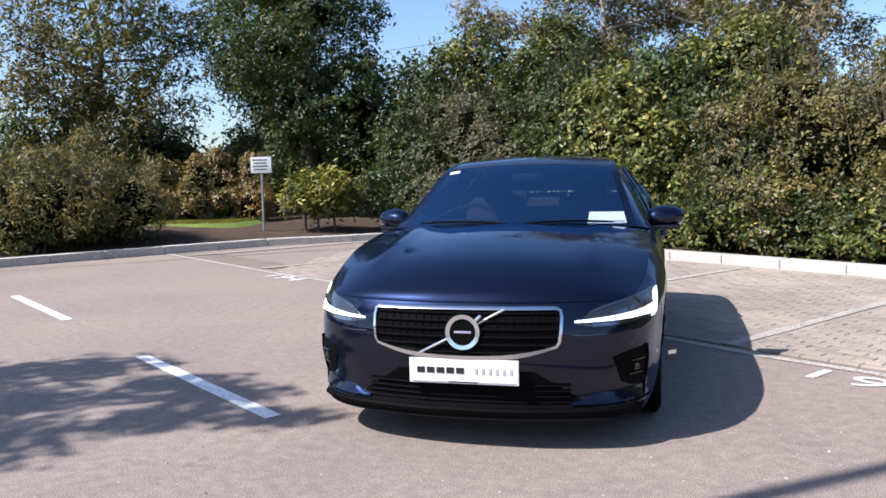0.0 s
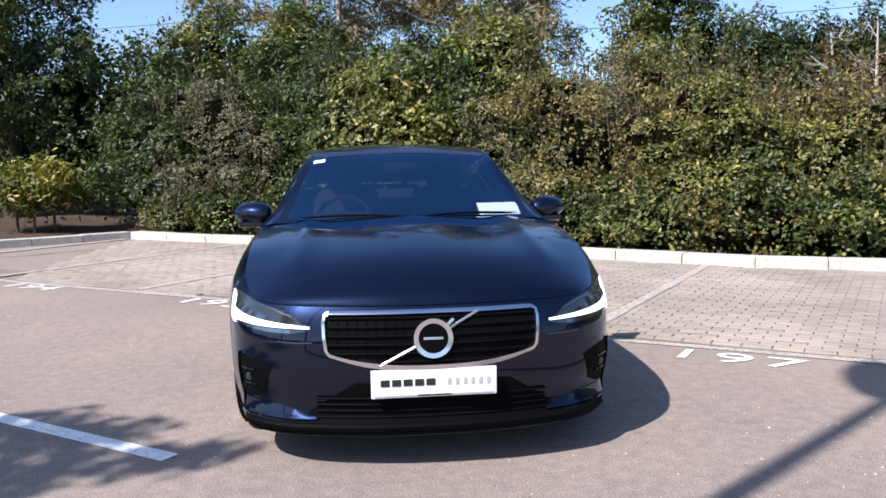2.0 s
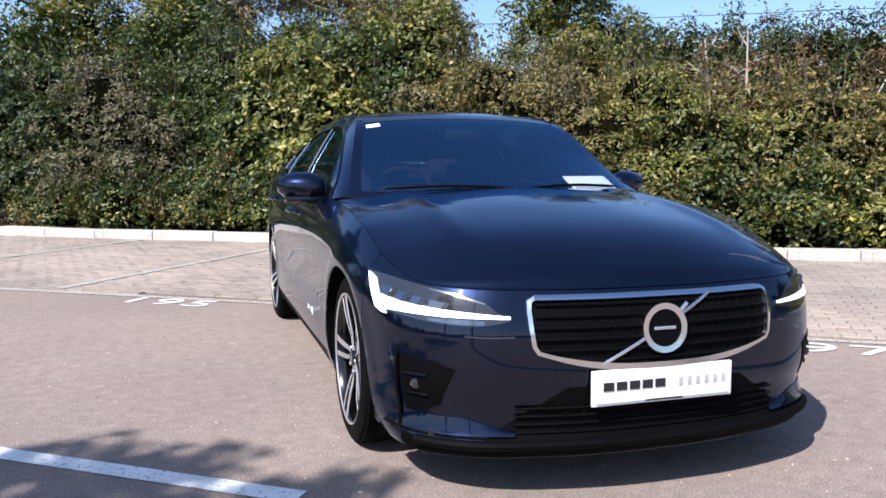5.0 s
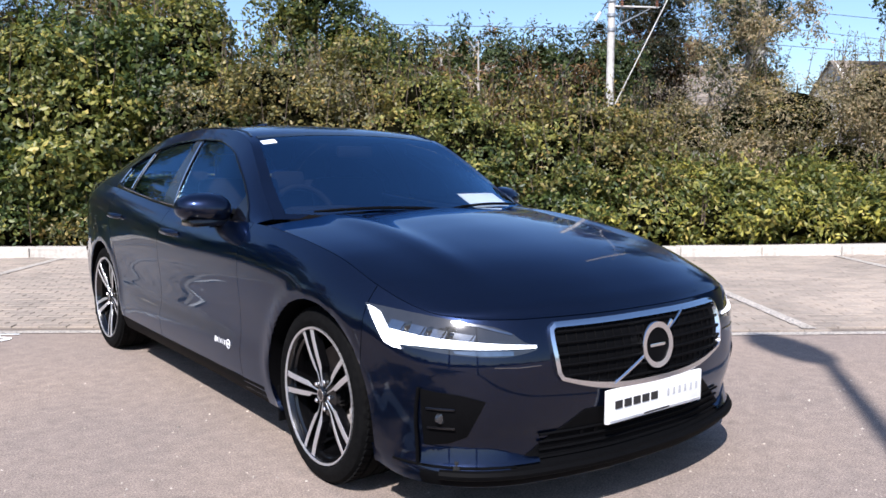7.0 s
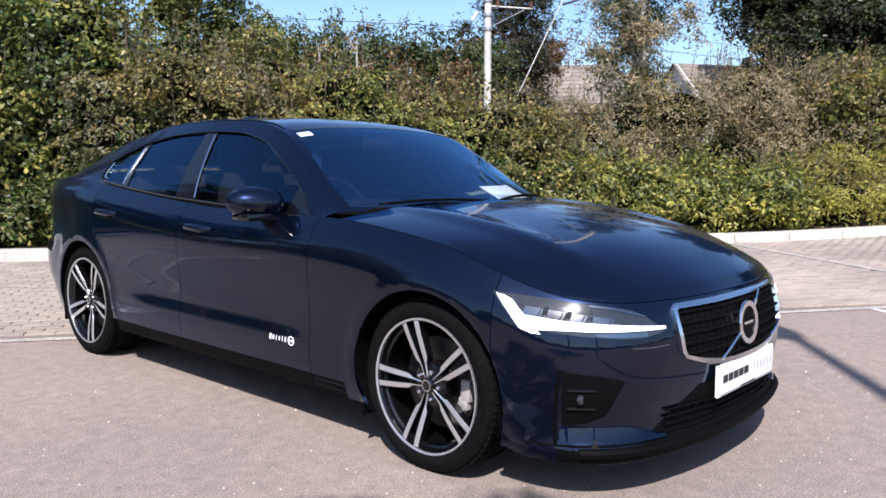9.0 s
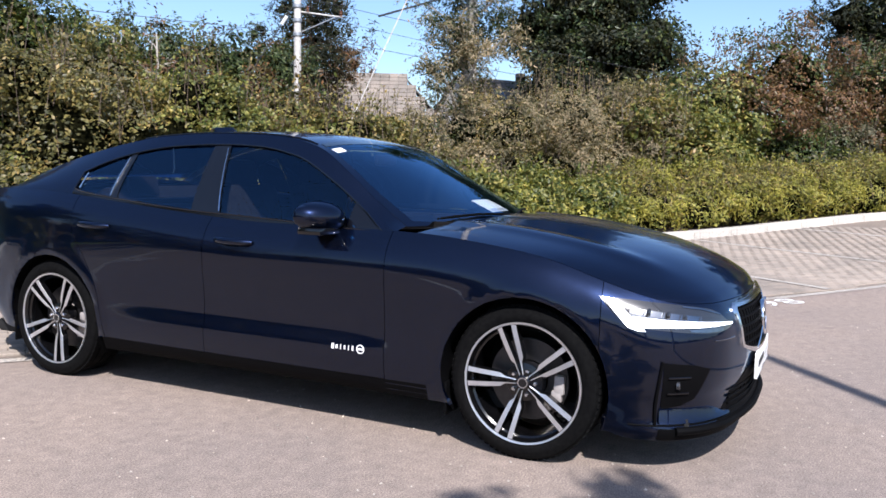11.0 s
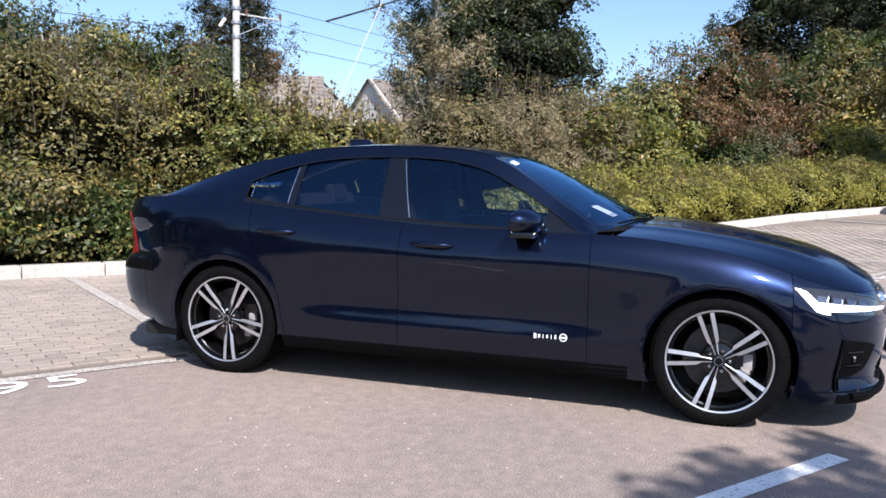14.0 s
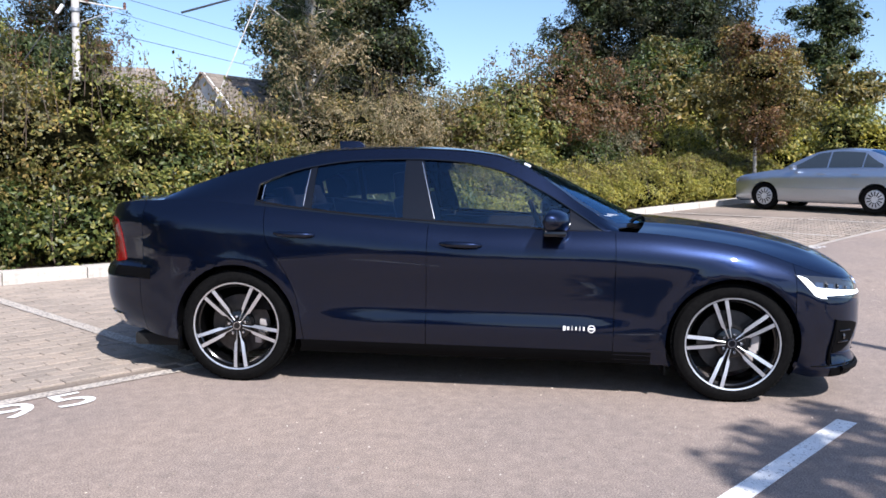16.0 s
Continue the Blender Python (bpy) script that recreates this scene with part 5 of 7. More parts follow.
    # lower opening, splitter and corner pockets
    lo_t = [(sgn_arc(x), 0.385) for x in lin(-0.33, 0.33, 17)]
    lo_b = [(sgn_arc(x), 0.200) for x in lin(-0.62, 0.62, 17)]
    low = part("lower_grille", patch_bm(lo_t, lo_b, 0.003, 1, 44, 6, 0.003), M_MATTBLACK, car, "black lower air intake")
    for z in (0.235, 0.262, 0.289, 0.316):
        part("intake_bar", tube([skin(x, z, 0.008) for x in lin(-0.5, 0.5, 25)], 0.005, 5), M_MATTBLACK, low)
    part("splitter", tube([skin(x, 0.196, 0.006) for x in lin(-0.80, 0.80, 41)], 0.017, 8), M_MATTBLACK, car, "black front splitter lip")
    lip_t = [(sgn_arc(x), 0.203) for x in lin(-0.84, 0.84, 31)]
    lip_b = [(sgn_arc(x), 0.153) for x in lin(-0.84, 0.84, 31)]
    part("lower_lip", patch_bm(lip_t, lip_b, 0.004, 1, 60, 3, 0.02), M_MATTBLACK, car, "black underside lip of the bumper")
    for x in (-0.33, -0.27, 0.27, 0.33):
        part("parking_sensor", lathe([(0.0, -0.004), (0.009, -0.004), (0.01, 0.004), (0.0, 0.004)], 14, "y", centre=skin(x, 0.30, 0.004)), M_MATTBLACK, low)
    for s in (1, -1):
        mir = lambda p: Vector((s * p.x, p.y, p.z))
        pocket = part("fog_pocket", patch_bm([(A(0.685), 0.446), (A(0.75), 0.466), (A(0.835), 0.480)], [(A(0.735), 0.322), (A(0.78), 0.297), (A(0.835), 0.284)], 0.003, s, 18, 6, 0.004), M_MATTBLACK, car, "black pocket of the fog lamp")
        for z in (0.418, 0.352):
            part("pocket_blade", tube([mir(body_point(a, z, 0.006)) for a in lin(A(0.765), A(0.825), 7)], 0.0045, 6), M_GLOSSBLACK, pocket)
        cpos = mir(body_point(A(0.795), 0.385, 0.004))
        part("fog_lamp", lathe([(0.0, -0.003), (0.012, -0.003), (0.017, -0.001), (0.019, 0.01), (0.0, 0.01)], 28, "y", centre=cpos), M_LAMPDARK, pocket, "round dark glass fog lamp")
        part("fog_surround", tube([mir(body_point(a, z, 0.006)) for a, z in [(A(0.838), 0.484), (A(0.842), 0.42), (A(0.845), 0.35), (A(0.846), 0.29), (A(0.845), 0.222)]], 0.0065, 6), M_MATTBLACK, pocket)
        bm = bmesh.new()
        rows = []
        for i in range(15):
            f = i / 14
            a = A(0.50) + (A(0.838) - A(0.50)) * f
            zt = 0.238 + 0.036 * smooth01(f, 0.0, 0.45) + 0.012 * f
            rows.append([bm.verts.new(mir(body_point(a, z, o))) for z, o in ((zt + 0.006, -0.006), (zt, 0.004), (0.236, 0.015), (0.226, 0.017), (0.222, -0.004))])
        for a, b in zip(rows, rows[1:]):
            for j in range(4):
                bm.faces.new((a[j], a[j + 1], b[j + 1], b[j]))
        part("bumper_ledge", outward(bm, (0, -1.2, 0.3)), M_PAINT, car, angle=30)
        part("bumper_groove", tube([mir(body_point(a, 0.2165, 0.002)) for a in lin(A(0.585), A(0.88), 9)], 0.0045, 6), M_MATTBLACK, car)
        # head lamp: dark housing, lit T-shaped bar, reflectors
        ai, ao = A(0.515), arc_y(-1.755)
        htop = [(ai, 0.616), (A(0.56), 0.632), (A(0.60), 0.663), (A(0.66), 0.684), (A(0.72), 0.694), (A(0.80), 0.707), (ao, 0.736)]
        hbot = [(ai, 0.606), (A(0.56), 0.596), (A(0.62), 0.588), (A(0.70), 0.590), (A(0.78), 0.598), (arc_y(-1.865), 0.622)]
        lamp = part("headlamp", patch_bm(htop, hbot, 0.0025, s, 30, 8, 0.008), M_LAMPDARK, car, "clear headlamp with lit T-shaped daytime light")
        L = ao - ai
        o = lambda f: ao - f * L
        part("daytime_light", patch_bm([(A(0.518), 0.621), (o(0.6), 0.641), (o(0.4), 0.650), (o(0.195), 0.664)], [(A(0.518), 0.612), (o(0.6), 0.616), (o(0.4), 0.619), (o(0.262), 0.618)], 0.0065, s, 18, 4, 0.003), M_DRL, lamp, "lit white daytime light bar")
        part("daytime_light", patch_bm([(o(0.115), 0.712), (o(0.070), 0.724), (o(0.025), 0.731)], [(o(0.285), 0.604), (o(0.235), 0.606), (o(0.175), 0.620)], 0.0065, s, 12, 8, 0.003), M_DRL, lamp, "lit white daytime light block")
        for f0, f1 in ((0.19, 0.29), (0.31, 0.41), (0.43, 0.53), (0.55, 0.68)):
            zt = lambda f: 0.708 - 0.075 * f
            zb = lambda f: 0.656 - 0.028 * f
            part("upper_reflector", patch_bm([(o(f1), zt(f1)), (o(f0), zt(f0))], [(o(f1) + 0.012, zb(f1)), (o(f0) + 0.012, zb(f0))], 0.0045, s, 6, 4, 0.002), M_LAMPCHROME, lamp)
            part("reflector_fin", tube([mir(body_point(o(f1 - 0.012), zt(f1), 0.0055)), mir(body_point(o(f1 - 0.02) + 0.012, zb(f1), 0.0055))], 0.002, 5), M_LAMPDARK, lamp)
        for i, (fa, za, r) in enumerate(((0.31, 0.674, 0.019), (0.44, 0.664, 0.017), (0.56, 0.653, 0.012))):
            part("lamp_lens", lathe([(0.0, -0.003), (r * 0.8, -0.002), (r, 0.0), (r, 0.008), (0.0, 0.008)], 18, "y", centre=mir(body_point(o(fa), za, 0.001))), M_LAMPDARK, lamp, "round dark lamp lens")
        part("lamp_reflector", patch_bm([(A(0.60), 0.607), (A(0.70), 0.610), (A(0.77), 0.609)], [(A(0.60), 0.593), (A(0.70), 0.594), (A(0.765), 0.601)], 0.005, s, 10, 3, 0.002), M_LAMPCHROME, lamp)
        part("lamp_brow", patch_bm([(A(0.60), 0.662), (A(0.70), 0.690), (A(0.78), 0.702)], [(A(0.60), 0.656), (A(0.70), 0.683), (A(0.78), 0.696)], 0.006, s, 12, 3, 0.002), M_LAMPCHROME, lamp)
        # bright thin tube drawn as the highlight along the bumper's crease
        part("bumper_crease", tube([mir(body_point(a, z, 0.0005)) for a, z in [(A(0.505), 0.555), (A(0.58), 0.553), (A(0.66), 0.556)]], 0.0028, 5), M_LAMPCHROME, car)
        # tail lamp
        rs = lambda y: arc_y(y)
        part("tail_lamp", patch_bm([(rs(2.255), 0.945), (rs(2.30), 0.962), (rs(2.36), 0.962), (rs(2.42), 0.955)], [(rs(2.235), 0.83), (rs(2.205), 0.70), (rs(2.28), 0.685), (rs(2.36), 0.69)], 0.004, s, 18, 8, 0.006), M_RED, car, "red wrap-round tail lamp")
        part("bumper_corner_trim", patch_bm([(rs(1.98), 0.665), (rs(2.1), 0.668), (rs(2.25), 0.668)], [(rs(1.98), 0.60), (rs(2.1), 0.61), (rs(2.25), 0.61)], 0.004, s, 12, 4, 0.006), M_MATTBLACK, car)
        part("exhaust_trim", patch_bm([(rs(2.22), 0.36), (rs(2.37), 0.37)], [(rs(2.22), 0.31), (rs(2.37), 0.315)], 0.010, s, 8, 4, 0.02), M_CHROME, car, "chrome exhaust trim")
        # wheel wells, arch lips, mud flaps
        for yc in (AXLE_F, AXLE_R):
            bm = bmesh.new()
            n = 40
            rows = []
            for i in range(n + 1):
                a = radians(-28 + 236 * i / n)
                cy, cz = yc + ARCH_R * math.cos(a), HUB_Z + ARCH_R * math.sin(a)
                xo = abs(body_point(arc_y(cy), max(cz, 0.17)).x) - 0.004
                rows.append([bm.verts.new((s * q, yc + (ARCH_R + e) * math.cos(a), HUB_Z + (ARCH_R + e) * math.sin(a))) for q, e in ((xo, 0.001), (xo - 0.03, 0.002), (0.62, 0.02), (0.52, 0.02))])
            for a, b in zip(rows, rows[1:]):
                for j in range(3):
                    bm.faces.new((a[j], a[j + 1], b[j + 1], b[j]))
            part("wheel_well", bm, M_MATTBLACK, car)
            part("mud_flap", box((0.16, 0.012, 0.15), (s * 0.80, yc + 0.365, 0.215 if yc < 0 else 0.24), bevel=0.004), M_MATTBLACK, car)
            make_wheel(car, s * (0.892 if yc < 0 else 0.895), yc, s, turn=0, spin=-s * (radians(17.5), radians(-30))[yc > 0])
        # door mirror
        bm = bmesh.new()
        n, mm = 20, 12
        for i in range(n + 1):
            for j in range(mm):
                th = math.pi * i / n
                ph = 2 * math.pi * j / mm
                cx = -math.cos(th)
                ex = 0.118 * cx
                rad = math.sin(th) ** 0.62
                yy = 0.098 * rad * math.cos(ph) * (1.0 if math.cos(ph) < 0 else 0.34)
                zz = 0.066 * rad * math.sin(ph) * (1.12 - 0.16 * cx)
                bm.verts.new((s * (0.935 + ex), -0.415 + yy + 0.035 * cx, 1.0 + zz + 0.006 * cx))
        bm.verts.ensure_lookup_table()
        for i in range(n):
            for j in range(mm):
                q = [bm.verts[i * mm + j], bm.verts[i * mm + (j + 1) % mm], bm.verts[(i + 1) * mm + (j + 1) % mm], bm.verts[(i + 1) * mm + j]]
                bm.faces.new(q)
        bmesh.ops.remove_doubles(bm, verts=bm.verts, dist=0.0005)
        mirror = part("door_mirror", outward(bm, (s * 0.93, -0.41, 1.0)), M_PAINT, car, "body-coloured door mirror")
        part("mirror_foot", tube([(s * 0.80, -0.47, 0.945), (s * 0.85, -0.455, 0.938), (s * 0.905, -0.43, 0.945)], [0.032, 0.026, 0.034], 10), M_GLOSSBLACK, mirror)
        part("mirror_base", box((0.19, 0.13, 0.034), (s * 0.925, -0.43, 0.938), bevel=0.014), M_GLOSSBLACK, mirror, "black lower mirror shell")
        part("mirror_glass", box((0.175, 0.004, 0.104), (s * 0.935, -0.380, 1.0), bevel=0.0015), M_MIRROR, mirror, "mirror glass")
    # lettering on the right-hand front door
    y0 = -0.50
    for i, (w, h) in enumerate(((0.014, 0.026), (0.012, 0.018), (0.004, 0.024), (0.009, 0.018), (0.004, 0.024), (0.009, 0.022))):
        y = y0 - 0.022 * i
        a = arc_y(y)
        part("door_lettering", patch_bm([(a - w / 2, 0.398 + h / 2), (a + w / 2, 0.398 + h / 2)], [(a - w / 2, 0.398 - h / 2), (a + w / 2, 0.398 - h / 2)], 0.0014, -1, 3, 3, 0.001), M_DECAL, car, "small white lettering bar")
    cb = body_point(arc_y(-0.652), 0.398, 0.002)
    bm = lathe([(0.0165, -0.001), (0.0215, -0.001), (0.0215, 0.001), (0.0165, 0.001)], 28, "x", closed=True, centre=(-cb.x, cb.y, cb.z))
    part("door_badge", bm, M_DECAL, car, "white ring badge on the door")
    part("door_badge_bar", box((0.002, 0.032, 0.009), (-cb.x, cb.y, cb.z)), M_DECAL, car, smooth=False)
    # underbody, arch floor, inner walls
    part("underbody", box((1.50, 4.25, 0.08), (0, 0.02, 0.205), bevel=0.02), M_UNDER, car)
    part("front_structure", box((1.15, 0.55, 0.42), (0, -1.86, 0.48), bevel=0.05), M_UNDER, car)
    part("engine_block", box((1.02, 1.0, 0.5), (0, -1.35, 0.52), bevel=0.05), M_UNDER, car)
    part("boot_floor", box((1.02, 1.0, 0.45), (0, 1.75, 0.55), bevel=0.05), M_UNDER, car)
    # cabin
    part("dashboard", outward(loft(lambda x, v: Vector((x, -1.0 + 0.28 * (abs(x) / 0.72) ** 2 + 0.48 * v, 0.945 - 0.03 * v - (0.22 * max(0, v - 0.8) / 0.2))), lin(-0.72, 0.72, 15), lin(0, 1, 9)), (0, -0.5, 0.3)), M_DASH, car)
    part("cabin_floor", box((1.45, 2.3, 0.04), (0, 0.35, 0.30)), M_FABRIC, car)
    part("parcel_shelf", box((1.15, 0.42, 0.04), (0, 1.42, 1.0), bevel=0.01), M_FABRIC, car)
    for s in (1, -1):
        part("door_card", box((0.05, 2.2, 0.52), (s * 0.785, 0.30, 0.68), bevel=0.02), M_DASH, car)
        for y, zb in ((0.18, 0.0),):
            seat = part("front_seat", box((0.50, 0.52, 0.16), (s * 0.37, 0.08, 0.50), bevel=0.05), M_FABRIC, car, "black leather front seat")
            part("seat_back", box((0.48, 0.14, 0.62), (s * 0.37, 0.42, 0.82), Matrix.Rotation(radians(-14), 3, "X"), 0.05), M_FABRIC, seat)
            part("headrest", box((0.25, 0.09, 0.17), (s * 0.37, 0.52, 1.18), Matrix.Rotation(radians(-8), 3, "X"), 0.035), M_FABRIC, seat)
        part("rear_headrest", box((0.24, 0.08, 0.13), (s * 0.36, 1.30, 1.09), Matrix.Rotation(radians(-14), 3, "X"), 0.03), M_FABRIC, car)
    part("rear_bench", box((1.30, 0.5, 0.16), (0, 0.98, 0.50), bevel=0.05), M_FABRIC, car, "black leather rear bench")
    part("rear_backrest", box((1.26, 0.14, 0.60), (0, 1.26, 0.80), Matrix.Rotation(radians(-18), 3, "X"), 0.05), M_FABRIC, car)
    bm = bmesh.new()
    tube([(0.175 * math.cos(2 * math.pi * i / 32), 0, 0.175 * math.sin(2 * math.pi * i / 32)) for i in range(33)], 0.015, 8, bm, cap=False)
    bm_box(bm, (0.32, 0.03, 0.05), (0, 0.01, 0), None, 0.01)
    bm_box(bm, (0.14, 0.04, 0.12), (0, 0.01, 0), None, 0.02)
    bmesh.ops.transform(bm, matrix=pose(-0.37, -0.36, 0.93, -24, 0, 0), verts=bm.verts)
    part("steering_wheel", bm, M_DASH, car, "black steering wheel")
    part("binnacle", box((0.36, 0.22, 0.09), (-0.37, -0.56, 0.955), bevel=0.04), M_DASH, car)
    part("inside_mirror", box((0.22, 0.03, 0.065), (0, -0.24, 1.275), bevel=0.02), M_DASH, car)
    part("head_lining", outward(loft(lambda y, k: upper_top(y, k, -0.035), lin(-0.1, 1.0, 12), lin(-0.95, 0.95, 9)), (0, 0, 2)), M_DASH, car)
    part("paper_notice", box((0.25, 0.16, 0.003), (0.575, -0.655, 1.012), Matrix.Rotation(radians(24), 3, "X")), M_PAPER, car, "white paper notice lying behind the windscreen", smooth=False)
    part("notice_text", box((0.21, 0.03, 0.003), (0.575, -0.71, 0.9905), Matrix.Rotation(radians(24), 3, "X")), M_PLATEGREY, car, smooth=False)
    st = upper_top(-0.268, -0.845, 0.004)
    part("screen_sticker", box((0.075, 0.042, 0.002), st, Matrix.Rotation(radians(25), 3, "X") @ Matrix.Rotation(radians(-9), 3, "Y")), M_DECAL, car, "small white windscreen sticker", smooth=False)
    # wipers and aerial fin
    for x0, x1 in ((-0.60, 0.0), (0.06, 0.62)):
        pts = []
        for t in lin(0, 1, 11):
            x = x0 + (x1 - x0) * t
            y = -1.04 + 0.24 * (abs(x) / 0.755) ** 2.13 + 0.012 + 0.03 * math.sin(math.pi * t)
            pts.append((x, y, 0.996 + 0.012 * math.sin(math.pi * t)))
        part("wiper", tube(pts, [0.004] + [0.007] * 9 + [0.004], 6), M_MATTBLACK, car, "black wiper blade")
    fin = box((0.05, 0.19, 0.06), (0, 0.92, 1.44), bevel=0.012)
    for v in fin.verts:
        f = smooth01(v.co.z, 1.42, 1.47)
        v.co.x *= 1 - 0.7 * f
        v.co.y += 0.05 * f * (1 if v.co.y < 0.92 else 0.2)
    part("aerial_fin", fin, M_PAINT, car)
    return car


saloon = make_car()

# ---- sign, poles, wires ----
def sign_post():
    root = thing("sign_post", "small grey parking sign on a thin steel post", "sign", (-7.75, 10.85, 0.1), 12)
    part("post", tube([(0, 0, -0.1), (0, 0, 1.72)], 0.03, 10), M_STEEL, root)
    b = part("sign_board", box((0.47, 0.012, 0.36), (0, -0.036, 1.55), bevel=0.004), M_SIGN, root, "pale rectangular sign board")
    for i in range(4):
        part("sign_bar", box((0.34 - 0.05 * (i % 2), 0.003, 0.035), (-0.02, -0.0435, 1.66 - 0.07 * i)), M_SIGN_INK, b, smooth=False)


sign_post()


def line_pole(name, label, at, height, r, arms=True):
    root = thing(name, label, "utility pole", (*at, 0.0))
    part("mast", tube([(0, 0, -0.3), (0, 0, height)], [r, r * 0.8], 12), M_POLE, root)
    if arms:
        d = Vector((0.57, -0.82, 0))
        part("bracket_arm", tube([(0, 0, 5.86), tuple(d * 1.35 + Vector((0, 0, 5.74)))], 0.024, 8), M_POLE, root)
        part("bracket_stay", tube([(0, 0, 5.2), tuple(d * 1.1 + Vector((0, 0, 5.72)))], 0.014, 8), M_STEEL, root)
        part("bracket_arm", tube([(0, 0, 6.3), tuple(-d * 0.5 + Vector((0, 0, 6.3)))], 0.03, 8), M_POLE, root)
        for k, z in ((0.3, 5.84), (1.3, 5.75), (-0.45, 6.32)):
            part("insulator", lathe([(0.0, 0.0), (0.05, 0.01), (0.03, 0.05), (0.055, 0.08), (0.03, 0.12), (0.05, 0.16), (0.0, 0.2)], 14, "z", centre=tuple(d * k + Vector((0, 0, z)))), M_INSUL, root)
        for k in range(4):
            part("pole_band", lathe([(r * 0.85, 0), (r * 1.12, 0.01), (r * 1.12, 0.1), (r * 0.85, 0.11)], 16, "z", centre=(0, 0, 5.12 + 0.42 * k)), M_STEEL, root)
        part("guy_wire", tube([(0, 0, 6.2), (-1.0, 1.45, 3.4)], 0.016, 6), M_WIRE, root)
        part("guy_insulator", tube([(-0.18, 0.26, 5.7), (-0.27, 0.39, 5.45)], 0.05, 8), M_WHITE_TRIM, root, "white egg-shaped guy insulator")
    return root


line_pole("utility_pole", "pale painted line pole with bracket arms and stays", (16.5, 12.5), 7.8, 0.125)
line_pole("utility_pole", "pale line pole grown over by feathery branches", (11.15, 4.3), 9.5, 0.12, False)


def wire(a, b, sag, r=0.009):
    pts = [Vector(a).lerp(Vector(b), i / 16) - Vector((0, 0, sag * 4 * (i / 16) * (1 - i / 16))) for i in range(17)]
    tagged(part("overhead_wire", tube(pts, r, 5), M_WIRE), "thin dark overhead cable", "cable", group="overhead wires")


wire((-35, 35, 6.6), (16.5, 12.5, 6.3), 0.4)
wire((16.5, 12.5, 6.3), (60, -5.5, 6.0), 0.5)
wire((-35, 35, 5.4), (16.5, 12.5, 5.2), 0.4)
wire((16.5, 12.5, 5.2), (60, -5.5, 4.9), 0.5)
wire((16.5, 12.5, 5.85), (60, -6, 4.2), 0.4, 0.007)
# short thick line fitting, drawn as a cable with an added run upward
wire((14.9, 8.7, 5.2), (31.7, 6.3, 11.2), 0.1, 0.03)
tagged(part("stay_wire", tube([(8.1, 5.75, 1.0), (11.25, 3.75, 8.55)], 0.010, 6), M_POLE), "pale sleeved stay wire slanting down into the shrubs", "cable")


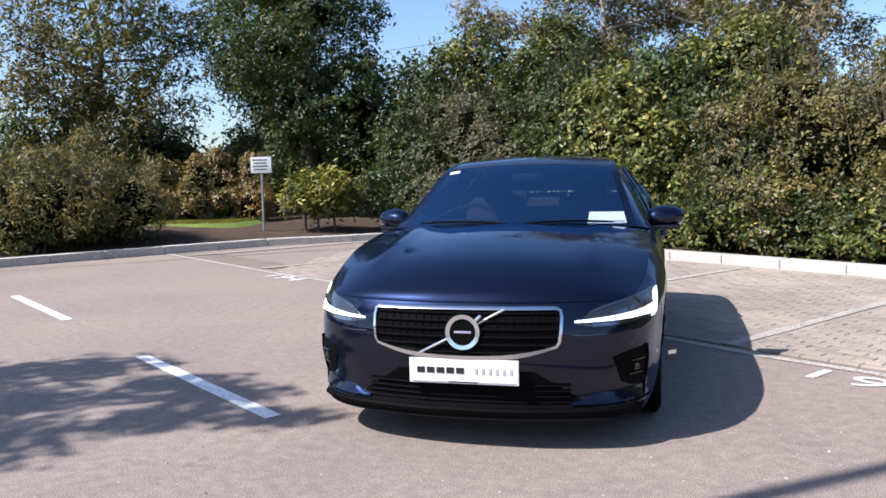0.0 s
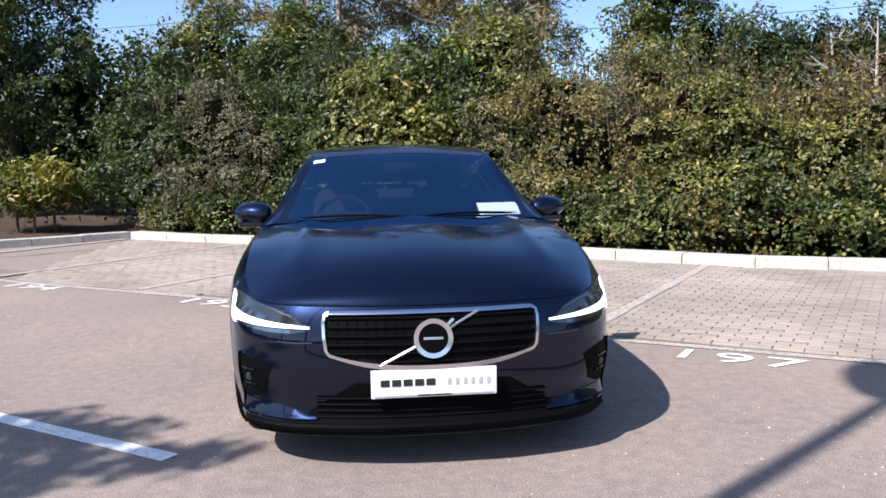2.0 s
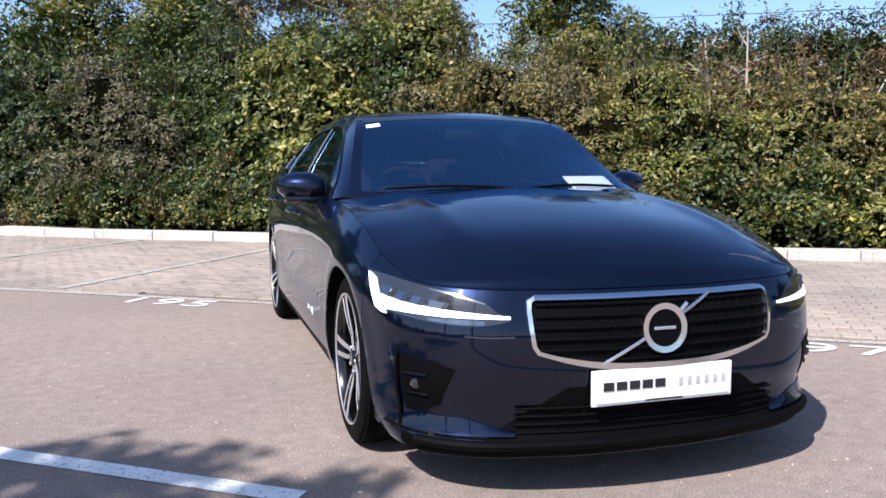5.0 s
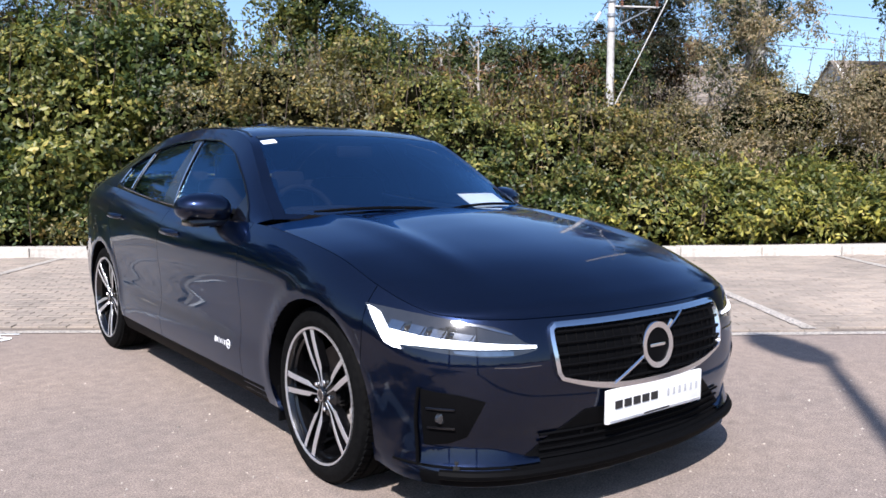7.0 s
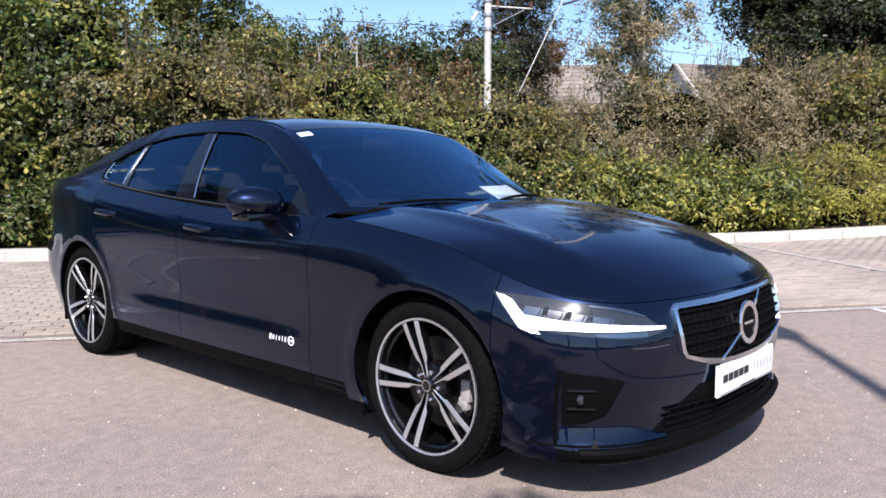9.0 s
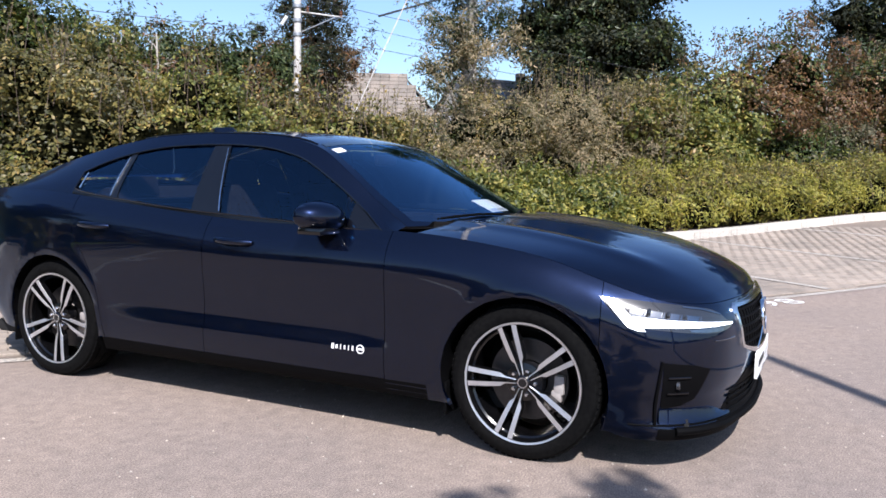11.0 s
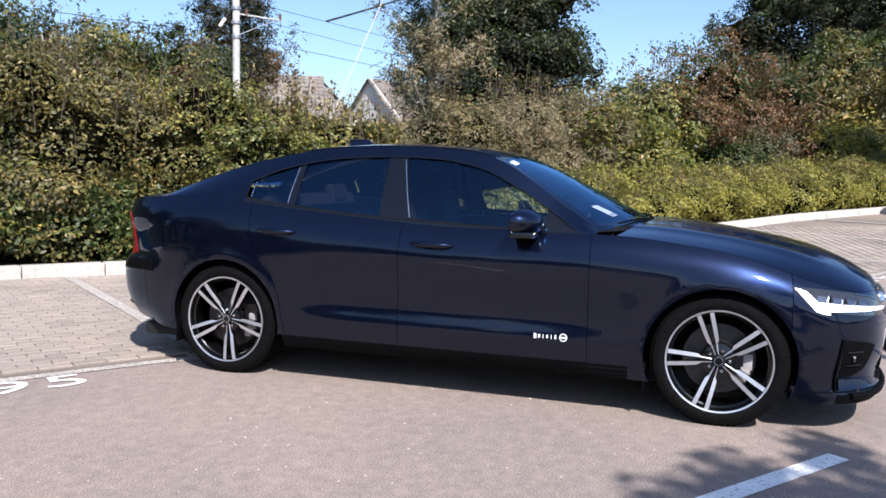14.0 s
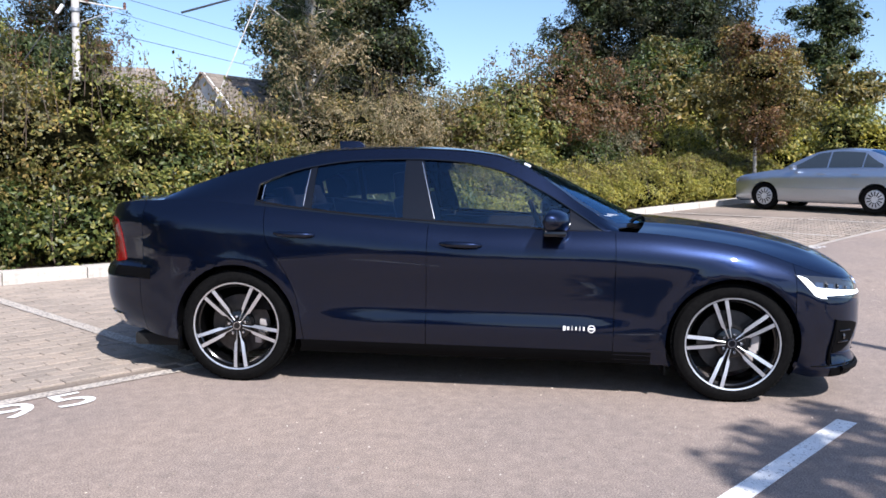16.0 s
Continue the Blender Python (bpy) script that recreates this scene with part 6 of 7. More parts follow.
# ---- houses behind the hedge ----
def house(label, at, rz, w, d, eaves, ridge, hip=0.0, light=False):
    """House: walls, tiled roof (hipped at its +x end or gabled), trim, windows. Ridge runs along local x."""
    root = thing("house", label, "house", (*at, 0.0), rz)
    bm = bmesh.new()
    p = [(-w / 2, -d / 2, 0), (w / 2, -d / 2, 0), (w / 2, d / 2, 0), (-w / 2, d / 2, 0)]
    v0 = [bm.verts.new(q) for q in p]
    v1 = [bm.verts.new((q[0], q[1], eaves)) for q in p]
    g = [bm.verts.new((-w / 2, 0, ridge)), bm.verts.new((w / 2 - hip, 0, ridge))]
    for i in range(4):
        bm.faces.new((v0[i], v0[(i + 1) % 4], v1[(i + 1) % 4], v1[i]))
    bm.faces.new((v1[1], v1[2], g[1]))
    bm.faces.new((v1[3], v1[0], g[0]))
    part("wall", bm, M_RENDERWALL, root, smooth=False)
    rise = ridge - eaves
    ang = math.atan2(rise, d / 2)
    slope = math.hypot(d / 2 + 0.35, rise * (d / 2 + 0.35) / (d / 2))
    for s in (-1, 1):
        bm = bmesh.new()
        rows, cols = int(slope / 0.34), int((w + 0.6) / 0.5)
        for i in range(rows):
            for j in range(cols):
                u = -w / 2 - 0.3 + (j + 0.5) * (w + 0.6) / cols
                t = (i + 0.5) * slope / rows
                if hip and u > w / 2 - hip + (hip + 0.1) * t / slope:
                    continue
                y, z = s * t * math.cos(ang), ridge + 0.06 - t * math.sin(ang)
                bm_box(bm, ((w + 0.6) / cols * 0.97, slope / rows * 1.08, 0.035), (u, y, z), Matrix.Rotation(-s * ang + s * 0.06, 3, "X"))
        part("roof_slope", bm, M_ROOFTILE, root, "brown tiled roof slope", smooth=False)
    if hip:
        bm = bmesh.new()
        ha = math.atan2(rise, hip)
        hs = math.hypot(hip + 0.3, rise * (hip + 0.3) / hip)
        rows = int(hs / 0.34)
        for i in range(rows):
            t = (i + 0.5) * hs / rows
            half = (d / 2 + 0.3) * t / hs
            for j in range(max(1, int(2 * half / 0.5))):
                k = max(1, int(2 * half / 0.5))
                bm_box(bm, (hs / rows * 1.08, 2 * half / k * 0.97, 0.035), (w / 2 - hip + t * math.cos(ha), -half + (j + 0.5) * 2 * half / k, ridge + 0.06 - t * math.sin(ha)), Matrix.Rotation(ha - 0.06, 3, "Y"))
        part("roof_slope", bm, M_ROOFTILE, root, "brown tiled roof slope", smooth=False)
    for x in (-w / 2 - 0.04,) if hip else (-w / 2 - 0.04, w / 2 + 0.04):
        for s in (-1, 1):
            part("barge_board", tube([(x, s * (d / 2 + 0.3), eaves - 0.1), (x, 0, ridge + 0.02)], 0.07, 4), M_WHITE_TRIM, root)
    for x in (-w / 2 - 0.04, w / 2 + 0.04):
        win = part("window", box((0.06, 1.3, 1.2), (x, 0, eaves * 0.6 + 0.2), bevel=0.01), M_WHITE_TRIM, root)
        part("pane", box((0.08, 1.1, 1.0), (x, 0, eaves * 0.6 + 0.2)), M_WINDOW, win, smooth=False)
    for s in (-1, 1):
        for x in (-w * 0.3, 0, w * 0.3):
            win = part("window", box((1.3, 0.08, 1.2), (x, s * (d / 2 + 0.01), eaves * 0.65), bevel=0.01), M_WHITE_TRIM, root)
            part("pane", box((1.1, 0.1, 1.0), (x, s * (d / 2 + 0.01), eaves * 0.65)), M_WINDOW, win, smooth=False)
        if light:
            t = slope * 0.4
            part("roof_light", box((1.1, 1.2, 0.08), (w * 0.12, s * t * math.cos(ang), ridge + 0.12 - t * math.sin(ang)), Matrix.Rotation(-s * ang, 3, "X"), 0.01), M_WINDOW, root, "dark glass roof light")
    if light:
        part("chimney", box((0.5, 0.5, 0.8), (-w * 0.36, 0, ridge + 0.2), bevel=0.02), M_ROOFTILE, root)
    return root


house("white bungalow with brown tiled hipped roof beyond the hedge", (35.5, 22.3), -62, 9.0, 6.0, 3.9, 6.4, 2.0)
house("white gabled house with brown tiled roof beyond the hedge", (46.8, 18.7), 150, 6.0, 6.0, 4.4, 7.1, 0.0, True)


# ---- lamp post behind the camera's side of the aisle ----
def lamp_post():
    root = thing("street_lamp", "tall grey lamp post with a flat oval head", "street lamp", (-3.26, -6.06, 0), 62)
    part("base_plate", box((0.34, 0.34, 0.03), (0, 0, 0.015), bevel=0.006), M_STEEL, root)
    part("pole", tube([(0, 0, 0), (0, 0, 8.0)], [0.085, 0.05], 12), M_STEEL, root)
    head = part("lamp_head", lathe([(0.0, 0.07), (0.10, 0.06), (0.19, 0.02), (0.2, -0.02), (0.14, -0.06), (0.0, -0.07)], 24, "z"), M_STEEL, root)
    head.matrix_basis = pose(0.42, 0, 8.02, 0, -5, 0) @ Matrix.Diagonal((2.2, 1.0, 1.0, 1))


lamp_post()


# ---- parked silver saloon at the end of the row ----
def silver_car():
    car = thing("parked_car", "silver saloon parked nose-in to the kerb", "car", (14.75, -7.45, gz(14.75, -7.45)), 0)
    d = Vector((0.70, 0.71, 0))
    car.matrix_world = pose(14.75, -7.45, gz(14.75, -7.45), 0, 0, math.degrees(math.atan2(d.y, d.x)) + 90)
    # nose points to local -y
    lin = lambda a, b, n: [a + (b - a) * i / (n - 1) for i in range(n)]
    half = curve_fn([-2.25, -2.18, -2.0, -1.6, -0.5, 1.2, 1.9, 2.15, 2.24], [0.45, 0.66, 0.80, 0.87, 0.885, 0.88, 0.84, 0.72, 0.5])
    top = curve_fn([-2.25, -2.1, -1.6, -0.95, 0.0, 1.2, 1.7, 2.1, 2.24], [0.66, 0.76, 0.86, 0.95, 0.97, 1.0, 1.02, 1.02, 0.96])
    R, zc = 0.345, 0.315
    bm = bmesh.new()
    prof = [(0.0, 0.10), (0.08, 0.04), (0.2, 0.015), (0.45, 0.0), (0.75, 0.0), (0.9, 0.03), (1.0, 0.09)]
    for s in (1, -1):
        rows = []
        for y in lin(-2.25, 2.24, 110):
            row = []
            for t in lin(0, 1, 22):
                inset = float(np.interp(t, [p[0] for p in prof], [p[1] for p in prof]))
                row.append(bm.verts.new((s * (half(y) - inset), y, 0.2 + (top(y) - 0.2) * t)))
            row.append(bm.verts.new((0, y, top(y) + 0.045 * (1 if abs(y) < 2.2 else 0.3))))
            rows.append(row)
        for a, b in zip(rows, rows[1:]):
            for j in range(len(a) - 1):
                bm.faces.new((a[j], a[j + 1], b[j + 1], b[j]))
        bm.faces.new(rows[0])
        bm.faces.new(rows[-1])
    for yc in (-1.29, 1.29):
        ins = lambda v: math.hypot(v.co.y - yc, v.co.z - zc) < R and abs(v.co.x) > 0.5
        bmesh.ops.delete(bm, geom=[f for f in bm.faces if all(ins(v) for v in f.verts)], context="FACES")
        for v in bm.verts:
            if ins(v):
                dy, dz = v.co.y - yc, v.co.z - zc
                k = R / max(1e-6, math.hypot(dy, dz))
                v.co.y, v.co.z = yc + dy * k, zc + dz * k
    bmesh.ops.remove_doubles(bm, verts=bm.verts, dist=0.0005)
    part("body", bm, M_SILVER, car)
    rail_y = [-0.95, -0.45, -0.1, 0.4, 0.9, 1.3, 1.75]
    rx, rz = curve_fn(rail_y, [0.74, 0.62, 0.57, 0.56, 0.57, 0.6, 0.68]), curve_fn(rail_y, [0.96, 1.23, 1.37, 1.42, 1.39, 1.27, 1.03])
    tz = curve_fn([-1.05, -0.6, -0.2, 0.4, 0.9, 1.3, 1.75], [0.97, 1.22, 1.40, 1.475, 1.44, 1.30, 1.04])
    up = lambda y, k, o=0.0: Vector((rx(y) * k, y, rz(y) + (max(tz(y), rz(y)) - rz(y)) * (1 - abs(k) ** 2.2) + o))
    part("roof", outward(loft(up, lin(-0.12, 0.98, 20), lin(-1, 1, 17))), M_SILVER, car)
    part("windscreen", outward(loft(lambda y, k: up(y, k, 0.002), lin(-0.95, -0.125, 14), lin(-0.93, 0.93, 15))), M_SCREEN, car)
    part("rear_window", outward(loft(lambda y, k: up(y, k, 0.002), lin(0.985, 1.72, 14), lin(-0.88, 0.88, 15))), M_TINT, car)
    for s in (1, -1):
        def side(y, t, o=0.0):
            return Vector((s * (half(y) - 0.085 + (rx(y) - half(y) + 0.085) * t ** 1.2 + o), y, top(y) + (rz(y) - top(y)) * t))
        part("side_frame", outward(loft(side, lin(-0.95, 1.75, 30), lin(0, 1, 7)), (0, 0.3, 0.9)), M_SILVER, car)
        for y0, y1 in ((-0.70, 0.17), (0.21, 0.95), (0.98, 1.40)):
            f0 = lambda y: 0.06
            f1 = lambda y: min(0.90, max(0.10, 0.90 - 0.95 * max(0.0, -0.12 - y) - 1.3 * max(0.0, y - 0.95)))
            part("side_window", outward(loft(lambda y, t: side(y, f0(y) + (f1(y) - f0(y)) * t, 0.004), lin(y0, y1, 12), lin(0, 1, 6)), (0, 0.3, 0.9)), M_WINDOW, car, "dark side window")
        part("front_pillar", outward(loft(lambda y, k: up(y, s * k, 0.001), lin(-0.95, -0.12, 12), lin(0.925, 1, 3))), M_SILVER, car)
        part("rear_pillar", outward(loft(lambda y, k: up(y, s * k, 0.001), lin(0.98, 1.75, 12), lin(0.875, 1, 3))), M_SILVER, car)
        part("door_mirror", box((0.2, 0.11, 0.12), (s * 0.96, -0.55, 1.0), bevel=0.04), M_SILVER, car)
        part("headlamp", box((0.3, 0.18, 0.13), (s * 0.62, -2.1, 0.66), Matrix.Rotation(radians(s * 28), 3, "Z"), 0.04), M_LAMPCHROME, car)
        part("tail_lamp", box((0.26, 0.14, 0.16), (s * 0.66, 2.13, 0.82), Matrix.Rotation(radians(-s * 28), 3, "Z"), 0.04), M_RED, car)
        for y in (0.08, 0.86):
            part("handle", box((0.02, 0.18, 0.025), (s * 0.89, y, 0.86), bevel=0.006), M_SILVER, car)
        part("side_strip", box((0.012, 1.9, 0.05), (s * 0.888, 0.05, 0.52), bevel=0.004), M_SILVER, car)
        for yc in (-1.29, 1.29):
            w = part("wheel", lathe([(0.0, 0.0), (0.06, 0.004), (0.17, 0.0), (0.205, -0.006), (0.21, -0.2), (0.0, -0.2)], 40, "x"), M_WHEELTRIM, car, "silver wheel trim")
            part("tyre", lathe([(0.205, -0.2), (0.29, -0.205), (0.315, -0.18), (0.315, -0.02), (0.29, 0.006), (0.212, 0.002)], 40, "x", closed=True), M_RUBBER, w)
            for k in range(13):
                a = 2 * math.pi * k / 13
                bm = box((0.008, 0.024, 0.10), (0.002, 0, 0.125), None, 0.006)
                bmesh.ops.transform(bm, matrix=Matrix.Rotation(a, 4, "X"), verts=bm.verts)
                part("trim_slot", bm, M_MATTBLACK, w)
            w.matrix_basis = pose(s * 0.86, yc, zc, 0, 0, 180 if s < 0 else 0)
    part("underbody", box((1.3, 4.1, 0.35), (0, 0, 0.36)), M_UNDER, car)
    part("rear_plate", box((0.52, 0.02, 0.11), (0, 2.25, 0.6)), M_PLATE, car, "plain rear plate")
    return car


silver = silver_car()

# ---- hedges and shrubs, from the side bed round to the far end of the row ----
HR = np.random.default_rng(3)


def spot(i_from, back):
    """A place that far behind the back kerb, at this x along it."""
    return (i_from + BACK.x * back, line_y(KERB_BACK, i_from) + BACK.y * back)


ANG = math.degrees(math.atan2(ROW.y, ROW.x))
# spreading juniper on the side bed
for x, y, h, n in ((-9.9, 8.1, 1.6, 7000), (-10.6, 6.6, 1.7, 8000), (-12.6, 4.6, 1.8, 7000), (-11.8, 8.6, 2.2, 7000), (-14.5, 2.0, 2.0, 5000)):
    shrub("juniper_shrub", "spreading olive-green juniper bush at the edge of the car park", [(0, 0, h * 0.35, 1.5, 1.4, h * 0.5), (0.8, -0.5, h * 0.5, 1.0, 1.0, h * 0.5), (-0.8, 0.4, h * 0.55, 1.1, 1.0, h * 0.5)],
          M_LEAF_OLIVE, int(n * 2.3), 0.105, (x, y), HR.uniform(0, 90), slim=0.26, shoots=110, shoot_h=0.35, second=M_LEAF_DARK, share=0.3, core=0.6)
# mixed deciduous hedge behind the back kerb
for i, (x, back, h, w, mat, sec, n, s, lab) in enumerate((
        # first and third: leaf colours darkened for the big trees' shade
        (-5.6, 2.6, 3.0, 1.9, M_NEEDLE, M_LEAF_DARK, 27200, 0.098, "dense green shrub behind the kerb, darkened for tree shade"),
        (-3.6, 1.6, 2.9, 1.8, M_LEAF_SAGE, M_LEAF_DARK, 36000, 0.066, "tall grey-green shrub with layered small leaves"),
        (-2.2, 2.4, 3.3, 1.7, M_LEAF_DARK, M_NEEDLE, 32000, 0.09, "tall green shrub behind the kerb, darkened for tree shade"),
        (-0.6, 1.7, 3.3, 1.6, M_LEAF_MID, M_LEAF_DARK, 38000, 0.1, "broad-leaved green hedge shrub in sun"),
        (0.6, 2.5, 3.7, 1.8, M_LEAF_DARK, M_LEAF_MID, 40000, 0.1, "tall leafy green hedge shrub with broad leaves"),
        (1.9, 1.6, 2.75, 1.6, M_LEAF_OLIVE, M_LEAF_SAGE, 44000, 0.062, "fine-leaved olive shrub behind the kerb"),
        (2.8, 2.6, 2.9, 1.7, M_LEAF_OLIVE, M_LEAF_MID, 44000, 0.064, "tall fine-leaved olive shrub turning brown"),
        (3.7, 1.5, 2.5, 1.5, M_LEAF_MID, M_LEAF_OLIVE, 40000, 0.06, "upright fine-leaved green shrub"),
        (4.7, 2.2, 2.3, 1.5, M_LEAF_OLIVE, M_LEAF_RUST, 30600, 0.07, "fine-leaved shrub turning brown"),
        (5.4, 1.3, 2.0, 1.3, M_LEAF_OLIVE, M_LEAF_MID, 30600, 0.066, "upright fine-leaved olive shrub"),
        (6.2, 2.3, 2.0, 1.4, M_LEAF_OLIVE, M_LEAF_GREY, 25500, 0.066, "dry olive shrub with upright twigs"))):
    lumps = [(0, 0, h * 0.25, w, w * 0.85, h * 0.32), (-0.35 * w, 0.1, h * 0.55, w * 0.72, w * 0.7, h * 0.3), (0.4 * w, -0.1, h * 0.5, w * 0.7, w * 0.66, h * 0.3), (0.05, 0.15, h * 0.76, w * 0.6, w * 0.6, h * 0.25)]
    shrub("hedge_shrub", lab, lumps, mat, n, s, spot(x, back), ANG + HR.uniform(-20, 20), shoots=60, shoot_h=0.55, second=sec, share=0.35, core=0.66)
# low skirt of small bushes right at the kerb
for i, x in enumerate((-4.2, -3.0, -1.9, -0.9, 0.2, 1.3, 2.3, 3.3, 4.3, 5.2)):
    h = HR.uniform(0.9, 1.4)
    shrub("low_shrub", "low bushy green shrub overhanging the kerb", [(0, -0.05, h * 0.25, 0.85, 0.66, h * 0.5), (0.3, 0.3, h * 0.6, 0.7, 0.6, h * 0.45)], (M_LEAF_OLIVE, M_LEAF_MID)[i % 2], 9000, 0.07, spot(x, 0.86), ANG,
          shoots=16, shoot_h=0.25, second=M_LEAF_DARK, core=0.62, stems=3)
# bright cherry-laurel hedge beside the fine-leaved shrubs, then low trimmed hedge to the end
for i, x in enumerate((6.3, 7.3, 8.3, 9.3)):
    h = (1.25, 1.15, 1.1, 1.05)[i]
    shrub("laurel_shrub", "bright green laurel bush with large glossy leaves", [(0, -0.06, h * 0.3, 0.88, 0.72, h * 0.5), (0.2, 0.35, h * 0.62, 0.75, 0.65, h * 0.42)], M_LEAF_BRIGHT, 13000, 0.088, spot(x, 0.92), ANG, shoots=24, shoot_h=0.22,
          second=M_LEAF_MID, share=0.45, core=0.66, slim=0.45, stems=4, droop=0.5)
for i, x in enumerate((10.2, 11.2, 12.2, 13.2, 14.1, 15.0, 15.7, 16.3, 16.9, 17.6, 18.5)):
    h = 1.2
    shrub("low_hedge_shrub", "low feathery yellow-green hedge bush along the kerb", [(0, -0.08, h * 0.28, 0.95, 0.8, h * 0.5), (0.2, 0.5, h * 0.55, 0.9, 0.8, h * 0.48)], M_LEAF_BRIGHT, 15000, 0.08, spot(x, 1.0), ANG, slim=0.28,
          shoots=20, shoot_h=0.2, second=M_LEAF_OLIVE, share=0.14, core=0.66, stems=3, droop=0.8)
# grey, green and rust shrubs behind the low hedge
for x, back, h, w, mat, sec, n, s, lab in (
        (8.0, 3.6, 2.7, 1.7, M_LEAF_GREY, M_LEAF_OLIVE, 38000, 0.058, "grey-green bush with dry flower heads"),
        (9.6, 3.2, 3.2, 1.9, M_LEAF_GREY, M_LEAF_OLIVE, 42000, 0.058, "grey leggy bush behind the low hedge"),
        (11.2, 3.4, 3.1, 1.8, M_LEAF_GREY, M_LEAF_OLIVE, 38000, 0.058, "silvery shrub behind the low hedge"),
        (12.8, 3.3, 3.2, 2.1, M_LEAF_MID, M_LEAF_OLIVE, 30000, 0.10, "climbing ivy and leafy scrub"),
        (15.0, 3.8, 4.5, 2.3, M_LEAF_RUST, M_LEAF_DARK, 30600, 0.082, "rust-brown shrub with upright branches"),
        (16.8, 4.2, 3.9, 2.2, M_LEAF_RUST, M_LEAF_DARK, 25500, 0.082, "brown-leaved shrub beside the pines"),
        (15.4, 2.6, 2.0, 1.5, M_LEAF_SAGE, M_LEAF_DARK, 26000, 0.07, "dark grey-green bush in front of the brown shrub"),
        (18.4, 3.5, 2.2, 1.8, M_LEAF_MID, M_LEAF_BRIGHT, 15300, 0.098, "dark shrub at the end of the row")):
    lumps = [(0, 0, h * 0.3, w, w * 0.85, h * 0.34), (-0.4 * w, 0.1, h * 0.58, w * 0.7, w * 0.7, h * 0.3), (0.35 * w, -0.05, h * 0.7, w * 0.62, w * 0.6, h * 0.28)]
    shrub("scrub_bush", lab, lumps, mat, n, s, spot(x, back), ANG + HR.uniform(-15, 15), shoots=70, shoot_h=0.4, second=sec, share=0.35, core=0.48, slim=(0.34 if mat is M_LEAF_GREY else 0.55))
# yellow spotted laurel with its bare stem, by the sign
shrub("spotted_laurel", "yellow-green spotted laurel bush on a short bare stem", [(0, 0, 0.98, 0.62, 0.58, 0.38), (0.28, 0.1, 0.88, 0.46, 0.42, 0.33), (-0.33, 0, 0.93, 0.42, 0.42, 0.3)], M_LEAF_YELLOW, 7500, 0.16, (-6.5, 11.1), 0, slim=0.32, shoots=10,
      shoot_h=0.15, second=M_LEAF_MID, core=0.72, stems=3)
# clipped tan hedge and lawn seen past the juniper
shrub("clipped_hedge", "clipped tan beech hedge across the lawn", hedge_lumps(3.0, 1.2, 1.95, 4, HR, 0.05), M_LEAF_TAN, 24000, 0.085, (-10.75, 13.6), 30, second=M_LEAF_OLIVE, share=0.2, core=0.6, shoots=0)
_lv, _lf = [], []
for i in range(9):
    for j in range(7):
        x, y = -13.2 + 4.4 * i / 8, 11.6 + 2.4 * j / 6
        _lv.append((x, y, (0.27 if 0 < i < 8 and 0 < j < 6 else 0.05) + 0.03 * noise.noise((x, y, 3))))
        if i and j:
            _lf.append(((i - 1) * 7 + j - 1, i * 7 + j - 1, i * 7 + j, (i - 1) * 7 + j))
tagged(part("lawn", mesh_of("lawn", _lv, _lf, M_GRASS_SOIL)), "small patch of bright mown lawn", "lawn", kind="structure")
_gn = 9000
_gp = np.stack([HR.uniform(-12.6, -9.4, _gn), HR.uniform(12.0, 13.6, _gn), np.full(_gn, 0.30)], axis=1)
lawn_grass = part("lawn_grass", leaf_mesh("lawn_grass", _gp, np.tile((0.9, -0.2, 0.2), (_gn, 1)), np.full(_gn, 0.08), M_LEAF_BRIGHT, 0.2, -2.0))
tagged(lawn_grass, "short bright green grass of the lawn", "grass", kind="stuff")

# ---- trees ----
tree("broadleaf_tree", "tall broad-leaved tree with loose olive-green crown", (-15.2, 15.0), 8.5, 3.0, M_LEAF_OLIVE, 26000, 0.15, 0.17, 0.22, second=M_LEAF_MID, seed=4, limbs=16, slim=0.38, tight=0.4)
# dark trees; their darker leaf mix also puts in this corner's deep shade
dense_tree("broadleaf_tree", "tall dark tree beside the lawn", (-10.6, 17.0), 9.5, 2.3, M_LEAF_DARK, 36000, 0.14, 0.2, M_LEAF_DARK, 0.5, 0.2, slim=0.36, seed=11, core=0.25)
dense_tree("broadleaf_tree", "tall dark tree with hanging leaves over a shaded corner", (-8.3, 14.6), 8.5, 2.1, M_LEAF_DARK, 40000, 0.14, 0.16, M_NEEDLE, 0.5, 0.18, slim=0.36, seed=12, core=0.25)
dense_tree("small_tree", "slender green tree rising above the hedge", (-1.6, 14.2), 4.5, 1.7, M_LEAF_DARK, 32000, 0.12, 0.1, M_LEAF_MID, 0.4, 0.1, seed=13, m=6, shoots=60, core=0.28)
dense_tree("small_tree", "slender green tree rising above the hedge", (-3.6, 14.2), 4.4, 1.7, M_LEAF_DARK, 32000, 0.12, 0.1, M_LEAF_MID, 0.4, 0.1, seed=14, m=6, shoots=60, core=0.28)
tree("gum_tree", "tall thin-leaved tree with pale branches and tan seed heads", (3.2, 17.0), 9.5, 3.3, M_LEAF_OLIVE, 46000, 0.14, 0.16, 0.25, M_PALE_BARK, second=M_LEAF_GREY, seed=15, limbs=12, slim=0.3)
tree("gum_tree", "tall thin-leaved tree behind the hedge", (-0.7, 17.3), 9.2, 3.0, M_LEAF_OLIVE, 38000, 0.14, 0.14, 0.25, M_PALE_BARK, second=M_LEAF_GREY, seed=16, limbs=11, slim=0.3)
dense_tree("round_tree", "dense dark green tree behind the shrubs", (7.5, 14.0), 6.3, 1.9, M_LEAF_DARK, 28000, 0.11, 0.15, M_LEAF_MID, 0.35, 0.14, seed=17)
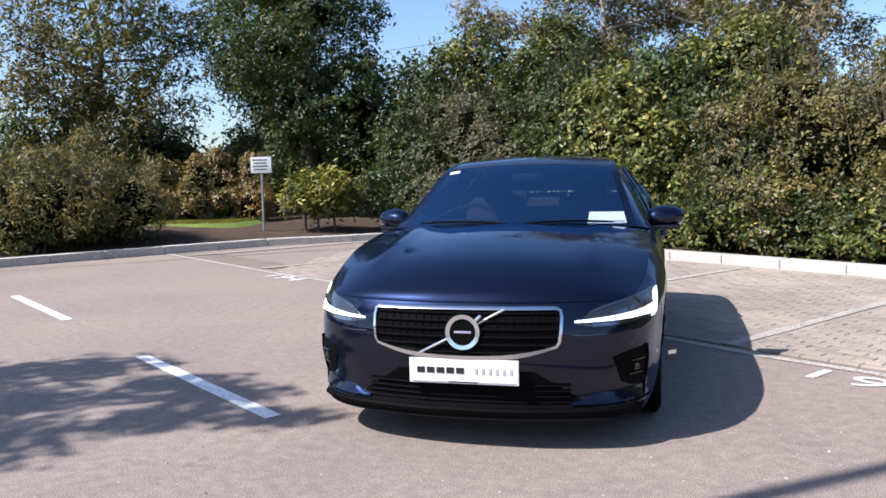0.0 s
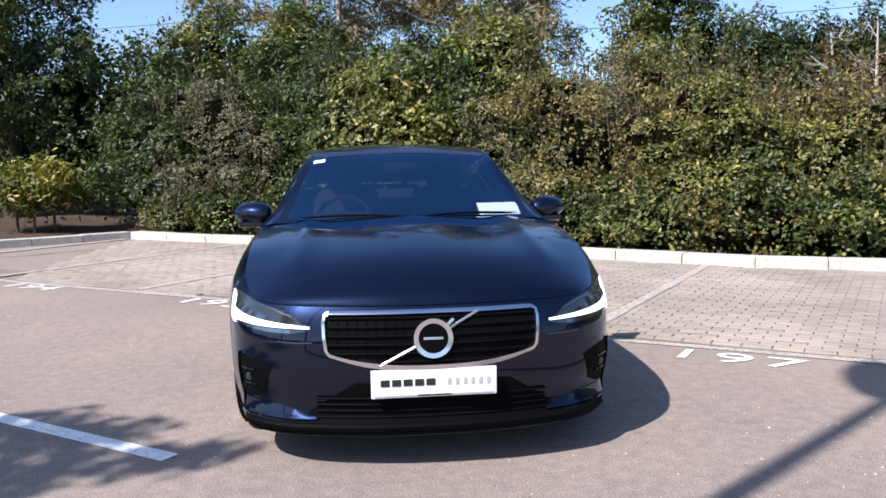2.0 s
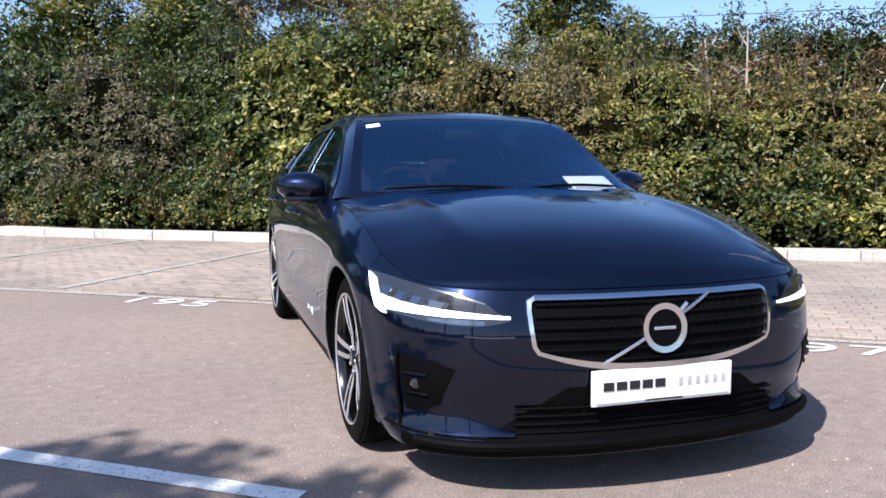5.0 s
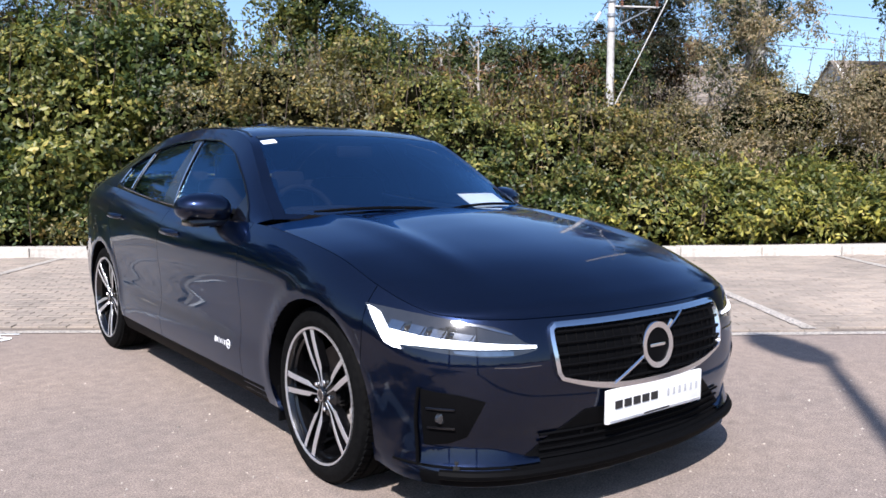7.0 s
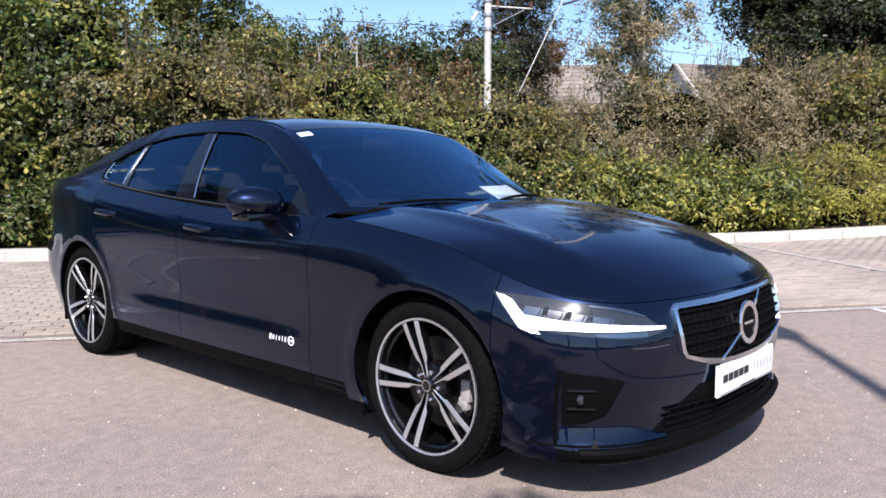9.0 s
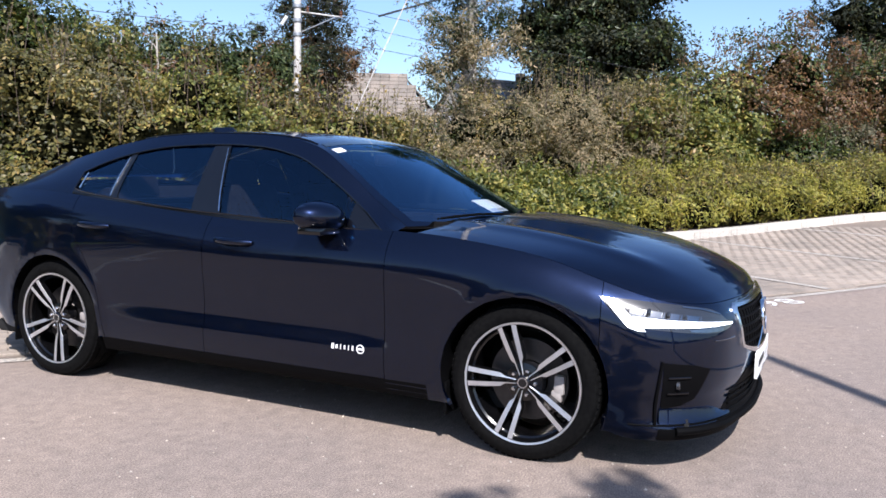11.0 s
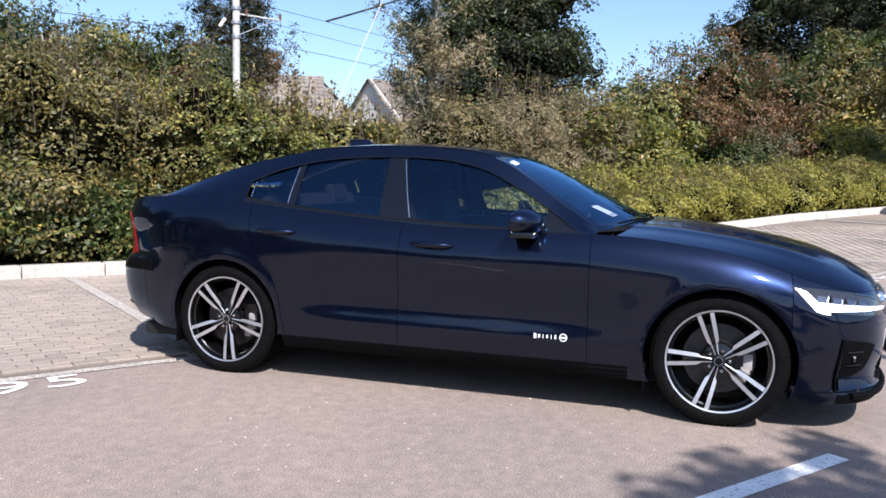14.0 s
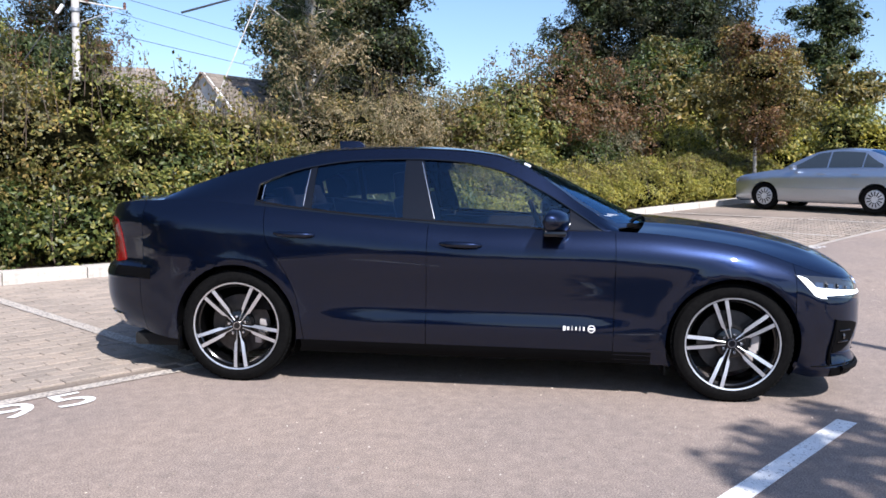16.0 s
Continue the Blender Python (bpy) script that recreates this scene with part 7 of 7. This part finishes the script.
# row of dark cypresses far behind, along the railway
for i in range(24):
    f = i / 23
    x, y = 12.0 + 10.0 * f, 22.3 - 5.4 * f
    h = 5.5 + 0.25 * math.sin(i * 2.1)
    dense_tree("cypress", "flat-topped dark conifer with brown dead patches in a row", (x, y), h, 1.35, M_NEEDLE, 6000, 0.17, 0.05, (M_LEAF_RUST if i in (3, 8, 12, 16, 17, 20, 21) else M_LEAF_DARK), 0.35, 0.14, m=6, slim=0.35, seed=30 + i)
tree("bare_tree", "half-dead tree with bare pale branches", (14.3, 16.0), 5.4, 0.8, M_LEAF_RUST, 300, 0.12, 0.10, 0.3, M_PALE_BARK, seed=28, limbs=7)
tree("bare_tree", "half-dead tree with bare pale branches", (13.4, 16.8), 5.2, 1.1, M_LEAF_RUST, 500, 0.12, 0.12, 0.3, M_PALE_BARK, seed=18, limbs=9)
tree("larch", "tall brown-green conifer with drooping sprays beside the line pole", (27.2, 19.7), 11.0, 2.5, M_PINE, 30000, 0.19, 0.2, 0.12, second=M_LEAF_RUST, share=0.5, seed=19, limbs=26, slim=0.25, tight=0.45, core=0.4)
tree("feathery_tree", "pale-trunked tree with thin feathery grey-green foliage", (10.6, 4.1), 6.6, 1.05, M_LEAF_GREY, 26000, 0.08, 0.10, 0.14, M_PALE_BARK, second=M_NEEDLE, share=0.6, seed=20, limbs=24, tight=0.4, slim=0.3)
for x, y, h, sd in ((44.8, 13.6, 15.0, 21), (46.6, 9.6, 16.5, 61), (44.8, 11.6, 11.0, 62)):
    dense_tree("dark_tree", "tall dark evergreen tree far behind the grey scrub", (x, y), h, 4.1, M_PINE, 36000, 0.26, 0.02, M_NEEDLE, 0.35, 0.35, seed=sd, m=11, core=0.6)
for x, y, h, sd in ((39.6, -3.4, 10.6, 22), (39.2, -6.4, 13.5, 63), (38.6, -9.2, 12.5, 64), (36.0, -8.0, 8.0, 66)):
    dense_tree("pine_tree", "tall dark pine with flat sprays of needles", (x, y), h, 2.9, M_PINE, 30000, 0.22, 0.12, M_NEEDLE, 0.25, 0.26, m=10, slim=0.3, seed=sd, core=0.5)

dense_tree("dark_tree", "dense dark tree below the pines", (31.0, -6.0), 5.6, 2.4, M_LEAF_DARK, 24000, 0.17, 0.05, M_LEAF_OLIVE, 0.3, 0.2, seed=24)
dense_tree("maple_sapling", "staked young tree with green crown turning red on top", (17.7, -6.4), 4.6, 1.75, M_LEAF_OLIVE, 30000, 0.085, 0.36, M_LEAF_RUST, 0.3, 0.05, m=7, bark=M_PALE_BARK, seed=25)
tree("pine_tree", "lone dark pine standing far beyond the car park", (37.1, -14.8), 9.3, 1.7, M_NEEDLE, 16000, 0.2, 0.2, 0.5, seed=26, limbs=11, core=0.8, slim=0.3, tight=0.5)
for i, (x, y, h) in enumerate(((28, -7.5, 4.2), (33, -9.5, 4.0), (31, -13, 4.5), (38, -15.5, 4.6), (45, -14, 5.5), (36, -20, 5.0), (22, -4.5, 3.4))):
    tree("broadleaf_tree", "mixed green tree at the far end of the car park", (x, y), h, 2.0, (M_LEAF_OLIVE, M_LEAF_MID)[i % 2], 9000, 0.2, 0.12, 0.15, second=M_LEAF_DARK, seed=50 + i, limbs=9, core=0.6)
# tree behind the camera's side of the aisle, whose boughs throw the leaf shade
shade_tree()
# green mass closing the view behind the side bed, and the far treeline all round
# needle and dark leaf colours carry the shade under the tall trees
for i, (x, y, h) in enumerate(((-17.5, 11.5, 3.8), (-16.0, 14.0, 3.8), (-13.8, 16.2, 3.4), (-11.6, 18.0, 2.6), (-9.0, 18.8, 2.8), (-6.4, 15.0, 4.6), (-20.0, 8.5, 3.8), (-4.9, 14.6, 4.5))):
    shrub("bed_shrub", "leafy shrub behind the side bed, darkened for shade", [(0, 0, h * 0.3, 1.7, 1.6, h * 0.36), (0.5, 0.2, h * 0.6, 1.3, 1.2, h * 0.34), (-0.6, 0.1, h * 0.55, 1.2, 1.2, h * 0.34)], (M_NEEDLE, M_LEAF_DARK)[i % 2], 9000, 0.13, (x, y), i * 40, shoots=45, shoot_h=0.6, second=M_LEAF_DARK, core=0.5)
for x, y, h in ((21.8, -8.0, 2.4), (21.2, -10.4, 2.6), (20.4, -12.8, 2.5), (24.5, -14.0, 3.0)):
    shrub("leafy_shrub", "leafy green shrub behind the parked silver car", [(0, 0, h * 0.3, 1.4, 1.4, h * 0.4), (0.4, 0.3, h * 0.6, 1.1, 1.1, h * 0.38), (-0.5, -0.6, h * 0.5, 1.1, 1.1, h * 0.4)], M_LEAF_MID, 9000, 0.12, (x, y), 20 * x, shoots=24, shoot_h=0.4, second=M_LEAF_BRIGHT, share=0.35, core=0.6)
_fr = np.random.default_rng(5)
_fl = []
for i in range(150):
    a = 2 * math.pi * i / 150
    r = _fr.uniform(62, 95)
    h = _fr.uniform(2.4, 4.6)
    _fl.append((r * math.cos(a), r * math.sin(a), h * 0.4, _fr.uniform(2.5, 4.5), _fr.uniform(2.5, 4.5), h))
_fp, _fn = shell_points(_fl, 45000, _fr, 0.4)
far_treeline = part("far_treeline", leaf_mesh("far_treeline", _fp, _fn, 0.6 * _fr.uniform(0.6, 1.4, len(_fp)), M_LEAF_DARK, 0.6, 0.0, _fr))
tagged(far_treeline, "distant dark green trees round the car park", "treeline", kind="stuff")
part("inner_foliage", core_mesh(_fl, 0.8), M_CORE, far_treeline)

# ---- paving blocks of the bays, last ----
def block_geometry(tilt=0.0):
    a, b, c, h = 0.0965, 0.0465, 0.0, 0.016
    top = [(-a + 0.004, -b + 0.004, h), (a - 0.004, -b + 0.004, h), (a - 0.004, b - 0.004, h), (-a + 0.004, b - 0.004, h)]
    mid = [(-a, -b, h - 0.004), (a, -b, h - 0.004), (a, b, h - 0.004), (-a, b, h - 0.004)]
    low = [(-a, -b, -0.01), (a, -b, -0.01), (a, b, -0.01), (-a, b, -0.01)]
    f = [(0, 1, 2, 3)] + [(i + 4, (i + 1) % 4 + 4, (i + 1) % 4, i) for i in range(4)] + [(i + 8, (i + 1) % 4 + 8, (i + 1) % 4 + 4, i + 4) for i in range(4)]
    return top + mid + low, f


_gv, _gf = block_geometry()
BLOCK_ME = mesh_of("paving_block", _gv, _gf, M_BRICK, False)
_rot = Matrix.Rotation(math.atan2(ROW.y, ROW.x), 3, "Z")
_far_v, _far_f, _count = [], [], 0
_gva = np.array(_gv)
_rn = np.array(_rot)
_o = Vector((-0.88, 2.05, 0))
for j in range(-4, 62):
    for i in range(-36, 82):
        q = _o + ROW * ((i + 0.5 * (j % 2)) * 0.2) + BACK * (0.06 + j * 0.1)
        if q.y < line_y(FRONT_LINE, q.x) + 0.10 or q.y > line_y(KERB_BACK, q.x) - 0.03 or q.x < -4.4 or q.x > 13.0:
            continue
        z = gz(q.x, q.y) + random.uniform(-0.002, 0.002)
        if -0.9 < q.x < 1.4 and q.y > 2.3 and q.y < 5.2 and _count < 300:
            o = part("paving_block", BLOCK_ME, parent=bay_paving)
            o.matrix_world = Matrix.Translation((q.x, q.y, z)) @ _rot.to_4x4() @ Matrix.Rotation(random.uniform(-0.01, 0.01), 4, "Y")
            _count += 1
        else:
            _far_f += [tuple(len(_far_v) + k for k in f) for f in _gf]
            _far_v += [tuple(r) for r in (_gva @ _rn.T + np.array((q.x, q.y, z)))]
tagged(part("paving_blocks", mesh_of("paving_blocks", _far_v, _far_f, M_BRICK_FAR, False), parent=bay_paving), "tan concrete paving blocks", kind="stuff")
